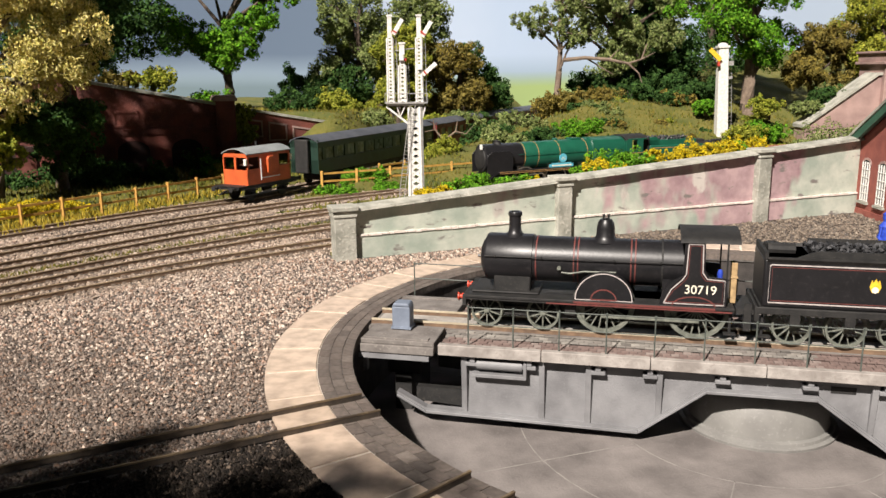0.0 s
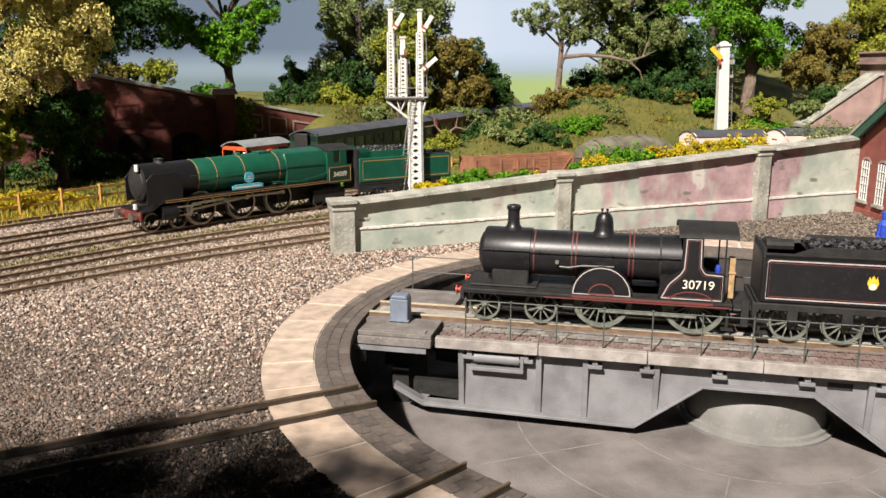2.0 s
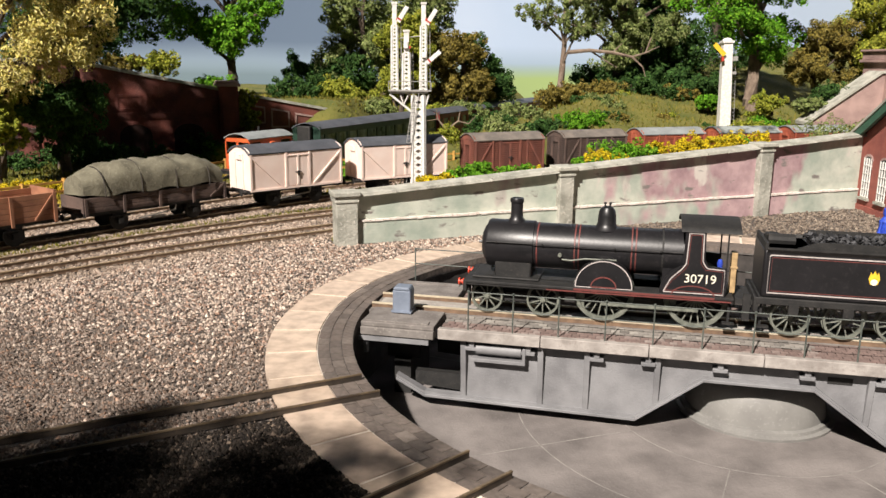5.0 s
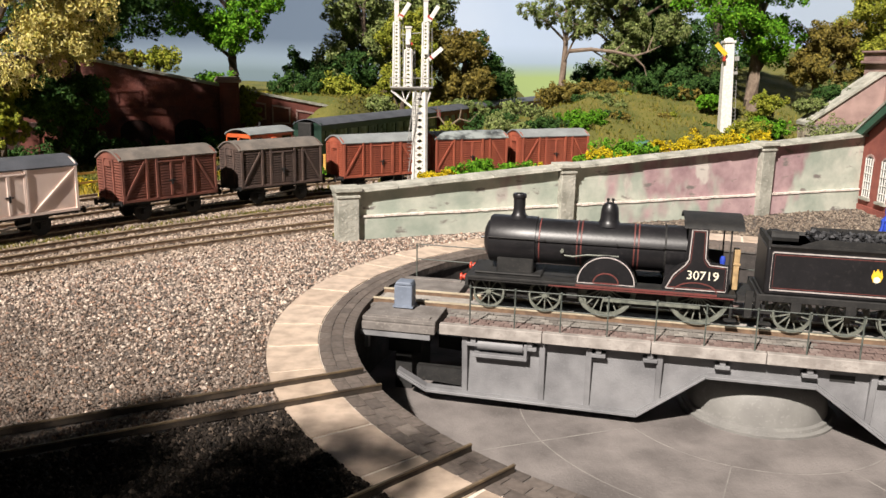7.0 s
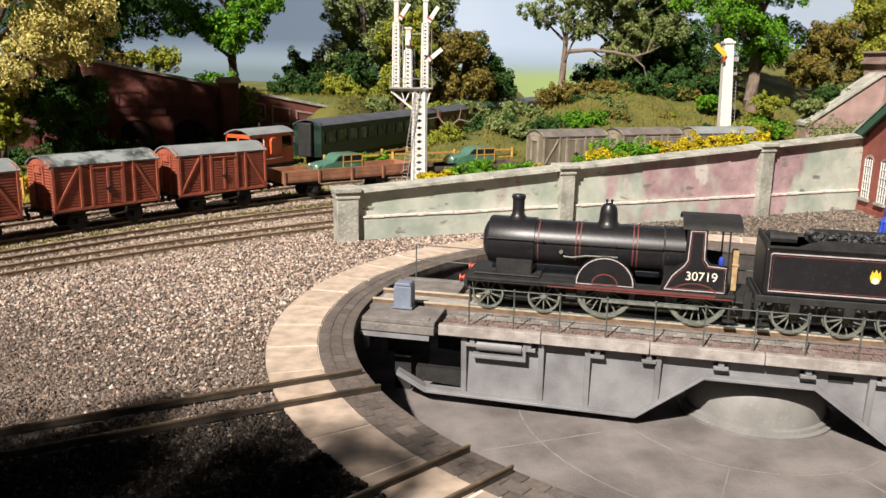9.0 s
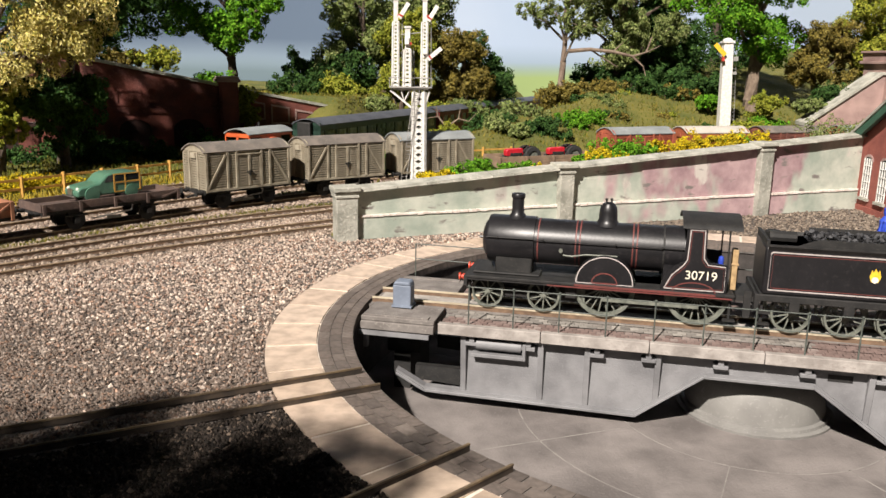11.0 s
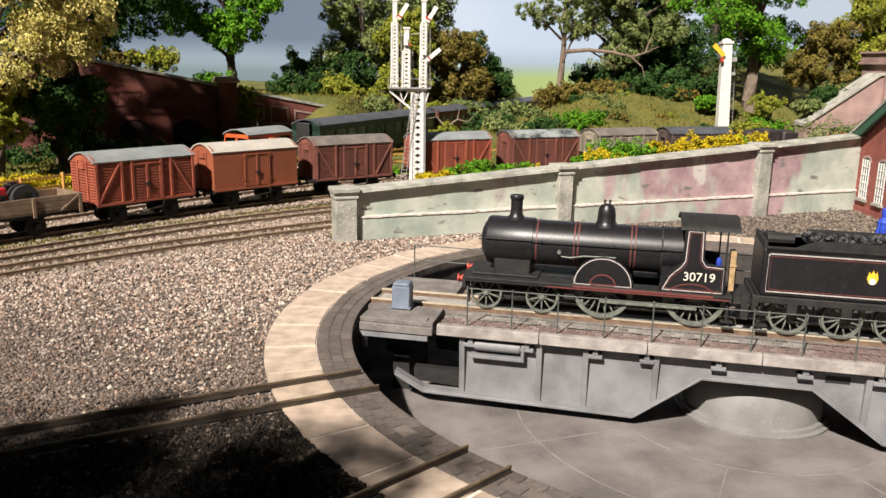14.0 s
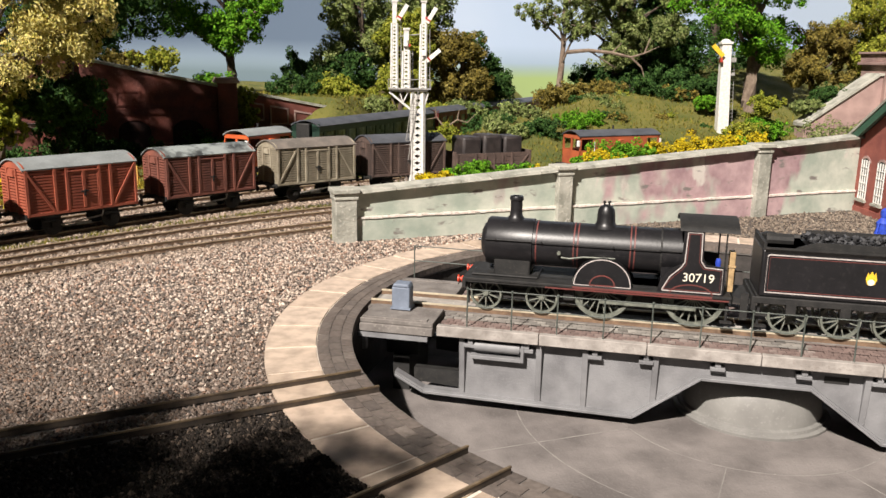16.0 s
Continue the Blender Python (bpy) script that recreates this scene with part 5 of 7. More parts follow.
ptd = thing("tender", 0, 0, 0, 0, "deep green lined tender carrying coal", "tender")
part("tender_frame", Build().box(-47, 47, -14.6, -13.4, 9, 17.5).box(-47, 47, 13.4, 14.6, 9, 17.5).box(-47, 47, -15, 15, 15.5, 17.6), BLACK_DULL, ptd, bevel=0.25)
tk = part("tank", Build().box(-46, 47, -15.6, 15.6, 17.6, 38.5), GREEN, ptd, "green tank side with orange lining", bevel=0.7)
part("coal_side", Build().box(-46, 10, -13.5, -12.3, 38, 44).box(-46, 10, 12.3, 13.5, 38, 44).prism([(-46, 38), (-46, 47), (-38, 47), (-34, 44), (-34, 38)], -13.5, -12.5).prism([(-46, 38), (-46, 47), (-38, 47), (-34, 44), (-34, 38)], 12.5, 13.5).box(9, 10.5, -13, 13, 38, 44), GREEN, tk, bevel=0.3)
for sy in (-1, 1):
    part("tank_lining", border([(-43, 20), (-43, 36), (44.5, 36), (44.5, 20)], 0.75, sy * 15.7), ORANGE_LINE, tk)
    part("emblem", Build().prism([(-2, 27), (2, 27), (2.6, 30), (0.5, 32), (-2.4, 30.5)], *sorted((sy * 15.62, sy * 15.8))).box(-5, -2.4, *sorted((sy * 15.62, sy * 15.75)), 28.6, 29.4).box(2.4, 5, *sorted((sy * 15.62, sy * 15.75)), 28.6, 29.4), RED_LINE, tk, "small red emblem")
    for x in (-28, 0, 29):
        part("axlebox", Build().box(x - 2.2, x + 2.2, *sorted((sy * 14, sy * 16)), 5.5, 11).box(x - 6, x + 6, *sorted((sy * 14, sy * 15.3)), 11.4, 12.6), BLACK_DULL, ptd, bevel=0.3)
part("tender_top", Build().box(10, 46, -14.5, 14.5, 38.3, 39.4).box(14, 26, -6, 6, 39, 42.5).tube([(32, -9, 41), (44, -9, 41)], 1.6, 10), BLACK_DULL, ptd, bevel=0.4)
tagged(part("coal", coal_heap(-42, 8, 11.5, 39, 420, 8.5, 5), COAL, ptd, "grey-black coal"), kind="stuff")
part("tender_front", Build().box(-48, -46, -14, 14, 12, 46), BLACK_DULL, ptd)
for x in (-28, 0, 29):
    for y in (-9.2, 9.2):
        spoked(ptd, 8.0, x, y, 10, STEEL, BLACK_DULL)
moving.append((pac, 914, 45))
moving.append((ptd, 1078, 28))

# ---- loads and brake vans ----
CAR_GREEN = material("pale_green_car_paint", (0.09, 0.20, 0.135), (0.06, 0.145, 0.10), 8, 0.3, 0, 0, contrast=0.8)
TRIM_WOOD = material("varnished_wood_trim", (0.60, 0.34, 0.07), (0.45, 0.24, 0.05), 3, 0.5)
TRACTOR_RED = material("bright_red_tractor_paint", (0.58, 0.02, 0.035), (0.42, 0.015, 0.025), 4, 0.4)
TYRE = material("dull_black_tyre", (0.035, 0.035, 0.035), (0.02, 0.02, 0.02), 3, 0.85)


def estate_car(s, x, z):
    """A small 1950s timber-framed estate car, lashed on a wagon."""
    c = thing("estate_car", 0, 0, 0, 0, "pale green timber-framed estate car on a wagon", "toy car", "cars on the train")
    prof = [(-24, 4), (-24.5, 8), (-22, 10.5), (-14, 11.8), (-9, 12.4), (-4, 17.2), (0, 18.6), (18, 18.4), (22, 16.5), (23, 10), (23, 4)]
    body = part("body", Build().prism(prof, -9, 9), CAR_GREEN, c, bevel=1.2)
    for sy in (-1, 1):
        part("mudguard", Build().lathe([(0.5, -1.6), (5.0, -1.4), (5.0, 1.4), (0.5, 1.6)], (-14.5, sy * 8.6, 5.5), "y", 16).lathe([(0.5, -1.6), (4.6, -1.4), (4.6, 1.4), (0.5, 1.6)], (13.5, sy * 8.6, 5.3), "y", 16), CAR_GREEN, c, smooth=True)
        part("window", Build().prism([(-5.5, 12.6), (-2.5, 16.6), (1, 17.3), (1, 12.6)], *sorted((sy * 8.9, sy * 9.1))).box(2.2, 9, *sorted((sy * 8.9, sy * 9.1)), 12.6, 17.2).box(10.2, 20, *sorted((sy * 8.9, sy * 9.1)), 12.6, 17), GLASS_DARK, body)
        for xx in (1.6, 9.6, 20.6):
            part("timber_post", Build().box(xx - 0.5, xx + 0.5, *sorted((sy * 8.9, sy * 9.35)), 5.5, 17.6), TRIM_WOOD, body, "varnished timber post")
        for z0, z1 in ((11.4, 12.3), (5.2, 6), (17, 17.8)):
            part("timber_rail", Build().box(1.6, 21, *sorted((sy * 8.9, sy * 9.35)), z0, z1), TRIM_WOOD, body, "varnished timber rail")
        for xx in (-14.5, 13.5):
            part("wheel", Build().lathe([(0.5, -1), (3.8, -1), (4.2, -0.5), (4.2, 0.8), (0.5, 1)], (xx, sy * 8.8, 4.2), "y", 18), TYRE, c, smooth=True)
        part("headlight", Build().lathe([(1.5, 0), (1.3, -0.8), (0.2, -1.2)], (-22.5, sy * 6, 9), "x", 10), CREAM, c)
    part("bumper", Build().tube([(-26, -8, 4.8), (-26, 8, 4.8)], 0.6, 8), STEEL, c)
    part("grille", Build().box(-25.2, -24, -3, 3, 5.5, 9.5), STEEL, c)
    moving.append((c, s + x, 12))
    lifted[c] = z
    return c


lifted = {}
GLASS_DARK = material("dark_glazing", (0.02, 0.025, 0.028), (0.012, 0.015, 0.018), 4, 0.08)


def tractor(s, x, z):
    c = thing("tractor", 0, 0, 0, 0, "bright red farm tractor on a wagon", "toy tractor", "tractors on the train")
    part("bonnet", Build().prism([(-16, 8), (-16.5, 13.5), (-14, 14.8), (2, 15.2), (3, 8)], -3.2, 3.2), TRACTOR_RED, c, bevel=0.8)
    part("transmission", Build().box(-14, 12, -2.4, 2.4, 6, 9.5), material("grey_casting", (0.2, 0.2, 0.2), (0.13, 0.13, 0.13), 4, 0.6) if "grey_casting" not in bpy.data.materials else bpy.data.materials["grey_casting"], c)
    part("seat", Build().prism([(6, 13), (12, 13), (13, 17), (12, 17.2), (11, 14.2), (6, 14)], -2.6, 2.6), TRACTOR_RED, c, bevel=0.3)
    part("steering_wheel", hoop(2.0, 2.6, -0.3, 0.3, 0, 0, 16).moved(Matrix.Translation((4.5, 0, 17)) @ Matrix.Rotation(radians(65), 4, "X")).tube([(2, 0, 14), (4.5, 0, 17)], 0.35, 6), BLACK_DULL, c)
    for sy in (-1, 1):
        part("mudguard", Build().prism([(4, 11)] + [(10 + 9.2 * math.cos(math.pi * (1 - k / 10)), 9 + 8.6 * math.sin(math.pi * (1 - k / 10))) for k in range(1, 9)] + [(10 + 7.4 * math.cos(math.pi * (1 - k / 10)), 9 + 7.4 * math.sin(math.pi * (1 - k / 10))) for k in range(8, 0, -1)], *sorted((sy * 3.4, sy * 6.0))), BLACK_DULL, c, "dark mudguard")
        w = part("rear_wheel", hoop(4.8, 8.4, -2.2, 2.2, 0, 0, 22).moved(Matrix.Translation((10.5, sy * 7.4, 8.4))), TYRE, c, "chunky rear tyre", smooth=True)
        part("rim", Build().lathe([(1, -0.9), (4.9, -1.2), (4.9, 1.2), (1, 0.9)], (10.5, sy * 7.4, 8.4), "y", 18), WHEEL_GREY, w, "grey wheel rim", smooth=True)
        w = part("front_wheel", hoop(2.2, 4.2, -1.1, 1.1, 0, 0, 18).moved(Matrix.Translation((-12.5, sy * 6.2, 4.2))), TYRE, c, "narrow front tyre", smooth=True)
        part("rim", Build().lathe([(0.5, -0.6), (2.3, -0.8), (2.3, 0.8), (0.5, 0.6)], (-12.5, sy * 6.2, 4.2), "y", 14), TRACTOR_RED, w)
    part("engine_block", Build().box(-12, 1, -3.9, 3.9, 7, 11).box(-9, -2, -4.4, 4.4, 8, 10), BLACK_DULL, c, "dark engine block", bevel=0.3)
    part("front_axle", Build().tube([(-12.5, -6, 4.4), (-12.5, 6, 4.4)], 0.7, 8), BLACK_DULL, c)
    part("exhaust", Build().tube([(-6, 1.5, 15), (-6, 1.5, 20)], 0.5, 8), BLACK_DULL, c)
    moving.append((c, s + x, 10))
    lifted[c] = z
    return c


estate_car(2184, -6, 15.5)
estate_car(2315, 2, 15.5)
tractor(2741, -30, 15.5)
tractor(2741, 18, 15.5)

# tarpaulin over the second wagon
nx, ny = 44, 20
tb = Build()
for i in range(nx + 1):
    for j in range(ny + 1):
        x, a = -54 + 108 * i / nx, math.pi * j / ny
        e = min(1, (54 - abs(x)) / 26 + 0.1) ** 0.7
        bulge = 0.96 + 0.05 * noise.noise(Vector((x * 0.08, a * 2, 1))) + 0.05 * noise.noise(Vector((x * 0.25, a * 5, 7))) - 0.02 * (abs(((x + 54) % 27) - 13.5) > 12.3)
        tb.v.append((x, -(13.2 + 3.6 * e) * math.cos(a) * (0.98 + 0.03 * noise.noise(Vector((x * 0.12, a * 3, 4)))), 25 + 0.9 * math.sin(x * 0.21 + 3 * (j > ny / 2)) + (21 * (0.55 + 0.45 * e)) * bulge * math.sin(a) ** 0.5))
for i in range(nx):
    for j in range(ny):
        tb.f.append((i * (ny + 1) + j, (i + 1) * (ny + 1) + j, (i + 1) * (ny + 1) + j + 1, i * (ny + 1) + j + 1))
tb.f.append(tuple(range(ny + 1)))
tb.f.append(tuple(nx * (ny + 1) + j for j in range(ny, -1, -1)))
tp = thing("tarpaulin", 0, 0, 0, 0, "creased grey-green tarpaulin roped over a wagon", "tarpaulin")
cloth = part("sheet", tb, TARP, tp, smooth=True)
for x in (-40.5, -13.5, 13.5, 40.5):
    part("rope", Build().tube([(x, -16.9 * math.cos(math.pi * j / 14), 24.0 + 21.6 * (0.55 + 0.45 * min(1, (54 - abs(x)) / 26 + 0.1) ** 0.7) * math.sin(math.pi * j / 14) ** 0.62) for j in range(15)], 0.4, 6), material("tarred_rope", (0.06, 0.05, 0.04), (0.04, 0.035, 0.03), 3, 0.9) if "tarred_rope" not in bpy.data.materials else bpy.data.materials["tarred_rope"], tp)
moving.append((tp, 1335, 25))

load = thing("covered_load", 0, 0, 0, 0, "dark sheeted load standing in a wagon", "load")
lb = Build()
for k, x in enumerate((-32, -10, 12)):
    lb.box(x, x + 20, -13, 13, 15.6, 45 + (k % 2) * 1.5)
part("sheeting", lb, material("dark_sheeting", (0.045, 0.036, 0.034), (0.025, 0.02, 0.02), 6, 0.5, 0, 0.4), load, bevel=2.5)
moving.append((load, 3526, 25))

BV_ORANGE = material("bright_orange_brake_van_paint", (0.62, 0.115, 0.03), (0.50, 0.09, 0.025), 14, 0.55, 0, 0, fine=0.2)
BV_BROWN = material("orange_brown_brake_van_paint", (0.42, 0.10, 0.035), (0.30, 0.07, 0.028), 12, 0.7, 0, 0, fine=0.2)
# darkened van colour, with the veranda shade put into the inner walls
BV_SHADE = material("shaded_brown_van_interior", (0.10, 0.035, 0.02), (0.06, 0.02, 0.012), 6, 0.8)


def brake_van(label, paint, roof, L, cab, x, y, turn):
    """A goods brake van: cabin with open verandas and step boards."""
    v = thing("brake_van", x, y, 0, turn, label, "brake van")
    h = cab / 2
    W, z0, z1 = 15.0, 14.5, 43.5
    part("platform_floor", Build().box(-L / 2, L / 2, -W, W, 12.5, 14.6), BLACK_DULL, v)
    part("cabin", Build().box(-h + 16, h - 16, -W, W, z0, z1), paint, v, bevel=0.3)
    for sy in (-1, 1):
        part("ducket", Build().prism([(-5, 24), (5, 24), (5, 37), (3, 39.5), (-3, 39.5), (-5, 37)], *sorted((sy * W, sy * (W + 3)))), paint, v, "side lookout", bevel=0.5)
        for sx in (-1, 1):
            a, c = sorted((sx * h, sx * (h - 16)))
            part("veranda_side", Build().box(a, c, *sorted((sy * W, sy * (W - 1.2))), z0, 29).box(a if sx < 0 else c - 2, a + 2 if sx < 0 else c, *sorted((sy * W, sy * (W - 1.2))), 29, z1).box(a, c, *sorted((sy * W, sy * (W - 1.2))), 40, z1), paint, v)
        part("handrail", Build().tube([(-h + 17, sy * (W + 1), 18), (-h + 17, sy * (W + 1), 38)], 0.5, 6).tube([(-h + 17, sy * (W + 1), 20), (h - 17, sy * (W + 1), 20)], 0.5, 6), WHITE, v, "white handrail")
        part("step_board", Build().box(-L / 2 + 6, L / 2 - 6, *sorted((sy * 13.5, sy * 17)), 5, 6).box(-L / 2 + 6, L / 2 - 6, *sorted((sy * 14, sy * 16)), 11, 12), BLACK_DULL, v)
    for sx in (-1, 1):
        part("veranda_end", Build().box(*sorted((sx * h, sx * (h - 1.2))), -W, W, z0, 28.5).box(*sorted((sx * h, sx * (h - 1.2))), -W, W, 40, z1).box(*sorted((sx * h, sx * (h - 1.2))), -1.2, 1.2, 28, 41), paint, v)
        part("inner_wall", Build().box(*sorted((sx * (h - 16.2), sx * (h - 15))), -W + 1, W - 1, z0, z1), BV_SHADE, v)
        part("tail_lamp", Build().box(*sorted((sx * (h + 0.2), sx * (h + 2.6))), -W - 0.5, -W + 2.5, 33, 39), WHITE, v, "white side lamp", bevel=0.4)
    part("roof", van_roof(cab, W, z1 - 0.4, 5.2), roof, v, "curved grey roof", smooth=True)
    part("chimney", Build().tube([(4, 4, 46), (4, 4, 52)], 1.1, 10), BLACK_DULL, v)
    underframe(v, L, L * 0.52)
    return v


moving.append((brake_van("orange-brown goods brake van with a dark roof", BV_BROWN, ROOF_DARK, 116, 100, 0, 0, 0), 3672, 30))

# ---- brickwork and buildings ----
BRICK = material("weathered_red_brick", (0.21, 0.062, 0.045), (0.10, 0.036, 0.030), 22, 0.9, 0, 0.5, fine=0.15, c=(0.27, 0.11, 0.085))
BRICK_PINK = material("faded_pink_masonry", (0.42, 0.285, 0.255), (0.28, 0.185, 0.17), 24, 0.9, 0, 0.4, fine=0.1, c=(0.52, 0.37, 0.33))
# near-black for the shade inside the arches; the dark pipe rail shares it
SHADE = material("recess_shade_and_dark_pipe", (0.035, 0.013, 0.010), (0.016, 0.008, 0.007), 8, 0.95)
TRIM_GREEN = material("dark_green_bargeboard", (0.05, 0.13, 0.085), (0.035, 0.095, 0.062), 6, 0.55)
SLATE = material("grey_slate_roof", (0.12, 0.12, 0.125), (0.07, 0.07, 0.075), 8, 0.8, 0, 0.3)

rw = thing("wall_arches", -530, 956, -3, 21.8, "dark red brick retaining wall with arches and a square pier", "wall")
tagged(rw, kind="structure")
RL = 262.0
outl = [(0, 0), (RL, 0), (RL, 78), (90, 112), (0, 113)]
part("brick_face", Build().prism(outl, 4, 22), BRICK, rw)
part("brick_courses", Build().box(0, RL, 1.5, 6, 47, 52).box(0, RL, 2.2, 6, 45, 47), BRICK, rw, "projecting brick string course")
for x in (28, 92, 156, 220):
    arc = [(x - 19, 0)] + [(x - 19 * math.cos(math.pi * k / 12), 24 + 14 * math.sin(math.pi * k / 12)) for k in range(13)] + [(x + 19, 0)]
    # flat dark sheet on the bricks stands in for the shade of the arch
    a = part("arch_recess", Build().prism(arc, 3.4, 5.0), SHADE, rw, "blocked arch with its recess shade painted near-black")
    arc2 = [(x - 21.5 * math.cos(math.pi * k / 12), 24 + 16.5 * math.sin(math.pi * k / 12)) for k in range(13)] + [(x + 19 * math.cos(math.pi * k / 12), 24 + 14 * math.sin(math.pi * k / 12)) for k in range(13)]
    part("arch_ring", Build().prism(arc2, 2.2, 5.0), BRICK, a)
for x, z in ((60, 70), (105, 68), (150, 64), (192, 62), (232, 60)):
    fr = part("panel_frame", Build().box(x - 15, x + 15, 2.6, 5, z - 9, z - 6.5).box(x - 15, x + 15, 2.6, 5, z + 8, z + 10.5).box(x - 15, x - 12.5, 2.6, 5, z - 9, z + 10.5).box(x + 12.5, x + 15, 2.6, 5, z - 9, z + 10.5), BRICK, rw)
cp = Build()
for (xa, za), (xb, zb) in (((0, 113), (90, 112)), ((90, 112), (RL, 78))):
    cp.prism([(xa, za), (xb, zb), (xb, zb + 4), (xa, za + 4)], 1, 25)
part("coping", cp, COPING, rw, "dark stone coping", bevel=0.5)
pr_ = part("pier", Build().box(RL - 4, RL + 20, -2, 26, 0, 84).box(RL - 1, RL + 17, -3.2, 0, 8, 76), BRICK, rw, "square red brick pier", bevel=0.4)
part("pier_cap", Build().box(RL - 7, RL + 23, -5, 29, 84, 88).box(RL - 5.5, RL + 21.5, -3.5, 27.5, 88, 91), BRICK_PINK, pr_, "weathered stone cap", bevel=0.6)
part("pier", Build().box(68, 92, -1, 26, 0, 116).box(66, 94, -3, 28, 116, 120), BRICK, rw, "tall red brick pier", bevel=0.4)
rw2 = thing("wall_low", -275, 1086, -3, 30, "low sloping red brick wing wall with panels", "wall")
tagged(rw2, kind="structure")
part("brick_face", Build().prism([(0, 0), (130, 0), (130, 49), (0, 73)], 3, 16), BRICK, rw2)
part("coping", Build().prism([(0, 73), (130, 49), (130, 52.5), (0, 76.5)], 1, 18), COPING, rw2)
for x, z in ((24, 46), (58, 40), (92, 33)):
    part("panel", Build().box(x - 13, x - 11, 1.8, 4, z - 10, z + 11).box(x + 11, x + 13, 1.8, 4, z - 10, z + 9).box(x - 13, x + 13, 1.8, 4, z - 12, z - 10).prism([(x - 13, z + 12), (x + 13, z + 7.5), (x + 13, z + 10), (x - 13, z + 14.5)], 1.8, 4), BRICK_PINK, rw2, "projecting brick panel frame")
rw3 = thing("brick_pier", -462, 905, -3, 20, "small red brick pier under the tree", "pier")
part("wall", Build().box(-12, 8, 0, 30, 0, 36), BRICK, rw3)
part("wall_cap", Build().box(-14, 10, -2, 32, 36, 39), BRICK_PINK, rw3)

ab = thing("bridge_abutment", 513, 1148, -3, 2, "faded pink masonry bridge abutment with a sloping wing wall", "abutment")
part("wing_wall", Build().prism([(-10, 0), (95, 0), (95, 106), (88, 106), (5, 47), (-10, 36)], 0, 30), BRICK_PINK, ab)
part("wing_coping", Build().prism([(-12, 36), (5, 48), (88, 107), (95, 107), (95, 111), (86, 111), (-12, 41)], -3, 32), COPING, ab, bevel=0.5)
pz = part("pillar", Build().box(93, 150, -8, 60, 0, 122).box(98, 145, -10, -7, 10, 112), BRICK_PINK, ab, bevel=0.5)
part("pillar_cap", Build().box(88, 156, -13, 64, 122, 126).box(91, 153, -10, 62, 126, 137).box(88, 156, -13, 64, 137, 140), BRICK_PINK, pz, bevel=0.6)
part("parapet", Build().box(150, 420, 4, 18, 0, 128), BRICK_PINK, ab)
part("pipe_rail", Build().tube([(-4, -12, 34), (92, -12, 36)], 0.8, 6).tube([(-4, -12, 0), (-4, -12, 34)], 0.8, 6).tube([(92, -12, 0), (92, -12, 36)], 0.8, 6), SHADE, ab, "thin dark pipe rail")

HUT_BRICK = material("red_brick_hut", (0.33, 0.10, 0.075), (0.24, 0.072, 0.058), 10, 0.85, 0, 0.3, fine=0.2, c=(0.4, 0.17, 0.13))
hut = thing("brick_building", 345, 683, -3.4, -91, "red brick yard building with white windows and green bargeboards", "building")
G = 112.0
gab = [(0, 0), (G, 0), (G, 58), (G / 2, 90), (0, 58)]
part("gable_wall", Build().prism(gab, 0, 4), HUT_BRICK, hut)
part("side_wall", Build().box(0, 4, 4, 150, 0, 58), HUT_BRICK, hut)
part("side_wall", Build().box(G - 4, G, 4, 150, 0, 58), HUT_BRICK, hut)
part("back_wall", Build().prism(gab, 150, 154), HUT_BRICK, hut)
for s_ in (0, 1):
    x0, x1 = (-6, G / 2) if s_ == 0 else (G + 6, G / 2)
    part("roof_slope", Build().prism([(x0, 55.5), (x1, 91.5), (x1, 94), (x0, 58)], -5, 158), SLATE, hut)
    part("bargeboard", Build().prism([(x0, 51), (x1, 87), (x1, 94.6), (x0, 58.6)], -7, -4.6), TRIM_GREEN, hut, "dark green bargeboard")
    part("barge_cap", Build().prism([(x0, 58.6), (x1, 94.6), (x1, 97), (x0, 61)], -8, 2), COPING, hut)
for wx in (20, 46, 72, 96):
    arc = [(wx - 6, 12)] + [(wx - 6 * math.cos(math.pi * k / 8), 42 + 3.5 * math.sin(math.pi * k / 8)) for k in range(9)] + [(wx + 6, 12)]
    w = part("window", Build().prism(arc, -0.25, 0.6), GLASS_DARK, hut)
    fr = Build()
    for u in (-5.6, -1.9, 1.9, 5.6):
        fr.box(wx + u - 0.3, wx + u + 0.3, -1.1, 0.2, 12, 44)
    for z in (12.5, 18.5, 25, 31.5, 38):
        fr.box(wx - 6, wx + 6, -1.0, 0.2, z - 0.3, z + 0.3)
    part("window_frame", fr, WHITE, w, "white painted glazing bars")
    part("window_sill", Build().box(wx - 7.5, wx + 7.5, -2.4, 0.3, 9.8, 11.8), COPING, w)
    part("window_arch", Build().prism([(wx - 7.6 * math.cos(math.pi * k / 8), 42 + 5.4 * math.sin(math.pi * k / 8)) for k in range(9)] + [(wx + 6 * math.cos(math.pi * k / 8), 42 + 3.5 * math.sin(math.pi * k / 8)) for k in range(9)], -0.6, 0.3), BRICK_PINK, w)
part("plinth", Build().box(-0.8, G + 0.8, -1, 0.5, 0, 5), HUT_BRICK, hut)

fig = new("figurine", Build().lathe([(2.2, 0), (3.0, 6), (2.6, 14), (3.4, 20), (3.8, 26), (1.6, 29), (2.2, 31), (2.1, 33.5), (0.3, 35)], (0, 0, 0), "z", 12).tube([(-3, 0, 26), (-5, 1, 20), (-4, -3, 15)], 1.1, 8).tube([(3, 0, 26), (5, 1, 20), (5, -2, 15)], 1.1, 8).mesh("figurine", BLUE_CLOTH, True))
fig.matrix_world = pose(0.2655, 0.482, -0.0034, 0, 0, 30)
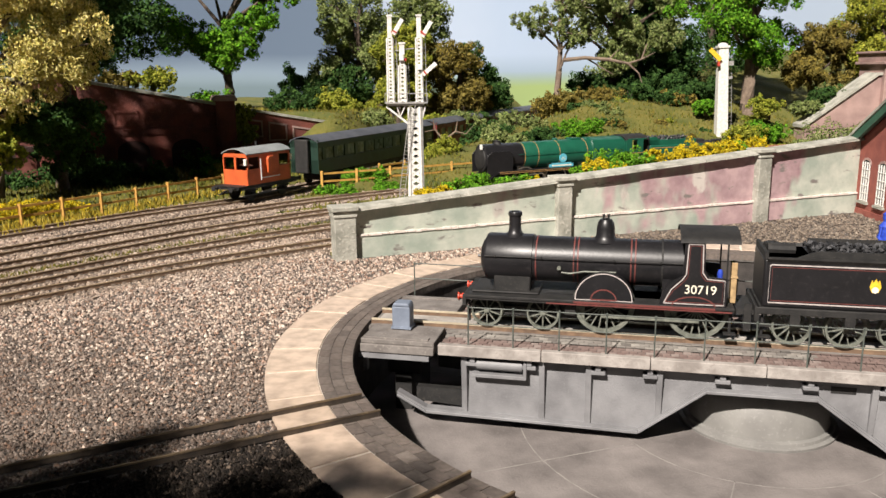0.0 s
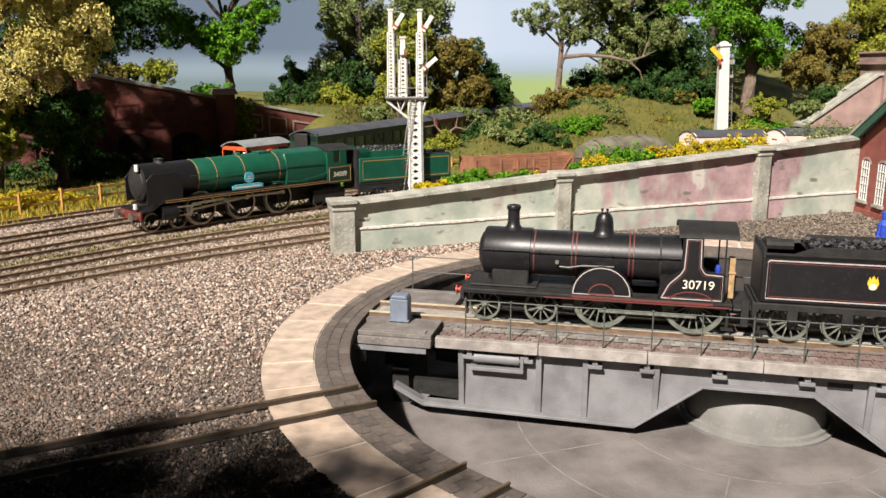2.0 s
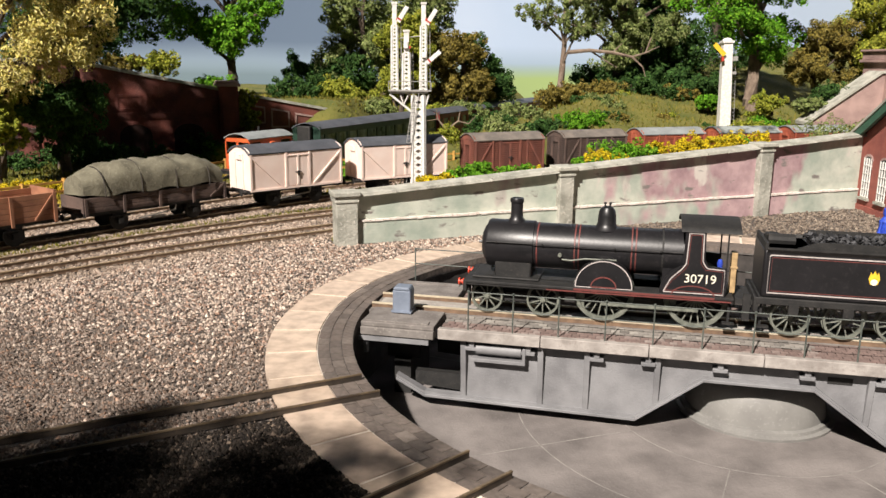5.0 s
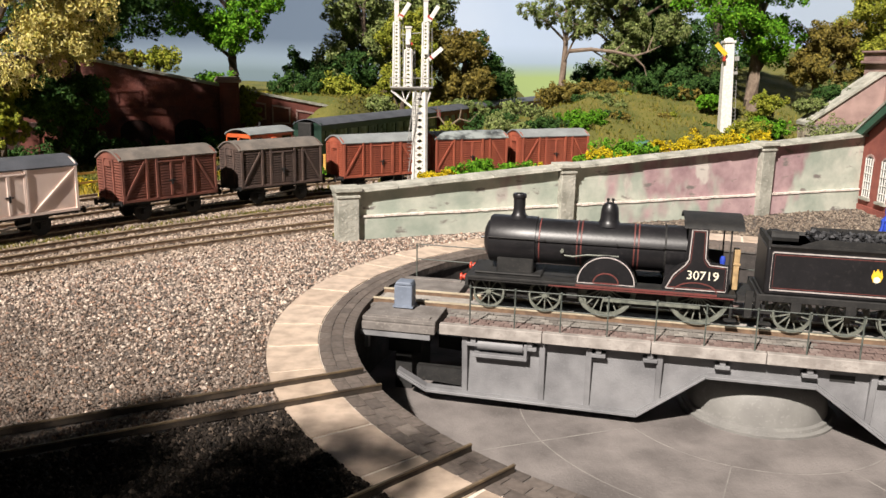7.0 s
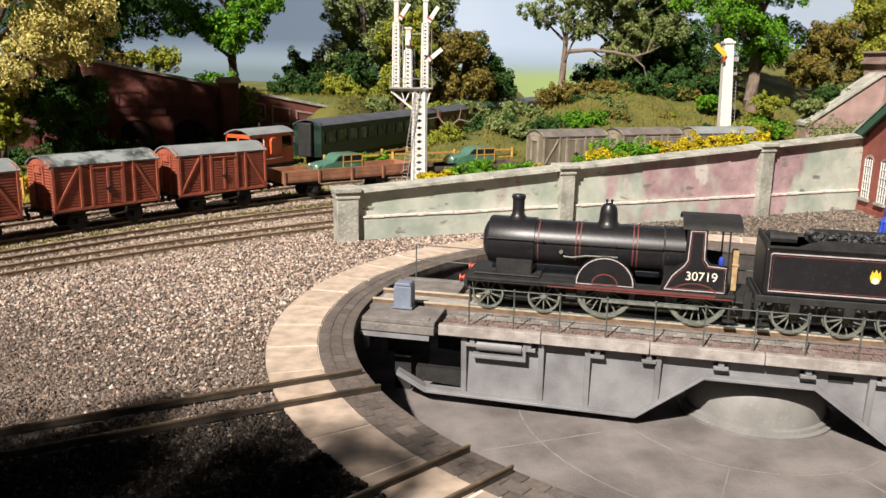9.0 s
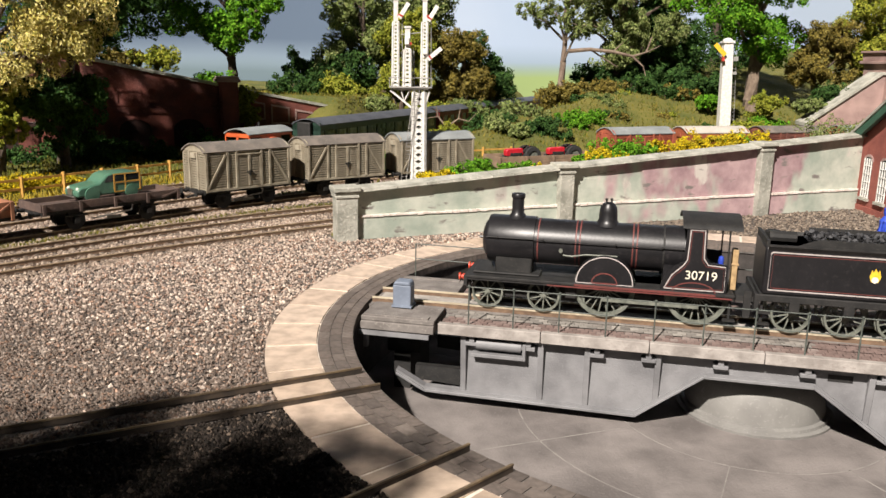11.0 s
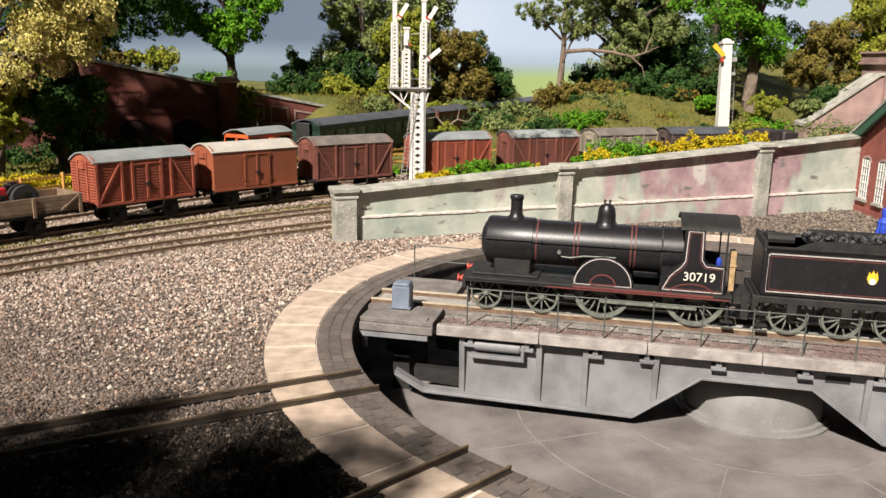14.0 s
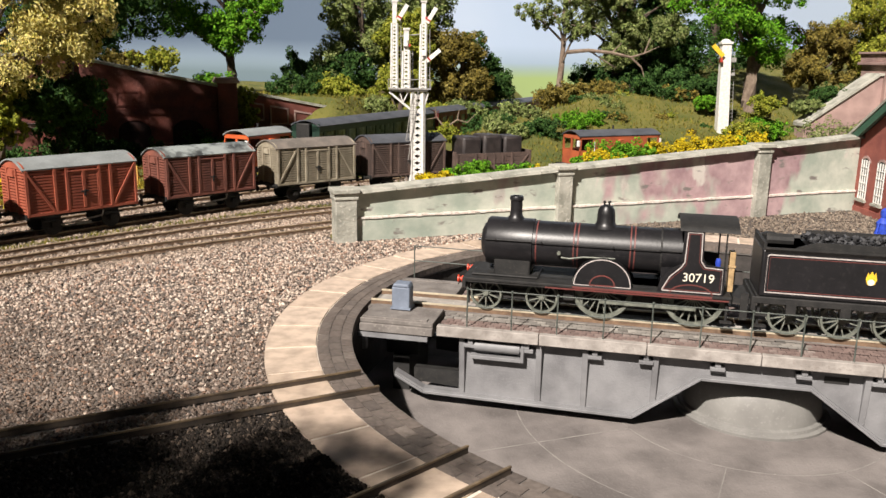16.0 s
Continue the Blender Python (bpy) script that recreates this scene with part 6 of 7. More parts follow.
tagged(fig, "small blue-painted model worker standing on ash", "figurine")

# ---- parked vehicles ----
brake_van("bright orange goods brake van with a grey roof", BV_ORANGE, ROOF_GREY, 86, 60, -178, 778, 61)


def coach(label, paint, roof, s, L=285.0):
    """A bogie coach: body with recessed windows, roof, end gangway, bogies."""
    x, y = back_line.at(s + L / 2)
    c = thing("railway_coach", x, y, 0, back_line.heading(s + L / 2, 80), label, "coach", "parked coaches")
    W, z0, z1 = 17.0, 13, 45.5
    body = part("body", Build().box(-L / 2, L / 2, -W, W, z0, 27).box(-L / 2, L / 2, -W, W, 39, z1), paint, c, bevel=0.5)
    xs_ = [-L / 2 + 12 + i * 22.5 for i in range(int((L - 20) // 22.5) + 1)]
    for sy in (-1, 1):
        for i, xx in enumerate(xs_):
            part("pillar", Build().box(xx - 3.2, xx + 3.2, *sorted((sy * W, sy * (W - 1.2))), 26.8, 39.2), paint, body)
        part("glazing", Build().box(-L / 2 + 1, L / 2 - 1, *sorted((sy * (W - 0.9), sy * (W - 1.3))), 26.5, 39.5), GLASS_COACH, c)
        part("waist_beading", Build().box(-L / 2, L / 2, *sorted((sy * W, sy * (W + 0.3))), 25.4, 26.0), paint, c)
    for sx in (-1, 1):
        part("end_wall", Build().box(*sorted((sx * L / 2, sx * (L / 2 - 1.5))), -W, W, z0, z1 + 2), paint, c)
        part("gangway", Build().box(*sorted((sx * L / 2, sx * (L / 2 + 6))), -8, 8, 13, 48), BLACK_DULL, c, "black gangway bellows", bevel=1.2)
        part("bogie", Build().box(sx * (L / 2 - 38) - 22, sx * (L / 2 - 38) + 22, -13, 13, 4, 11), BLACK_DULL, c, bevel=0.8)
        for o in (-17, 17):
            for y_ in (-8.8, 8.8):
                part("wheel", wheel_disc(6.6, sx * (L / 2 - 38) + o, y_), BLACK_DULL, c)
    part("roof", van_roof(L, W, z1 - 0.4, 6.2), roof, c, "dark curved roof", smooth=True)
    part("truss", Build().box(-60, 60, -12, 12, 7, 13), BLACK_DULL, c)
    return c


# pale mottling puts the lit coach interior into the glass colour
GLASS_COACH = material("lit_interior_coach_glazing", (0.16, 0.20, 0.185), (0.05, 0.065, 0.06), 11, 0.15)
MAROON = material("maroon_coach_paint", (0.16, 0.025, 0.022), (0.11, 0.018, 0.016), 8, 0.5)
s_front = float(back_line.s[np.argmin(np.linalg.norm(back_line.p - np.array([-147, 850]), axis=1))])
coach("dark green passenger coach with a dark grey roof", GREEN_COACH, ROOF_DARK, s_front)
coach("maroon passenger coach with a dark roof", MAROON, ROOF_DARK, s_front + 297)
coach("maroon passenger coach with a dark roof", MAROON, ROOF_DARK, s_front + 594, 250)

# ---- signals ----


def lattice(p, x, y, z0, z1, w0, w1, name="post", label=""):
    """A tapered lattice post: four corner angles and crossed straps on each face."""
    b = Build()
    n = max(3, int((z1 - z0) / ((w0 + w1) * 0.31)))

    def cor(k, i):
        f = k / n
        w = (w0 + (w1 - w0) * f) / 2
        return (x + (-w if i in (0, 3) else w), y + (-w if i < 2 else w), z0 + (z1 - z0) * f)

    for i in range(4):
        b.bar(cor(0, i), cor(n, i), w0 * 0.28, w0 * 0.28)
    for k in range(n):
        for i in range(4):
            j = (i + 1) % 4
            b.bar(cor(k, i), cor(k + 1, j), w0 * 0.17, w0 * 0.21).bar(cor(k, j), cor(k + 1, i), w0 * 0.17, w0 * 0.21)
    return part(name, b, WHITE, p, label)


def ladder(p, a, c, w, rungs):
    a, c = Vector(a), Vector(c)
    b = Build().tube([a - Vector((w / 2, 0, 0)), c - Vector((w / 2, 0, 0))], 0.35, 5).tube([a + Vector((w / 2, 0, 0)), c + Vector((w / 2, 0, 0))], 0.35, 5)
    for k in range(1, rungs):
        q = a.lerp(c, k / rungs)
        b.tube([q - Vector((w / 2, 0, 0)), q + Vector((w / 2, 0, 0))], 0.25, 5)
    return part("ladder", b, LADDER, p, "thin grey ladder")


LADDER = material("grey_signal_ladder", (0.36, 0.35, 0.33), (0.25, 0.24, 0.23), 4, 0.6)
SIG_RED = material("signal_arm_red", (0.5, 0.06, 0.04), (0.4, 0.05, 0.03), 3, 0.5)
sig = thing("bracket_signal", -24.6, 728, -3, 3, "white lattice bracket signal with three dolls", "railway signal")
part("base", Build().box(-6.2, 6.2, -6.2, 6.2, 0, 10), BLACK_DULL, sig, "black post base")
lattice(sig, 0, 0, 9, 88, 10.4, 9.0, "post", "white lattice main post")
part("bracket", Build().bar((-25, 0, 90.5), (8, 0, 90.5), 9, 2.0).bar((-25, -4, 89), (-5, -4, 73), 1.2, 1.6).bar((-25, 4, 89), (-5, 4, 73), 1.2, 1.6).bar((-16, -4, 89), (-13, -4, 80), 0.8, 0.8).bar((-9, -4, 89), (-13, -4, 80), 0.8, 0.8).bar((9, -4, 89), (5, -4, 75), 1.2, 1.4), WHITE, sig, "white cantilever bracket")
part("stage", Build().box(-26, 11, -8, 8, 91.5, 92.6), LADDER, sig, "grey planked stage")
part("stage_rail", Build().tube([(-26, -7.5, 100), (11, -7.5, 100)], 0.3, 5).tube([(-26, -7.5, 92), (-26, -7.5, 100)], 0.3, 5).tube([(11, -7.5, 92), (11, -7.5, 100)], 0.3, 5).tube([(-7, -7.5, 92), (-7, -7.5, 100)], 0.3, 5).tube([(-26, 7.5, 100), (11, 7.5, 100)], 0.3, 5), LADDER, sig)
for x, z1, w in ((-20.8, 165, 5.2), (-10.5, 142, 6.0), (4.3, 165, 5.2)):
    d = part("doll", Build().box(x - w / 2 * 0.75, x + w / 2 * 0.75, -w * 0.36, w * 0.36, z1 - 18, z1), WHITE, sig, "white signal doll", bevel=0.3)
    part("doll_cap", Build().box(x - w * 0.5, x + w * 0.5, -w * 0.48, w * 0.48, z1, z1 + 1.6), WHITE, d)
    lattice(sig, x, 0, 92.6, z1 - 18, w, w * 0.85, "doll_post")
    part("spectacle", Build().lathe([(1.3, -0.4), (1.3, 0.4)], (x + 2.6, -w * 0.5, z1 - 13), "y", 12), SIG_RED, d, "red spectacle glass")
    ladder(sig, (x + 4.6, 1, 93), (x + 4.0, 1, z1 - 16), 3, 16)
for x, z, a in ((-17.8, 150, 58), (7.0, 148, 58), (7.2, 116, 40)):
    ca, sa = math.cos(radians(a)), math.sin(radians(a))
    arm = part("signal_arm", Build().bar((x, -4.2, z), (x + 15 * ca, -4.2, z + 15 * sa), 0.8, 3.6), WHITE, sig, "white raised signal arm")
    part("arm_stripe", Build().bar((x + 2 * ca, -4.75, z + 2 * sa), (x + 3.4 * ca, -4.75, z + 3.4 * sa), 0.4, 3.6), SIG_RED, arm, "red arm stripe")
part("lamp", Build().box(-13, -9, -5, -1, 128, 134).box(3, 7, -6, -2, 120, 125), WHITE, sig, bevel=0.4)
part("crossrail", Build().tube([(-20, 0, 136), (5, 0, 139)], 0.5, 6), LADDER, sig)
ladder(sig, (-14, -7, 4), (-2, -7, 90), 4.6, 26)

sp = thing("signal_post", 385, 1140, 15, 0, "tall white signal post with a yellow arm", "railway signal")
sp.matrix_world = pose(0.385, 1.14, 0.015, 0, -2.2, 0)
part("post", Build().add([(-8, -7, 0), (8, -7, 0), (8, 7, 0), (-8, 7, 0), (-6.2, -6, 130), (6.2, -6, 130), (6.2, 6, 130), (-6.2, 6, 130)], [(0, 3, 2, 1), (4, 5, 6, 7), (0, 1, 5, 4), (1, 2, 6, 5), (2, 3, 7, 6), (3, 0, 4, 7)]), WHITE, sp, bevel=0.6)
part("post_cap", Build().box(-7.6, 7.6, -7.6, 7.6, 128, 131).lathe([(7, 131), (5.5, 133.5), (1, 135)], (0, 0, 0), "z", 16), WHITE, sp)
part("signal_arm", Build().bar((-6, -10, 112), (-20, -10, 127), 1, 6), YELLOW, sp, "yellow distant arm")
part("arm_lamp", Build().box(-10, -7, -12, -8, 104, 110), SIG_RED, sp)
ladder(sp, (13, 4, 0), (11, 4, 118), 6, 24)
part("lamp", Build().box(8, 14, -4, 2, 104, 110).box(8, 13, -4, 2, 86, 90), LADDER, sp)

# ---- fences ----
FENCE_WOOD = material("yellow_brown_fence_timber", (0.62, 0.35, 0.08), (0.45, 0.24, 0.05), 5, 0.7)


def fence(pts, h, label):
    ln = Line(pts, 0, 10)
    f = thing("post_and_rail_fence", 0, 0, -3, 0, label, "fence")
    n = int(ln.s[-1] / 33)
    P = [ln.at(ln.s[-1] * k / n) for k in range(n + 1)]
    for p in P:
        part("post", Build().box(p[0] - 1.2, p[0] + 1.2, p[1] - 1.2, p[1] + 1.2, 0, h + 1.2 + random.uniform(-.6, .6)), FENCE_WOOD, f)
    for a, c in zip(P[:-1], P[1:]):
        for z in (h * 0.92, h * 0.52):
            part("rail", Build().bar((*a, z + random.uniform(-.4, .4)), (*c, z + random.uniform(-.4, .4)), 0.9, 1.9), FENCE_WOOD, f)
    return f


fence([(-470, 430), (-390, 555), (-333, 640), (-290, 703), (-250, 766), (-222, 815)], 19, "yellow-brown post and rail fence beside the back track")
fence([(-124, 824), (-60, 858), (15, 902), (75, 935)], 20, "yellow-brown post and rail fence between the tracks")
fence([(-72, 905), (-30, 960), (0, 1010)], 18, "short yellow-brown fence beside the coaches")

# ---- grass verge behind the wall ----
vb = Build()
n = 60
for i in range(n + 1):
    u = WL * i / n
    for j, (d, dz) in enumerate(((8.5, -1.0), (16, 0.5), (28, -1.5), (40, -9), (60, -34 - u * 0.02), (74, -70))):
        h_ = radians(21.1)
        vb.v.append((-69 + u * math.cos(h_) - d * math.sin(h_), 514 + u * math.sin(h_) + d * math.cos(h_), max(-6, -3.4 + wtop(u) + dz + noise.noise(Vector((u * 0.1, d * 0.1, 0))) * 2 - max(0, (40 - u)) * 0.8)))
for i in range(n):
    for j in range(5):
        vb.f.append((i * 6 + j, (i + 1) * 6 + j, (i + 1) * 6 + j + 1, i * 6 + j + 1))
vg = new("grass_verge", vb.mesh("grass_verge", GRASS, True))
tagged(vg, "rough grass verge along the top of the wall", "verge", kind="structure")

# ---- foliage ----
L_YELLOW = varied("yellow_gorse_leaf", [(0.50, 0.36, 0.01), (0.72, 0.53, 0.01), (0.26, 0.24, 0.02), (0.60, 0.46, 0.03)], 0.85)
L_BRIGHT = varied("bright_green_leaf", [(0.07, 0.22, 0.010), (0.15, 0.37, 0.018), (0.04, 0.12, 0.010), (0.22, 0.42, 0.03)], 0.85)
L_MIX = varied("yellow_green_leaf", [(0.20, 0.25, 0.025), (0.36, 0.36, 0.04), (0.10, 0.15, 0.02), (0.46, 0.44, 0.07)], 0.85)
L_DARK = varied("dark_green_leaf", [(0.030, 0.080, 0.020), (0.060, 0.13, 0.030), (0.016, 0.040, 0.012), (0.09, 0.17, 0.035)], 0.9)
L_OLIVE = varied("olive_green_leaf", [(0.15, 0.20, 0.055), (0.26, 0.31, 0.10), (0.07, 0.11, 0.03), (0.36, 0.39, 0.16)], 0.9)
L_STRAW = varied("straw_yellow_willow_leaf", [(0.56, 0.46, 0.12), (0.80, 0.68, 0.25), (0.34, 0.33, 0.06), (0.88, 0.76, 0.36)], 0.9)
L_BROWN = varied("bronze_brown_leaf", [(0.17, 0.135, 0.028), (0.26, 0.20, 0.04), (0.085, 0.075, 0.018), (0.31, 0.25, 0.075)], 0.9)
SHADE_X, SHADE_Y = -194.0, 12.0
BARK = material("grey_brown_bark", (0.13, 0.095, 0.07), (0.06, 0.045, 0.036), 9, 0.95, 0, 0.8, c=(0.22, 0.17, 0.13))
BARK_PALE = material("pale_bark", (0.25, 0.19, 0.14), (0.14, 0.10, 0.075), 9, 0.95, 0, 0.8, c=(0.36, 0.29, 0.22))


def leaves(clumps, leaf, n, seed, droop=0.0, flat=0.85, thin=0.62):
    """Small leaves gathered in tufts over the shell of each clump (x, y, z, radius): arrays of vertices and faces."""
    r = np.random.default_rng(seed)
    tufts = []
    for x, y, z, R in clumps:
        for _ in range(int(16 + R * 0.45)):
            d = r.normal(size=3)
            d /= np.linalg.norm(d)
            q = R * r.uniform(0.55, 1.08)
            tufts.append((x + d[0] * q, y + d[1] * q, z + d[2] * q * flat - droop * R * 0.3 * r.uniform(0, 1), R * r.uniform(0.16, 0.36)))
    T = np.array(tufts)
    w = T[:, 3] ** 2
    pick = r.choice(len(T), n, p=w / w.sum())
    d = r.normal(size=(n, 3))
    d /= np.linalg.norm(d, axis=1)[:, None]
    c = T[pick, :3] + d * (T[pick, 3] * r.uniform(0.3, 1.0, n) ** 0.5)[:, None]
    nn = d + r.normal(size=(n, 3)) * 0.42
    nn /= np.linalg.norm(nn, axis=1)[:, None]
    k = r.normal(size=(n, 3))
    k[:, 2] -= droop * 2.5
    a = np.cross(nn, np.cross(k, nn))
    a /= np.linalg.norm(a, axis=1)[:, None] + 1e-9
    b = np.cross(nn, a)
    s = leaf * r.uniform(0.5, 1.3, n)[:, None]
    V = np.stack([c - a * s, c + b * s * thin + nn * s * 0.2, c + a * s, c - b * s * thin + nn * s * 0.2], 1).reshape(-1, 3)
    i = np.arange(n)[:, None] * 4
    F = np.concatenate([i + np.array([[0, 1, 2]]), i + np.array([[0, 2, 3]])], 0)
    return V, F


def leafy(name, V, F, mat, parent):
    me = bpy.data.meshes.new(name)
    me.from_pydata((V * K).tolist(), [], F.tolist())
    me.materials.append(mat)
    ob = new(name, me)
    ob.parent = parent
    return ob


def bush(x, y, z, r, mat, label, n=420, leaf=2.6, wide=1.6, seed=0, name="bush"):
    h_ = float(bank_height(np.array(x), np.array(y)))
    z = max(z, h_ - 4) if h_ > 0 else z
    t = thing(name, x, y, z, 0, label, "bush")
    g = np.random.default_rng(seed + int(abs(x) * 7 + y))
    cl = [(g.uniform(-1, 1) * r * wide * 0.6, g.uniform(-0.5, 0.5) * r, r * g.uniform(0.05, 0.5), r * g.uniform(0.38, 0.68)) for _ in range(9)]
    V, F = leaves(cl, leaf * 0.46, int(n * 4.4), seed + int(abs(x) + y))
    b = Build()
    for k in range(5):
        c = cl[k]
        b.tube([(c[0] * 0.2, c[1] * 0.2, -r * 0.6), (c[0] * 0.5, c[1] * 0.5, c[2] * 0.3), (c[0], c[1], c[2])], [r * 0.07, r * 0.05, r * 0.02], 5)
    part("stem", b, BARK, t)
    leafy("crown", V, F, mat, t)
    return t


def tree(x, y, z, height, crown_z, clumps, mat, label, leaf=5.0, n=4200, trunk=7.0, bark=None, lean=0.0, droop=0.0, seed=1):
    """A tapered trunk with limbs that reach into each clump of leaves. Clumps are relative to the foot."""
    zb = min(z, float(bank_height(np.array(x), np.array(y))) - 3)
    clumps = [(a_, b_, c_ + z - zb, r_) for a_, b_, c_, r_ in clumps]
    height, z = height + z - zb, zb
    t = thing("tree", x, y, z, 0, label, "tree")
    g = np.random.default_rng(seed)
    b = Build()
    pts = [(lean * f + g.uniform(-1, 1) * trunk * 0.3, g.uniform(-1, 1) * trunk * 0.3, -14 + (height + 14) * f) for f in np.linspace(0, 1, 8)]
    b.tube(pts, [trunk * (1.25 - 0.95 * f) for f in np.linspace(0, 1, 8)], 9)
    part("trunk", b, bark or BARK, t, smooth=True)
    for cx, cy, cz, r in clumps:
        f = min(0.95, max(0.25, (cz - 0.45 * math.hypot(cx, cy)) / height))
        s = Vector(pts[int(f * 7)])
        e = Vector((cx, cy, cz))
        m = s.lerp(e, 0.5) + Vector((g.uniform(-6, 6), g.uniform(-6, 6), g.uniform(2, 10)))
        lb = Build().tube([s, m, e], [trunk * 0.42, trunk * 0.26, trunk * 0.1], 6)
        for _ in range(3):
            q = e + Vector(g.uniform(-1, 1, 3) * r * 0.8)
            lb.tube([m.lerp(e, 0.6), q], [trunk * 0.13, trunk * 0.05], 4)
        part("limb", lb, bark or BARK, t)
    V, F = leaves(clumps, leaf * 0.40, int(n * 5.6), seed, droop, thin=0.42 if mat is L_STRAW else 0.62)
    leafy("crown", V, F, mat, t)
    return t


def cluster(seed, n, sx, sy, z0, z1, r0, r1):
    g = np.random.default_rng(seed)
    out = []
    for k in range(n):
        a = g.uniform(0, 6.283)
        q = math.sqrt(g.uniform(0.05, 1))
        z = g.uniform(z0, z1)
        e = math.sqrt(max(0.15, 1 - ((z - (z0 + z1) / 2) / ((z1 - z0) / 2 + 8)) ** 2))
        out.append((sx * q * e * math.cos(a), sy * q * e * math.sin(a), z, g.uniform(r0, r1)))
    return out


# the large straw-coloured tree over the back track, with its shaded underside
# the second cluster is unseen, added to throw shade on the brick wall
tree(-440, 790, -3, 290, 90, [(x + 26, y, z, r) for x, y, z, r in cluster(3, 32, 78, 58, 82, 330, 25, 38)] + [(x - 62, y + 45, z, r) for x, y, z, r in cluster(36, 10, 42, 30, 130, 310, 26, 36)], L_STRAW, "large straw-yellow willow-like tree beside the track", 5.2, 19000, 9, droop=0.5, seed=3)
# dark leaf colour carries the shade under the straw-coloured crown
tree(-392, 835, -3, 110, 70, cluster(31, 10, 45, 40, 40, 100, 18, 27), L_DARK, "drooping tree against the brick wall, shade put into its dark leaves", 4.5, 4200, 5, droop=0.8, seed=31)
tree(-412, 740, -3, 90, 50, cluster(33, 10, 24, 26, 48, 98, 13, 19), L_MIX, "yellow-green bushy tree at the fence", 4.2, 3600, 5, droop=0.4, seed=33)
tree(-480, 1120, 40, 270, 150, cluster(4, 18, 95, 60, 95, 300, 34, 50), L_DARK, "tall dark green tree behind the brick wall", 6.5, 6500, 9, seed=4)
tree(-325, 1250, 55, 150, 130, cluster(6, 24, 128, 60, 88, 215, 18, 31), L_BRIGHT, "bright green tree with a forked trunk", 5.5, 6200, 8, seed=6)
tree(-200, 1330, 40, 90, 60, cluster(7, 9, 60, 40, 20, 80, 22, 32), L_DARK, "dark green thicket tree", 5.5, 3800, 6, seed=7)
tree(-135, 1350, 30, 190, 100, cluster(8, 18, 72, 45, 35, 215, 26, 40), L_OLIVE, "tall olive green tree behind the coaches", 5.5, 5800, 7, seed=8)
tree(-70, 1290, 15, 140, 90, cluster(9, 12, 42, 36, 28, 150, 20, 32), L_MIX, "tall yellow-green tree behind the coaches", 5.2, 5200, 6, seed=9)
tree(25, 1330, 10, 150, 95, cluster(10, 13, 48, 40, 30, 150, 22, 34), L_BROWN, "bronze-olive tree behind the coaches", 5.2, 5200, 6, seed=10)
tree(50, 1400, 10, 140, 90, cluster(11, 12, 44, 40, 20, 140, 24, 36), L_DARK, "dark green tree beside the painted field", 5.5, 4800, 6, seed=11)
tree(170, 1250, 45, 190, 110, cluster(12, 18, 66, 50, 115, 230, 12, 21), L_OLIVE, "slender open tree with a pale trunk", 4.6, 2700, 5.2, BARK_PALE, 6, seed=12)
tree(268, 1300, 55, 190, 110, cluster(13, 20, 88, 60, 70, 215, 18, 30), L_OLIVE, "broad olive green tree on the bank", 5.0, 7500, 8, droop=0.7, seed=13)
tree(458, 1250, 58, 190, 120, cluster(14, 16, 100, 60, 78, 215, 26, 42), L_BRIGHT, "broad bright green tree with a grey trunk", 5.5, 8000, 9.5, BARK_PALE, seed=14)
tree(360, 1345, 70, 150, 90, cluster(15, 11, 70, 40, 10, 150, 28, 42), L_DARK, "shaded dark green tree on the bank", 6, 5200, 7, seed=15)
tree(556, 1260, 95, 60, 40, cluster(16, 10, 62, 34, 8, 66, 18, 28), L_BROWN, "bronze-brown bushy tree on the bank", 4.8, 4200, 5, seed=16)
tree(665, 1270, 95, 150, 90, cluster(17, 12, 75, 45, 20, 150, 24, 36), L_MIX, "yellow-green tree at the top of the bank", 5.2, 4800, 7, seed=17)
tree(-262, 1082, -3, 80, 60, cluster(20, 9, 20, 14, 36, 82, 9, 14), L_MIX, "small yellow-green tree in front of the brick wall", 3.4, 2200, 2.4, seed=20)

tree(-415, 872, -3, 230, 150, [(x + 44, y - 18, z, r) for x, y, z, r in cluster(21, 16, 44, 45, 150, 300, 20, 30)], L_DARK, "dark green tree leaning over the brick wall", 5.0, 6500, 5.5, lean=40, droop=0.6, seed=21)

# bare pale branch reaching out over the bank
br_ = thing("dead_branch", 196, 1236, 100, 0, "bare pale branch hanging over the bank", "branch")
part("twig", Build().tube([(-18, 8, 30), (14, 0, 33), (48, -4, 30), (76, -6, 24), (96, -4, 30), (104, 0, 52)], [3.2, 2.8, 2.4, 2.0, 1.5, 0.8], 7).tube([(76, -6, 24), (92, -8, 10), (98, -6, -6)], [1.8, 1.2, 0.6], 6).tube([(48, -4, 30), (62, 0, 44)], [1.6, 0.6], 5).tube([(96, -4, 30), (116, -6, 40)], [1.2, 0.5], 5).tube([(14, 0, 33), (40, 6, 18), (58, 8, 8)], [1.5, 1.0, 0.5], 5), BARK_PALE, br_, smooth=True)

# unseen tree added at the near edge of the layout to cast shade on the yard roads
tree(SHADE_X, SHADE_Y, -3, 170, 150, cluster(71, 34, 80, 38, 170, 220, 18, 26), L_DARK, "unseen dark green tree added to shade the yard roads", 4.6, 2500, 6, seed=71)

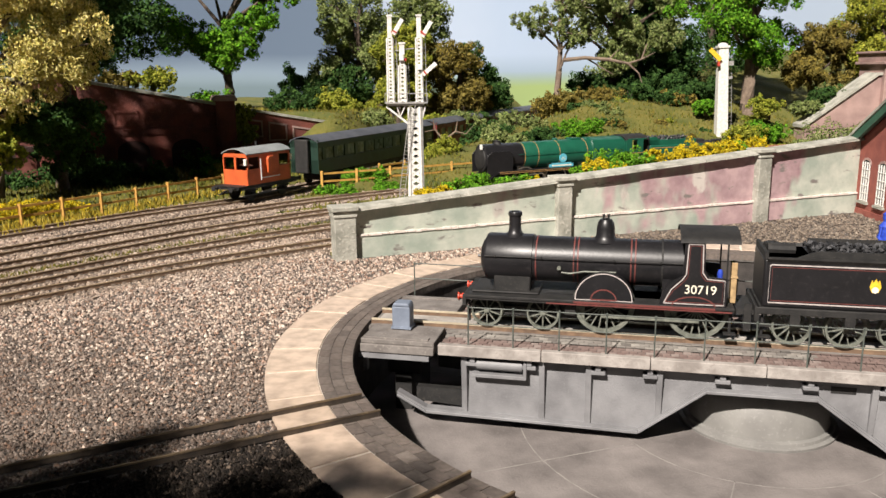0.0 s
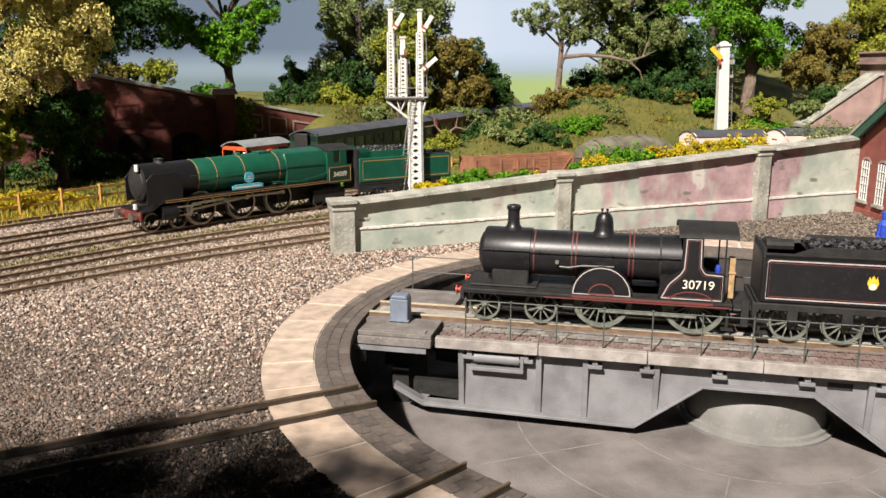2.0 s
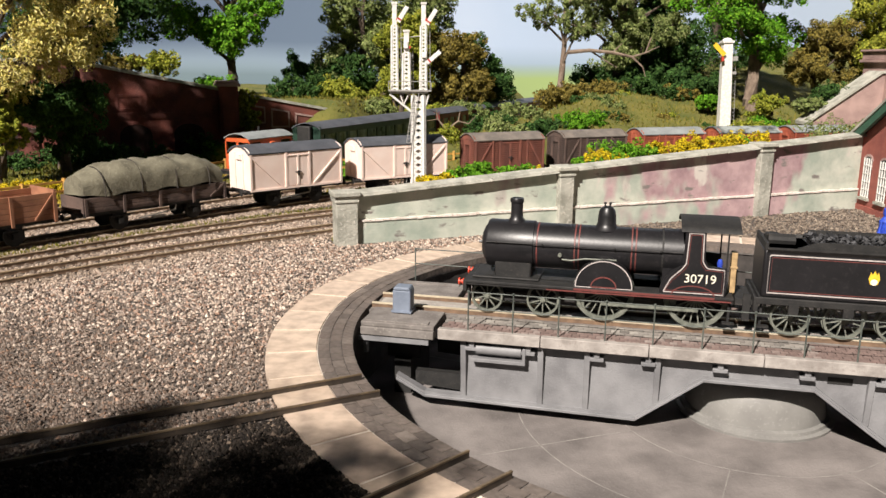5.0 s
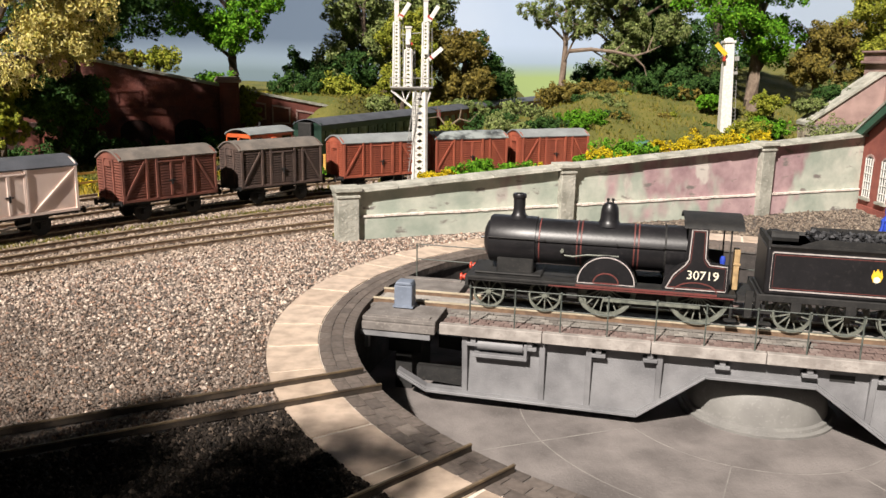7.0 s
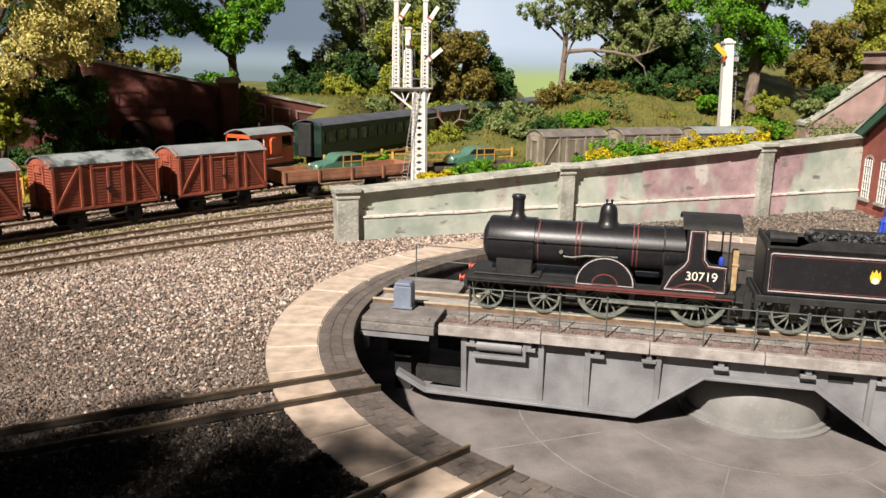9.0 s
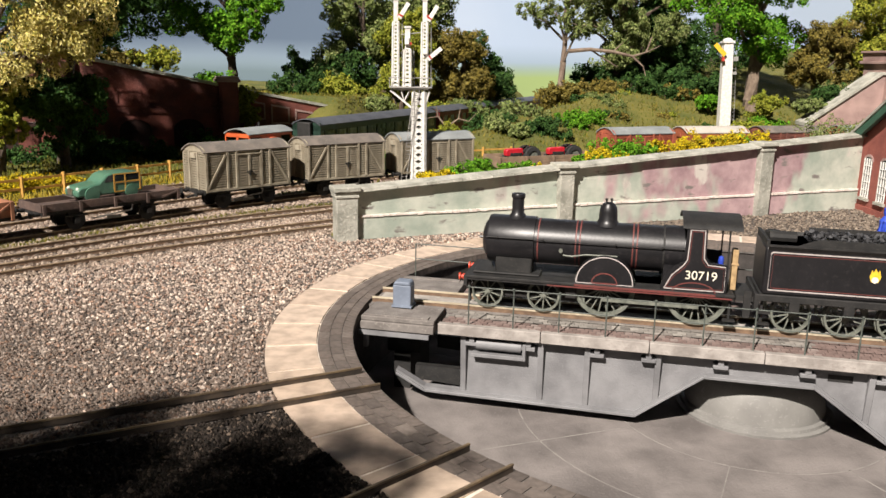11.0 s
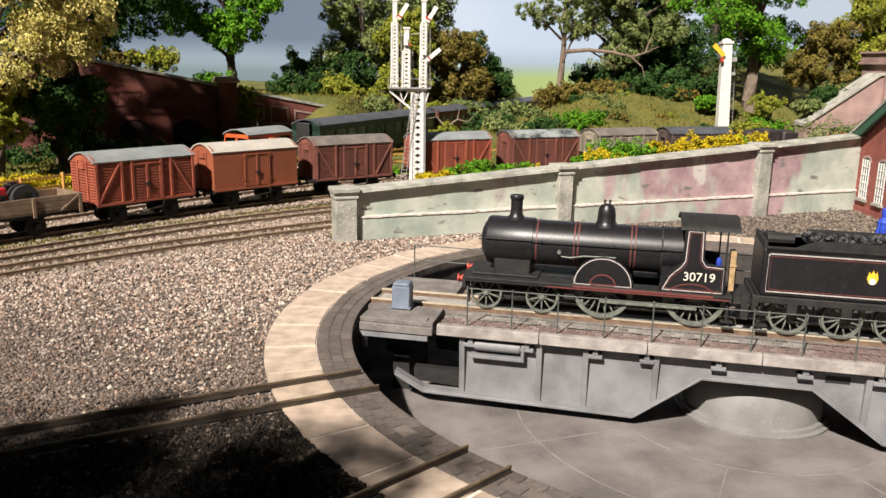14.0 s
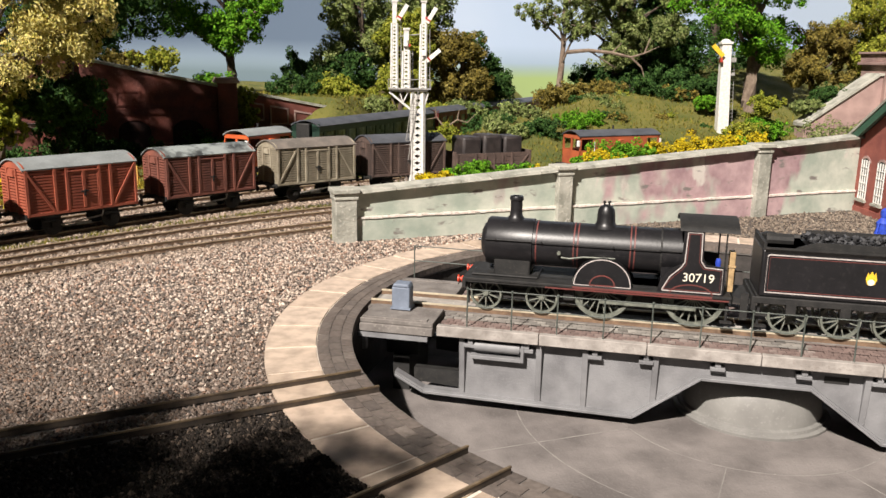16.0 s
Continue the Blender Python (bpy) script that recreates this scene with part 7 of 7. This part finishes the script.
# woods closing the background
for k, (x, y, z, m_) in enumerate(((330, 1500, 60, L_OLIVE), (470, 1480, 75, L_DARK), (760, 1440, 90, L_MIX), (-560, 1250, 30, L_DARK), (-40, 1480, 10, L_OLIVE))):
    tree(x, y, z, 230, 120, cluster(60 + k, 14, 95, 50, 30, 250 if x > 0 else 215, 32, 48), m_, "tall " + ("olive green", "dark green", "yellow-green", "dark green", "olive green")[k] + " tree in the woods", 6.5, 4200, 8, seed=60 + k)

# hedge and scrub behind the coaches
for k, (x, y, z, r) in enumerate(((-230, 1240, 60, 34), (-165, 1240, 45, 32), (-100, 1225, 32, 30), (-30, 1240, 30, 28), (20, 1235, 30, 28), (70, 1290, 25, 30))):
    bush(x, y, z, r, (L_DARK, L_MIX, L_OLIVE, L_MIX, L_OLIVE, L_DARK)[k], ("dark green", "yellow-green", "olive", "yellow-green", "olive", "dark green")[k] + " scrub behind the coaches", 1300, 4.2, 1.7, k, "scrub")
for k, (x, y, z, r) in enumerate(((-385, 1100, 100, 26), (-430, 1110, 100, 22), (-330, 1150, 70, 24))):
    bush(x, y, z, r, (L_MIX, L_BROWN, L_BRIGHT)[k], ("yellow-green", "bronze", "bright green")[k] + " bush above the brick wall", 900, 3.8, 1.7, k)
for k, (x, y, z, r) in enumerate(((45, 1050, 10, 30), (88, 1075, 14, 30), (120, 1015, 6, 24), (70, 1000, 0, 24))):
    bush(x, y, z, r, L_OLIVE if k % 2 else L_DARK, "dense dark green bush beside the main line", 1500, 3.6, 1.5, k)
for k, (x, y, z, r) in enumerate(((187, 1082, 14, 22), (164, 1062, 10, 18), (-94, 858, -3, 22), (-76, 862, -3, 15), (-120, 806, -4, 13), (-100, 800, -4, 11), (-58, 836, -4, 12))):
    bush(x, y, z, r, L_BRIGHT, "bright green bush beside the fence", 900, 3.0, 1.4, k)
for k, (x, y, z, r) in enumerate(((178, 1250, 55, 34), (228, 1265, 52, 34), (280, 1290, 60, 36), (345, 1290, 68, 34), (390, 1270, 72, 32), (250, 1330, 75, 40), (330, 1330, 85, 40))):
    bush(x, y, z, r, (L_BROWN, L_OLIVE, L_DARK, L_DARK, L_DARK, L_DARK, L_DARK)[k], "dark scrub at the top of the bank", 1500, 4.4, 1.7, k, "scrub")
for k, (x, y, z, r) in enumerate(((405, 1120, 22, 24), (440, 1125, 22, 22), (380, 1195, 58, 16), (470, 1190, 55, 22), (545, 1180, 68, 24), (520, 1170, 55, 20))):
    bush(x, y, z, r, (L_MIX, L_BRIGHT, L_BRIGHT, L_MIX, L_DARK, L_OLIVE)[k], ("yellow-green", "bright green", "bright green", "yellow-green", "dark green", "olive")[k] + " bush on the grass bank", 1000, 3.6, 1.5, k)
for k, (x, y, z, r) in enumerate(((-300, 1010, -3, 26), (-270, 985, -3, 20), (-245, 940, -4, 18), (-285, 960, -4, 14))):
    bush(x, y, z, r, (L_DARK, L_BRIGHT, L_MIX, L_BRIGHT)[k], ("dark green", "bright green", "yellow-green", "bright green")[k] + " bush at the foot of the brick wall", 900, 3.2, 1.3, k)
for k, (x, y, z, r) in enumerate(((-362, 672, -4, 15), (-345, 690, -4, 13), (-385, 650, -4, 16), (-330, 712, -4, 9), (-402, 612, -4, 16))):
    bush(x, y, z, r * 1.4, L_YELLOW, "yellow flowering gorse beside the fence", 900, 2.6, 1.6, k)
for k, (x, y, z, r) in enumerate(((-7, 583, 26, 8), (73, 622, 28, 8), (128, 648, 36, 10), (185, 688, 40, 8), (219, 700, 42, 12), (236, 707, 43, 11), (267, 725, 43, 13), (205, 694, 40, 7))):
    bush(x, y, z, r * 1.25, L_YELLOW, "yellow gorse along the top of the wall", 620, 2.2, 1.8, k)
for k, (x, y, z, r) in enumerate(((20, 598, 27, 10), (36, 604, 29, 11), (50, 610, 29, 9), (140, 658, 38, 13), (155, 666, 38, 10), (112, 642, 34, 8), (377, 792, 44, 18), (250, 716, 42, 9))):
    bush(x, y, z, r * 1.3, L_OLIVE if k == 6 else L_BRIGHT, ("olive" if k == 6 else "bright green") + " bush along the top of the wall", 700, 2.3, 1.7, k)

# undergrowth filled out with added dark bushes to deepen the shade on the ground
for k, (x, y, r) in enumerate(((-455, 860, 26), (-420, 900, 30), (-385, 915, 28), (-345, 935, 24), (-320, 905, 18), (-365, 870, 20))):
    bush(x, y, -4, r, L_DARK, "dark shaded undergrowth below the brick wall", 900, 3.6, 1.6, k + 40)

g = np.random.default_rng(77)
for k in range(26):
    x, y = g.uniform(190, 540), g.uniform(1110, 1250)
    m_ = (L_OLIVE, L_BROWN, L_DARK, L_MIX)[k % 4]
    bush(x, y, -3, g.uniform(6, 13), m_, "low " + ("olive", "bronze", "dark green", "yellow-green")[k % 4] + " scrub on the grass bank", 320, 3.2, 2.0, k + 80, "scrub")

# dark scrub added along the crest in place of shade on the bank
for k, (x, y, r) in enumerate(((205, 1228, 20), (240, 1232, 24), (278, 1240, 26), (318, 1244, 26), (352, 1248, 24), (222, 1262, 30))):
    bush(x, y, -3, r, (L_DARK, L_BROWN, L_DARK)[k % 3], ("dark green", "bronze", "dark green")[k % 3] + " scrub added as shade under the bank trees", 900, 3.8, 1.6, k + 130, "scrub")

# bare branching twig beside the coaches
tw = thing("dead_branch", -2, 955, -3, 0, "bare pale branching twig beside the coaches", "branch")
part("twig", Build().tube([(0, 0, 0), (4, 0, 22), (2, 2, 40), (-8, 2, 52), (-20, 0, 50)], [2.2, 1.8, 1.4, 1.0, 0.5], 6).tube([(2, 2, 40), (16, 0, 50), (28, 2, 47), (36, 0, 56)], [1.3, 1.1, 0.8, 0.4], 6).tube([(-8, 2, 52), (-10, 2, 64)], [0.9, 0.4], 5).tube([(16, 0, 50), (18, 0, 62)], [0.9, 0.4], 5), BARK_PALE, tw, smooth=True)
bush(-4, 962, -3, 26, L_MIX, "yellow-green bush under a bare branch", 1200, 3.2, 1.3, 2)

# tufts of grass over the bank and verges
gx, gy_ = rng.uniform(-700, 700, 60000), rng.uniform(600, 1300, 60000)
ix = np.clip(((gx - xs[0]) / 9).astype(int), 0, len(xs) - 1)
iy = np.clip(((gy_ - ys[0]) / 9).astype(int), 0, len(ys) - 1)
gz_ = Z[ix, iy]
ok = gz_ > -4
gx, gy_, gz_ = gx[ok], gy_[ok], gz_[ok]
n = len(gx)
a = rng.uniform(0, 6.283, n)
w, h = rng.uniform(0.8, 1.8, n), rng.uniform(2.0, 5.5, n)
lx, ly = rng.normal(0, 1.6, n), rng.normal(0, 1.6, n)
V = np.stack([np.stack([gx - w * np.cos(a), gy_ - w * np.sin(a), gz_ - 1], -1), np.stack([gx + w * np.cos(a), gy_ + w * np.sin(a), gz_ - 1], -1), np.stack([gx + lx, gy_ + ly, gz_ + h], -1)], 1).reshape(-1, 3)
raw("grass_tufts", V, (np.arange(n)[:, None] * 3 + np.arange(3)), varied("dry_grass_blade", [(0.125, 0.135, 0.02), (0.21, 0.18, 0.035), (0.065, 0.095, 0.015), (0.25, 0.19, 0.045)], 0.95), "short yellow-green grass tufts", "grass", "stuff")

# ---- ballast ----


def stones(n, region, r0, r1, zc, seed, keep):
    g = np.random.default_rng(seed)
    p = g.uniform(region[0], region[1], (n, 2))
    p = p[keep(p)]
    n = len(p)
    s = g.uniform(r0, r1, (n, 1))
    d = g.uniform(0.55, 1.25, (n, 6)) * s
    th = g.uniform(0, 6.283, n)
    c, q = np.cos(th), np.sin(th)
    z = zc + g.uniform(-0.5, 0.5, n) * s[:, 0]
    V = np.zeros((n, 6, 3))
    V[:, :, :2] = p[:, None]
    V[:, :, 2] = z[:, None]
    V[:, 0, 0] += c * d[:, 0]; V[:, 0, 1] += q * d[:, 0]
    V[:, 1, 0] -= c * d[:, 1]; V[:, 1, 1] -= q * d[:, 1]
    V[:, 2, 0] -= q * d[:, 2]; V[:, 2, 1] += c * d[:, 2]
    V[:, 3, 0] += q * d[:, 3]; V[:, 3, 1] -= c * d[:, 3]
    V[:, 4, 2] += d[:, 4] * 0.9; V[:, 4, :2] += g.normal(0, 0.3, (n, 2)) * s
    V[:, 5, 2] -= d[:, 5]
    T = np.array([(0, 2, 4), (2, 1, 4), (1, 3, 4), (3, 0, 4), (2, 0, 5), (1, 2, 5), (3, 1, 5), (0, 3, 5)])
    return V.reshape(-1, 3), (np.arange(n)[:, None, None] * 6 + T).reshape(-1, 3)


def off_wall(p):
    h_ = radians(21.1)
    u = (p[:, 0] + 69) * math.cos(h_) + (p[:, 1] - 514) * math.sin(h_)
    v = -(p[:, 0] + 69) * math.sin(h_) + (p[:, 1] - 514) * math.cos(h_)
    return u, v


def yard(p):
    u, v = off_wall(p)
    rr = np.hypot(p[:, 0] - CX, p[:, 1] - CY) > R_OUT + 0.3
    d = np.minimum(dist_to(yard_1, p), dist_to(yard_2, p))
    view = p[:, 1] > np.abs(p[:, 0]) * 1.55 - 40
    return rr & view & ((v < -0.5) | (u < -2)) & (np.abs(d - 8.6) > 1.3)


def pale(p):
    d = np.minimum(np.minimum(dist_to(siding_a, p), dist_to(siding_b, p)), np.minimum(dist_to(main_line, p), np.minimum(dist_to(loop, p), dist_to(back_line, p))))
    u, v = off_wall(p)
    return yard(p) & (d > 17) & ((p[:, 0] < 60) | (v < -60)) & (p[:, 0] < 95)


def in_tracks(p):
    ds = [dist_to(q, p) for q in (siding_a, siding_b, main_line, loop, back_line)]
    d = np.minimum.reduce(ds)
    clear = np.all([np.abs(q - 8.6) > 1.4 for q in ds], axis=0)
    u, v = off_wall(p)
    return (d < 27) & clear & (p[:, 1] > np.abs(p[:, 0]) * 1.55 - 60) & ((v > 12) | (u < -4))


def cinders(p):
    u, v = off_wall(p)
    return yard(p) & (p[:, 0] > 85)


PALE_STONE = varied("pale_mixed_ballast", [(0.13, 0.10, 0.082), (0.66, 0.52, 0.42), (0.30, 0.235, 0.20), (0.80, 0.68, 0.57), (0.05, 0.042, 0.038), (0.46, 0.30, 0.22), (0.18, 0.15, 0.135), (0.60, 0.49, 0.40), (0.09, 0.07, 0.06)], 0.9, size=1.5)
MID_STONE = varied("fine_grey_brown_ballast", [(0.10, 0.078, 0.064), (0.24, 0.185, 0.15), (0.05, 0.040, 0.034), (0.38, 0.31, 0.26), (0.15, 0.12, 0.10), (0.27, 0.17, 0.12)], 0.9, size=1.5)
GREY_STONE = varied("brownish_track_ballast", [(0.30, 0.235, 0.18), (0.56, 0.45, 0.36), (0.15, 0.115, 0.095), (0.44, 0.345, 0.27)], 0.9, size=1.5)
# coal-dark stones; part of the darkness is shade put into their colour
SHADED_STONE = varied("coal_dark_shaded_ballast", [(0.017, 0.014, 0.012), (0.030, 0.024, 0.019), (0.010, 0.009, 0.008), (0.048, 0.038, 0.030), (0.016, 0.013, 0.012), (0.17, 0.13, 0.10)], 0.9, size=1.5)
ASH = varied("dark_ash_and_cinders", [(0.14, 0.11, 0.09), (0.26, 0.21, 0.165), (0.08, 0.065, 0.055), (0.36, 0.30, 0.235)], 0.95, size=1.5)


def shaded_ground(p):
    """The ground between the two roads that lead to the turntable, with shade put into its colour."""
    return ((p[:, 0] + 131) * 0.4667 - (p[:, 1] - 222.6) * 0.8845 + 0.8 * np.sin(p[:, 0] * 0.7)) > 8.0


def edge(p):
    """Where coarse pale ballast gives way to finer grey ballast."""
    return p[:, 1] + 26 * np.sin(p[:, 0] * 0.045) + 14 * np.sin(p[:, 0] * 0.13 + p[:, 1] * 0.07) + 110 * (np.modf(np.abs(np.sin(p[:, 0] * 12.9898 + p[:, 1] * 78.233)) * 4375.85)[0] - 0.5) > 345 + 0.12 * p[:, 0]


V, F = stones(84000, ((-330, 230), (100, 600)), 0.55, 1.2, -3.1, 1, lambda p: pale(p) & edge(p))
raw("ballast", V, F, PALE_STONE, "loose pale mixed ballast over the yard", "ballast", "stuff")
V, F = stones(110000, ((-260, 150), (40, 440)), 0.42, 0.95, -3.15, 4, lambda p: pale(p) & ~edge(p) & ~shaded_ground(p))
raw("fine_ballast", V, F, MID_STONE, "fine grey-brown ballast by the turntable", "ballast", "stuff")
V, F = stones(150000, ((-470, 380), (260, 960)), 0.65, 1.25, -2.85, 2, in_tracks)
raw("track_ballast", V, F, GREY_STONE, "brownish grey ballast between the sleepers", "ballast", "stuff")
V, F = stones(120000, ((-260, 60), (30, 290)), 0.5, 1.05, -2.95, 5, lambda p: yard(p) & shaded_ground(p))
raw("coal_ballast", V, F, SHADED_STONE, "coal-dark ballast by the turntable with shade put into its colour", "ballast", "stuff")
V, F = stones(26000, ((85, 380), (420, 700)), 0.7, 1.5, -3.1, 3, cinders)
raw("cinders", V, F, ASH, "dark ash and cinders in front of the wall", "ash", "stuff")

# golden grass along the fence
n = 5000
q = rng.uniform(0, 1, n)
px, py = -470 + 248 * q + rng.normal(0, 9, n), np.interp(-470 + 248 * q, [-470, -390, -333, -290, -250, -222], [430, 555, 640, 703, 766, 815]) + rng.normal(0, 7, n)
h_, a_ = rng.uniform(2, 8, n), rng.uniform(0, 6.283, n)
V = np.stack([np.c_[px - 0.7 * np.cos(a_), py - 0.7 * np.sin(a_), np.full(n, -4.0)], np.c_[px + 0.7 * np.cos(a_), py + 0.7 * np.sin(a_), np.full(n, -4.0)], np.c_[px + rng.normal(0, 1.5, n), py + rng.normal(0, 1.5, n), -3 + h_]], 1).reshape(-1, 3)
raw("fence_grass", V, np.arange(n)[:, None] * 3 + np.arange(3), varied("golden_grass_blade", [(0.42, 0.30, 0.03), (0.60, 0.44, 0.05), (0.24, 0.22, 0.03), (0.55, 0.42, 0.10)], 0.95), "golden grass along the post and rail fence", "grass", "stuff")

# strip of yellow grass between the siding and the main line
gs = rng.uniform(150, 620, 2600)
gp = np.array([siding_b.side(s_, v_) for s_, v_ in zip(gs, rng.normal(23, 2.6, 2600))])
h_ = rng.uniform(1.0, 3.4, 2600)
a_ = rng.uniform(0, 6.283, 2600)
V = np.stack([np.c_[gp[:, 0] - 0.6 * np.cos(a_), gp[:, 1] - 0.6 * np.sin(a_), np.full(2600, -3.6)], np.c_[gp[:, 0] + 0.6 * np.cos(a_), gp[:, 1] + 0.6 * np.sin(a_), np.full(2600, -3.6)], np.c_[gp + rng.normal(0, 1, (2600, 2)), -3 + h_]], 1).reshape(-1, 3)
raw("grass_strip", V, np.arange(2600)[:, None] * 3 + np.arange(3), bpy.data.materials["dry_grass_blade"], "strip of yellow grass between two tracks", "grass", "stuff")


def motions():
    for ob, s0, half in moving:
        z = lifted.get(ob, 0)
        rows = []
        for t in STEP_T:
            s = s0 - shift(t)
            f, r = main_line.at(s - half), main_line.at(s + half)
            m = (f + r) / 2
            rows.append((t, pose(m[0] * K, m[1] * K, z * K, 0, 0, math.degrees(math.atan2(r[1] - f[1], r[0] - f[0])))))
        walk(ob, rows)
    # driving wheels turn and the rods go round with their cranks
    times = [i / 15 for i in range(240)] + [16.0]
    for w, x, y in driving:
        walk(w, [(t, pose(x * K, y * K, 12.5 * K, 0, -math.degrees(shift(t) / 12.5), 0)) for t in times])
    for r, sy in rods:
        walk(r, [(t, pose(5.25 * math.cos(shift(t) / 12.5) * K, sy * 11.6 * K, (12.5 + 5.25 * math.sin(shift(t) / 12.5)) * K)) for t in times])

    for r, sy in conrods:
        rows = []
        for t in times:
            a = shift(t) / 12.5
            rows.append((t, pose((3.2 + 5.25 * math.cos(a)) * K, sy * 13.4 * K, (12.5 + 5.25 * math.sin(a)) * K, 0, -math.degrees(math.asin(5.25 * math.sin(a) / 50)), 0)))
        walk(r, rows)


motions()
